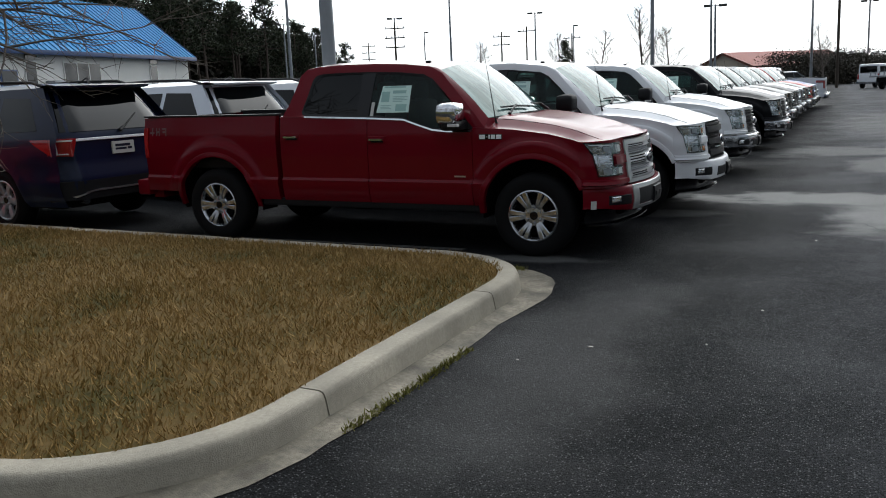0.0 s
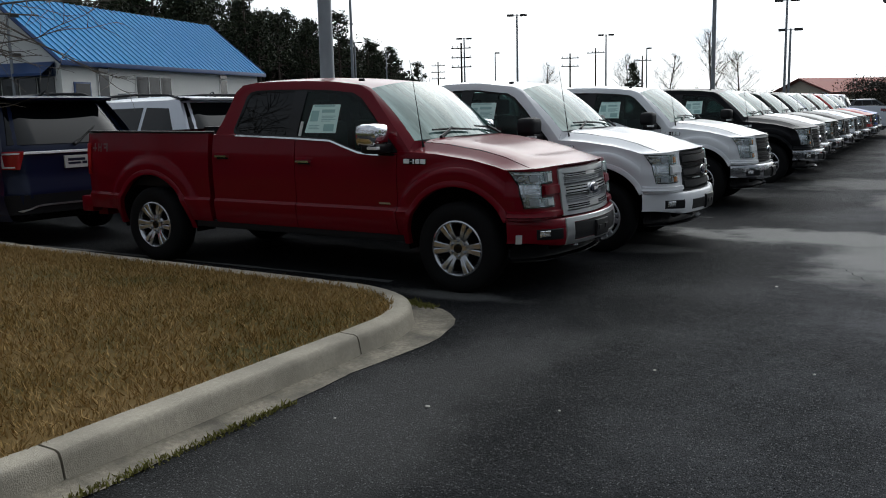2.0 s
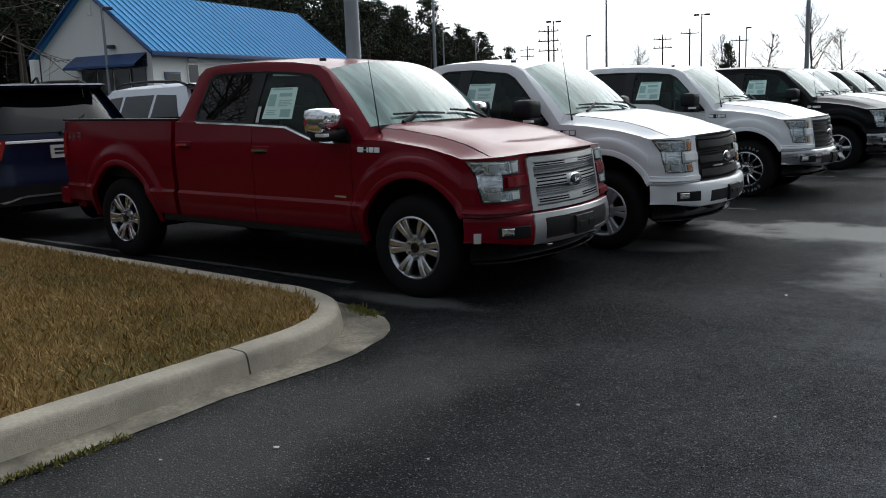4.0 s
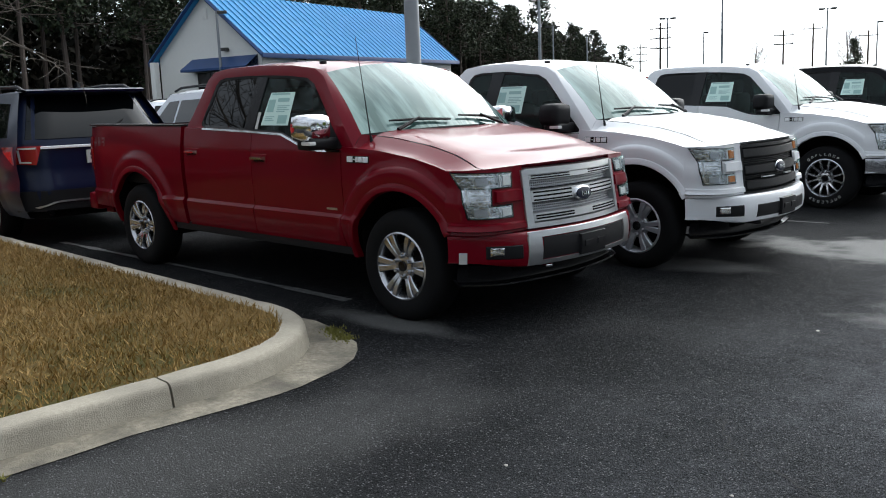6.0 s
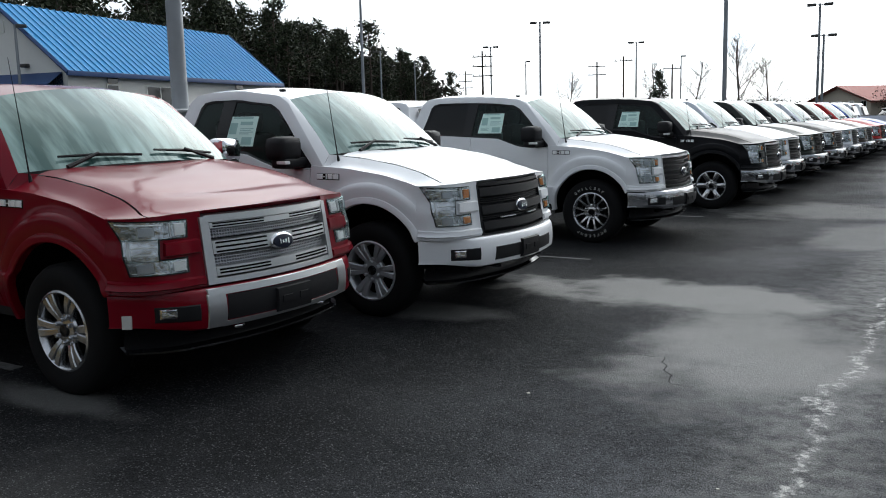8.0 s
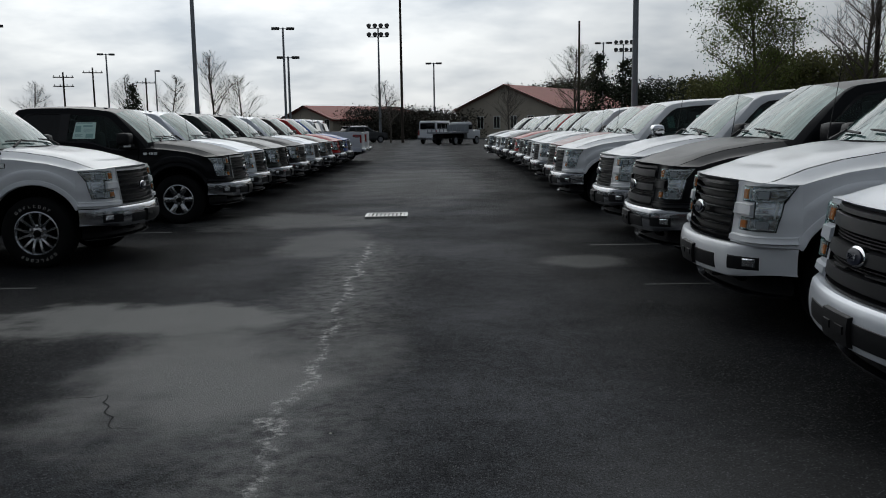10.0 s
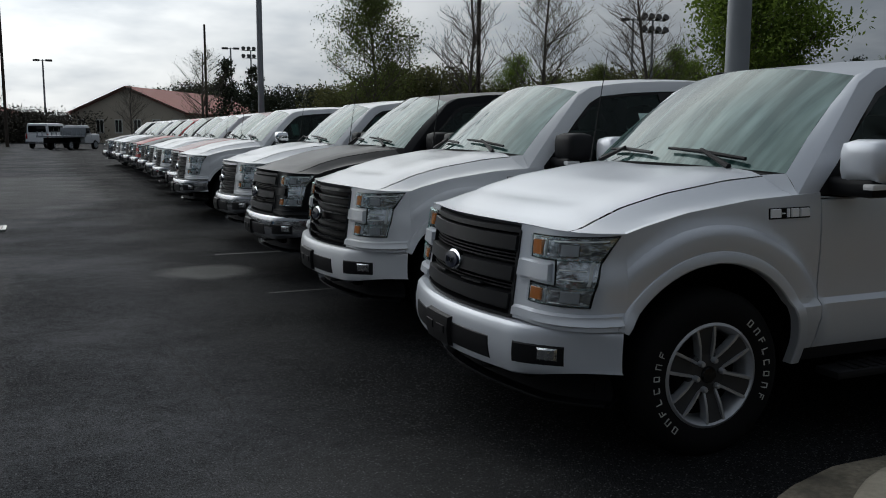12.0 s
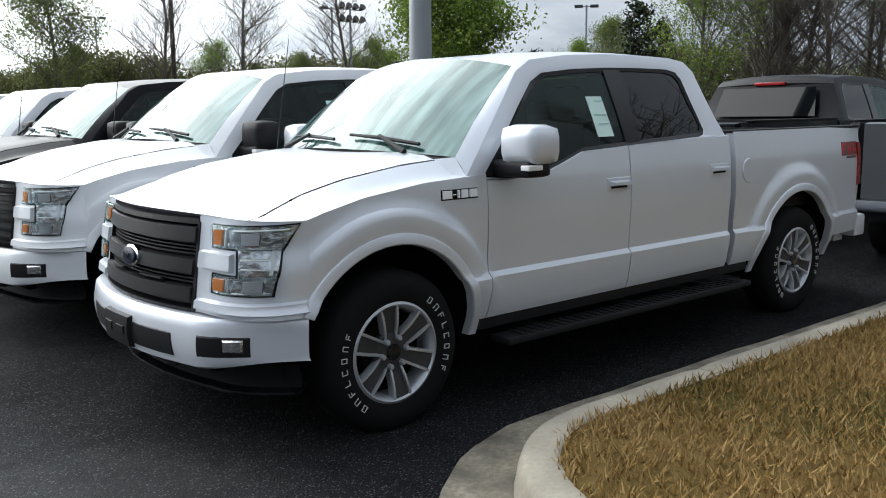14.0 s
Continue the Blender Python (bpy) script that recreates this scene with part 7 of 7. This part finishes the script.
def leaf_material(name, a, b, thin=0.0):
    m = bpy.data.materials.new(name)
    m.use_nodes = True
    nt, ns, ln = node_chain(m)
    p = ns["Principled BSDF"]
    p.inputs["Roughness"].default_value, p.inputs["Specular IOR Level"].default_value = 0.7, 0.25
    geo, r = ns.new("ShaderNodeNewGeometry"), ns.new("ShaderNodeValToRGB")
    r.color_ramp.elements[0].color, r.color_ramp.elements[1].color = (*a, 1), (*b, 1)
    ln.new(geo.outputs["Random Per Island"], r.inputs[0])
    ln.new(r.outputs[0], p.inputs["Base Color"])
    if thin:
        tl, mx = ns.new("ShaderNodeBsdfTranslucent"), ns.new("ShaderNodeMixShader")
        ln.new(r.outputs[0], tl.inputs[0])
        mx.inputs[0].default_value = thin
        ln.new(p.outputs[0], mx.inputs[1])
        ln.new(tl.outputs[0], mx.inputs[2])
        ln.new(mx.outputs[0], ns["Material Output"].inputs[0])
    return m


NEEDLES = leaf_material("pine needles", (0.013, 0.020, 0.011), (0.050, 0.062, 0.030))
# Dark brown leaves; behind the pines their darkness stands for deep shade.
WOODDARK = leaf_material("dark wood leaves", (0.014, 0.013, 0.009), (0.055, 0.048, 0.034))
SPRING = leaf_material("spring leaves", (0.085, 0.14, 0.018), (0.24, 0.33, 0.06), 0.45)
BUDS = leaf_material("opening buds", (0.085, 0.115, 0.03), (0.21, 0.25, 0.08), 0.4)
SCRUB = leaf_material("olive undergrowth", (0.070, 0.080, 0.028), (0.17, 0.17, 0.065), 0.3)


def branching(seed, height, spread, levels, upright, sides=5):
    """Limbs of a leafless tree, and the ends of its twigs."""
    rnd = random.Random(seed)
    g, tips = Geo(), []

    def limb(p, d, length, r, level):
        n = 4 if level < 2 else 2
        pts, rad = [p.copy()], [r]
        q, dd = p.copy(), d.copy()
        for k in range(n):
            dd = (dd + Vector((rnd.uniform(-1, 1), rnd.uniform(-1, 1), rnd.uniform(-0.5, 0.9) * upright)) * 0.16).normalized()
            q = q + dd * length / n
            pts.append(q.copy())
            rad.append(r * (1 - 0.62 * (k + 1) / n))
        g.tube(pts, rad, max(3, sides - level), cap=False)
        if level >= levels:
            tips.append((q, dd))
            return
        count = (rnd.randint(6, 8) if level == 1 else 4) if level else rnd.randint(34, 40)
        for k in range(count):
            t = lerp(0.22 if level else 0.16, 1.0, (k + rnd.random() * 0.6) / count)
            i = min(n - 1, int(t * n))
            b = pts[i].lerp(pts[i + 1], t * n - i)
            a = rnd.uniform(0, 2 * math.pi)
            side = Vector((math.cos(a), math.sin(a), rnd.uniform(0.15, 0.75) * upright)).normalized()
            nd = (dd * (0.55 if level else 0.35) + side * spread).normalized()
            reach = rnd.uniform(0.38, 0.58) if level else rnd.uniform(0.85, 1.15) * 0.52 * (1.04 - t) ** 0.75 * min(1.0, 0.55 + 2.2 * (t - 0.16))
            limb(b, nd, length * max(0.08, reach), max(0.010, rad[i] * rnd.uniform(0.30, 0.42)), level + 1)
        tips.append((q, dd))
    limb(Vector((0, 0, 0)), Vector((0, 0, 1)), height * 0.86, height * 0.013, 0)
    return g, tips


def leaves(points, seed, size, per, radius):
    rnd = np.random.RandomState(seed)
    c = np.repeat(np.array([tuple(p) for p in points], float), per, axis=0)
    c += rnd.normal(0, radius, c.shape)
    u, w = rnd.normal(0, 1, c.shape), rnd.normal(0, 1, c.shape)
    u /= np.linalg.norm(u, axis=1, keepdims=True)
    w -= u * (u * w).sum(1, keepdims=True)
    w /= np.linalg.norm(w, axis=1, keepdims=True)
    size = size * rnd.uniform(0.6, 1.3, (len(c), 1))
    vs = np.stack([c - u * size, c + w * size * 0.5, c + u * size, c - w * size * 0.5], 1).reshape(-1, 3)
    me = bpy.data.meshes.new("crown")
    me.from_pydata(vs.tolist(), [], np.arange(len(vs)).reshape(-1, 4).tolist())
    return me


def tree_kind(seed, height, spread, levels, upright, leaf=None, size=0.09, per=3, radius=0.25):
    g, tips = branching(seed, height, spread, levels, upright)
    trunk = g.mesh("trunk")
    crown = leaves([t[0] for t in tips], seed, size, per, radius) if leaf else None
    return trunk, crown, leaf


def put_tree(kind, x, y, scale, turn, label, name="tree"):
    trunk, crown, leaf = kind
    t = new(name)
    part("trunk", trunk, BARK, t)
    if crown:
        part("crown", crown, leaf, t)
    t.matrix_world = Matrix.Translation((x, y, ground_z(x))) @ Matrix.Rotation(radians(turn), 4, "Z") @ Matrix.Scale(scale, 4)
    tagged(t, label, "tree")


BARE_A, BARE_B = tree_kind(11, 10, 0.70, 3, 1.0), tree_kind(12, 10, 0.78, 3, 0.85)
BUD_A, BUD_B = tree_kind(13, 10, 0.72, 3, 0.95, BUDS, 0.065, 14, 0.26), tree_kind(14, 10, 0.74, 3, 0.9, BUDS, 0.040, 2, 0.14)
LEAF_A = tree_kind(15, 10, 0.95, 3, 0.8, SPRING, 0.10, 22, 0.34)
LEAF_B = tree_kind(16, 10, 0.66, 3, 1.0, SPRING, 0.070, 9, 0.28)
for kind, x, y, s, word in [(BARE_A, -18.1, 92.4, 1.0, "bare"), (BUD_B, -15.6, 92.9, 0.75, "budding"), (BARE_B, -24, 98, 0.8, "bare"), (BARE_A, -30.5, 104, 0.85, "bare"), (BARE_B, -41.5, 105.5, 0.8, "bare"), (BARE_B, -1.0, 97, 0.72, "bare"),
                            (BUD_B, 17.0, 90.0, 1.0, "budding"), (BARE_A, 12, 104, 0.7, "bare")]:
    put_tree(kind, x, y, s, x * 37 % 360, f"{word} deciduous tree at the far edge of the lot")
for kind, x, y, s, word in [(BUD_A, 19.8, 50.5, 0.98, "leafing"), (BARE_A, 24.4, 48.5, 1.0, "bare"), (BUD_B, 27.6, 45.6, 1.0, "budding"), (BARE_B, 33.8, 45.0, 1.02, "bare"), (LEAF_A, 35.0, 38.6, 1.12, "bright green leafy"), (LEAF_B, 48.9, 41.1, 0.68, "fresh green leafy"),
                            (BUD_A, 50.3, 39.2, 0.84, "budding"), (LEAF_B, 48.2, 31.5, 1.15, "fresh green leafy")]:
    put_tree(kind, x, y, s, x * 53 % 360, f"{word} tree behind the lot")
# bare wood beyond the corner of the lot
rnd = random.Random(27)
for k in range(22):
    t = k / 21
    x, y = lerp(52.0, 58.0, t) + rnd.uniform(-1.5, 7), lerp(31.5, 12.0, t) + rnd.uniform(-1, 1)
    put_tree((BARE_A, BARE_B, BUD_B, BARE_B)[k % 4], x, y, rnd.uniform(1.15, 1.6), k * 97 % 360, "tall bare tree in the wood beyond the lot")
# olive and green tree line behind
for k in range(15):
    t = k / 14
    x, y = lerp(31, 62, t) + rnd.uniform(-1.5, 2), lerp(75, 48, t) + rnd.uniform(-2, 2)
    put_tree((BUD_A, BUD_B, BUD_A, LEAF_B)[k % 4], x, y, rnd.uniform(0.6, 0.85), k * 67 % 360, "budding tree in the tree line behind")
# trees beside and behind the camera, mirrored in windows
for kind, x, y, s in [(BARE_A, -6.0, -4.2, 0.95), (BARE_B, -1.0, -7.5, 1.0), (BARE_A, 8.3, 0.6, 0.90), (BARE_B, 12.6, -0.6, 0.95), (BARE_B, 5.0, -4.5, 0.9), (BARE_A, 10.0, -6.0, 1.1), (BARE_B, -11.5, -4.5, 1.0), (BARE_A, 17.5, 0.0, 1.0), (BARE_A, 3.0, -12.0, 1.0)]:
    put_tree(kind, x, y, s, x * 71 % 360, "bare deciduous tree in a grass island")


def low_limb_tree():
    """A bare tree on the island whose low limb reaches out with drooping twigs."""
    t = new("tree")
    part("trunk", BARE_B[0], BARK, t, m=Matrix.Scale(0.75, 4))
    rnd = random.Random(8)
    g = Geo()

    def twig(p, d, length, r, level):
        pts, rad, q, dd = [p.copy()], [r], p.copy(), d.normalized()
        for k in range(5):
            dd = (dd + Vector((rnd.uniform(-1, 1), rnd.uniform(-1, 1), rnd.uniform(-0.75, 0.75))) * 0.24).normalized()
            q = q + dd * length / 5
            pts.append(q.copy())
            rad.append(r * (1 - 0.14 * (k + 1)))
        g.tube(pts, rad, 5, cap=False)
        if level < 3:
            for k in range(8 if level == 0 else 4):
                i = rnd.randint(1, 4)
                side = Vector((rnd.uniform(-0.4, 1), rnd.uniform(-1, 1), rnd.uniform(-0.55, 0.35))).normalized()
                twig(pts[i].lerp(pts[i + 1], rnd.random()), dd * 0.7 + side, length * rnd.uniform(0.32, 0.5), max(0.0034, r * 0.45), level + 1)
    for base, tip in (((0, 0, 2.55), (3.3, 0.75, 2.45)), ((0, 0, 2.7), (3.1, 0.1, 2.55)), ((0, 0, 2.6), (2.8, 1.4, 2.55)), ((0, 0, 2.8), (3.4, 1.1, 2.65))):
        twig(Vector(base), Vector(tip) - Vector(base), (Vector(tip) - Vector(base)).length, 0.026, 0)
    part("low_limb", g.mesh("low_limb"), BARK, t, "drooping bare limb with fine twigs")
    t.matrix_world = Matrix.Translation((-8.6, 4.75, ground_z(-8.6) + 0.12))
    tagged(t, "bare tree on the grass island with drooping twigs", "tree")


low_limb_tree()


def pine_kind(seed, height, low=0.30):
    rnd = random.Random(seed)
    g, pts = Geo(), []
    g.tube([(0, 0, 0), (rnd.uniform(-0.3, 0.3), rnd.uniform(-0.3, 0.3), height * 0.5), (0, 0, height * 0.97)], [height * 0.014, height * 0.010, 0.03], 7, cap=False)
    z = height * low
    while z < height * 0.98:
        t = (z - height * low) / (height * (1 - low))
        reach = height * 0.22 * (1 - t) ** 0.7 * rnd.uniform(0.45, 1.15) + 0.35
        a = rnd.uniform(0, 2 * math.pi)
        e = Vector((reach * math.cos(a), reach * math.sin(a), z + reach * rnd.uniform(0.0, 0.45)))
        g.tube([(0, 0, z), e * 0.5 + Vector((0, 0, z * 0.5 - 0.1)), e], [0.06, 0.04, 0.015], 4, cap=False)
        for k in range(5):
            f = rnd.uniform(0.45, 1.05)
            pts.append((e.x * f + rnd.uniform(-0.3, 0.3), e.y * f + rnd.uniform(-0.3, 0.3), lerp(z, e.z, f) + rnd.uniform(-0.2, 0.3)))
        z += height * rnd.uniform(0.006, 0.018)
    return g.mesh("trunk"), leaves(pts, seed, 0.24, 9, 0.34)


PINES = [pine_kind(21, 16, 0.50), pine_kind(22, 17, 0.42), pine_kind(23, 14, 0.20)]


def put_pine(k, x, y, s, label="tall dark pine in the wood behind the lot"):
    t = new("pine_tree")
    part("trunk", PINES[k][0], BARKDARK, t)
    part("crown", PINES[k][1], NEEDLES, t)
    t.matrix_world = Matrix.Translation((x, y, 0)) @ Matrix.Rotation(radians(x * 91 % 360), 4, "Z") @ Matrix.Scale(s, 4)
    tagged(t, label, "pine tree", "pine wood")


rnd = random.Random(5)
EDGE = [(-118, -30, 1.75), (-118, 5, 1.75), (-118, 40, 1.8), (-116, 75, 1.8), (-115, 105, 1.7), (-118, 138, 1.6), (-122, 168, 1.45), (-126, 195, 1.2), (-128, 216, 0.9)]
for i in range(len(EDGE) - 1):
    for row in range(3):
        for k in range(5):
            t = (k + rnd.random()) / 5
            x, y, s = (lerp(EDGE[i][j], EDGE[i + 1][j], t) for j in range(3))
            put_pine((0, 1, 0, 1, 2)[rnd.randrange(5)], x - row * 10 + rnd.uniform(-4, 4), y + rnd.uniform(-3, 3), s * rnd.uniform(0.8, 1.12))
for x, y, s in [(-28.5, 99.8, 0.46), (48.9, 36.0, 0.60), (50.2, 35.4, 0.52), (47.3, 43.1, 0.42), (20.5, 96.0, 0.62), (23.5, 97.0, 0.58)]:
    put_pine(2, x, y, s, "single dark pine beyond the lot")


def thicket(name, path, depth, h0, h1, count, seed, mat, size, label):
    """Undergrowth, far woods and dark backing along a line, as small leaf clumps."""
    rnd = np.random.RandomState(seed)
    pts = []
    for k in range(count):
        i = rnd.randint(len(path) - 1)
        t = rnd.rand()
        x, y = lerp(path[i][0], path[i + 1][0], t), lerp(path[i][1], path[i + 1][1], t)
        hh = h0 + (h1 - h0) * (0.5 + 0.5 * noise.noise((x * 0.11, y * 0.11, seed)))
        pts.append((x + rnd.uniform(-depth, depth), y + rnd.uniform(-depth, depth), hh * rnd.rand() ** 0.7))
    tagged(part(name, leaves(pts, seed, size, 8, max(0.38, size * 1.5)), mat), label, "undergrowth", kind="stuff")


# Tall dark row added behind the pines so no sky shows through.
thicket("wood_backing", [(-135, -40), (-138, 40), (-137, 110), (-142, 170), (-140, 222)], 8, 6, 26, 7000, 31, WOODDARK, 0.9, "tall dark leaf backing that stands for the deep shade of the pine wood")
thicket("far_trees", [(-110, 215), (-60, 205), (-20, 190), (-4, 130), (6, 122)], 5, 1.5, 6.0, 14000, 32, WOODDARK, 0.15, "dark distant trees along the horizon")
thicket("far_trees", [(22, 165), (40, 165), (60, 150), (75, 130)], 5, 6, 11, 14000, 33, NEEDLES, 0.19, "dark distant pine wood behind the red roof")
thicket("undergrowth", [(27, 79), (36, 73), (50, 65), (62, 53), (66, 36), (70, 20), (70, 5)], 3, 3.0, 8.0, 26000, 34, SCRUB, 0.15, "olive-brown spring undergrowth behind the trees")
# Unseen woods, added to dim the low sky that the truck sides mirror.
thicket("undergrowth", [(40, -30), (20, -38), (-10, -40), (-40, -35), (-60, -22)], 5, 2, 6, 2200, 35, SCRUB, 0.8, "olive-brown woods added unseen behind the camera to dim the low sky")
thicket("undergrowth", [(66, 8), (62, -10), (50, -25), (38, -32)], 5, 2, 6, 1200, 36, SCRUB, 0.8, "olive-brown woods added unseen behind the camera to dim the low sky")

# ---- small things on the ground ----
STEEL = material("worn steel grate", (0.45, 0.45, 0.44), rough=0.35, metal=0.9, grain=0.3, scale=30)
LINEPAINT = material("faded line paint", (0.13, 0.13, 0.128), rough=0.85, grain=0.9, scale=25, dark=0.2)
CRACK = material("open crack", (0.008, 0.008, 0.008), rough=0.95, grain=0.3, scale=30)
drain = new("drain_grate")
part("grate_frame", Geo().box((-0.42, -0.32, 0.0), (0.42, -0.25, 0.03)).box((-0.42, 0.25, 0.0), (0.42, 0.32, 0.03)).box((-0.42, -0.25, 0.0), (-0.36, 0.25, 0.03)).box((0.36, -0.25, 0.0), (0.42, 0.25, 0.03)).mesh("grate_frame", smooth=False), STEEL, drain)
# Flat black plate stands for the dark of the hole under the bars.
part("pit_shade", Geo().box((-0.36, -0.25, 0.002), (0.36, 0.25, 0.006)).mesh("pit_shade", smooth=False), CRACK, drain)
bar_me = Geo().box((-0.022, -0.25, 0.005), (0.022, 0.25, 0.028)).mesh("bar", smooth=False)
for k in range(9):
    part("bar", bar_me, STEEL, drain, m=Matrix.Translation((-0.32 + k * 0.08, 0, 0)))
drain.matrix_world = Matrix.Translation((2.18, 20.0, 0.004)) @ Matrix.Diagonal((0.84, 1.0, 1.0, 1.0))
tagged(drain, "bright steel drain grate set in the aisle", "drain")


def ribbon(pts, w0, z, seed, jag):
    rnd = random.Random(seed)
    rows, out = [], []
    for i in range(len(pts) - 1):
        for k in range(8):
            t = k / 8
            out.append((lerp(pts[i][0], pts[i + 1][0], t) + rnd.uniform(-jag, jag), lerp(pts[i][1], pts[i + 1][1], t) + rnd.uniform(-jag, jag)))
    out.append(pts[-1])
    for i, p in enumerate(out):
        a, b = out[max(0, i - 1)], out[min(len(out) - 1, i + 1)]
        d = Vector((b[0] - a[0], b[1] - a[1])).normalized()
        w = w0 * rnd.uniform(0.4, 1.3)
        rows.append([(p[0] - d.y * w, p[1] + d.x * w, ground_z(p[0]) + z), (p[0] + d.y * w, p[1] - d.x * w, ground_z(p[0]) + z)])
    return Geo().grid(rows, flip=True).mesh("strip", smooth=False)


for i, pts in enumerate([[(0.55, 9.98), (1.04, 10.08), (1.27, 9.55), (1.42, 9.52)], [(0.9, 8.95), (1.17, 8.75), (1.08, 8.46)], [(0.80, 7.25), (0.95, 6.98), (1.14, 6.83), (1.42, 6.70), (1.75, 6.55)], [(3.80, 11.6), (3.84, 10.9), (3.90, 10.34), (3.92, 9.9)], [(3.78, 16.2), (3.82, 15.4)]]):
    tagged(part("crack", ribbon(pts, 0.0045, 0.004, i, 0.025), CRACK), "thin open crack in the asphalt", "crack", kind="structure")
for y in (13.6, 18.1, 22.0):
    tagged(part("stall_line", ribbon([(-0.9, y), (-3.4, y + 0.02), (-6.2, y)], 0.045, 0.004, int(y), 0.003), LINEPAINT), "faded white stall line on the asphalt", "stall line", kind="structure")
for y in (13.25, 16.0):
    tagged(part("stall_line", ribbon([(4.9, y), (7.5, y - 0.05), (10.6, y - 0.12)], 0.045, 0.004, int(y) + 7, 0.003), LINEPAINT), "faded white stall line on the asphalt", "stall line", kind="structure")
tagged(part("stall_line", ribbon([(-2.6, 7.9), (-4.5, 7.9), (-7.6, 7.85)], 0.04, 0.004, 77, 0.003), LINEPAINT), "faded white stall line on the asphalt", "stall line", kind="structure")

PEBBLE = material("pale litter", (0.45, 0.43, 0.38), rough=0.8, grain=0.3, scale=50)
rnd = random.Random(9)
for x, y, s in [(-0.55, 5.05, 0.016), (0.35, 6.2, 0.010), (0.62, 9.0, 0.011), (1.9, 8.2, 0.008), (-0.9, 4.7, 0.008), (0.1, 5.3, 0.007), (2.4, 9.4, 0.007), (1.2, 6.5, 0.008)]:
    bm = bmesh.new()
    bmesh.ops.create_icosphere(bm, subdivisions=1, radius=s)
    for v in bm.verts:
        v.co = Vector((v.co.x * rnd.uniform(0.8, 1.6), v.co.y * rnd.uniform(0.6, 1.1), v.co.z * 0.5 + s * 0.35))
    tagged(part("pebble", bm_mesh("pebble", bm), PEBBLE, m=Matrix.Translation((x, y, 0.0))), "small pale pebble lying on the asphalt", "pebble", "pebbles on the asphalt")


def moss_strip(name, pts, w, n, seed):
    rnd = np.random.RandomState(seed)
    vs, fs = [], []
    for k in range(n):
        t = rnd.rand() * (len(pts) - 1)
        i = min(len(pts) - 2, int(t))
        x, y = lerp(pts[i][0], pts[i + 1][0], t - i) + rnd.normal(0, w), lerp(pts[i][1], pts[i + 1][1], t - i) + rnd.normal(0, w)
        a, h = rnd.uniform(0, 6.28), rnd.uniform(0.008, 0.03)
        b = len(vs)
        vs += [(x - 0.006 * math.cos(a), y - 0.006 * math.sin(a), 0.006), (x + 0.006 * math.cos(a), y + 0.006 * math.sin(a), 0.006), (x + rnd.normal(0, 0.012), y + rnd.normal(0, 0.012), 0.008 + h)]
        fs.append((b, b + 1, b + 2))
    me = bpy.data.meshes.new(name)
    me.from_pydata(vs, [], fs)
    tagged(part(name, me, MOSS), "thin moss and weeds along the gutter edge", "weeds", kind="stuff")


moss_strip("weeds", [(-1.31, 3.4), (-1.27, 4.2), (-1.25, 4.8)], 0.018, 650, 41)
moss_strip("weeds", [(-1.72, 7.10), (-1.86, 7.16), (-2.02, 7.23)], 0.035, 500, 42)
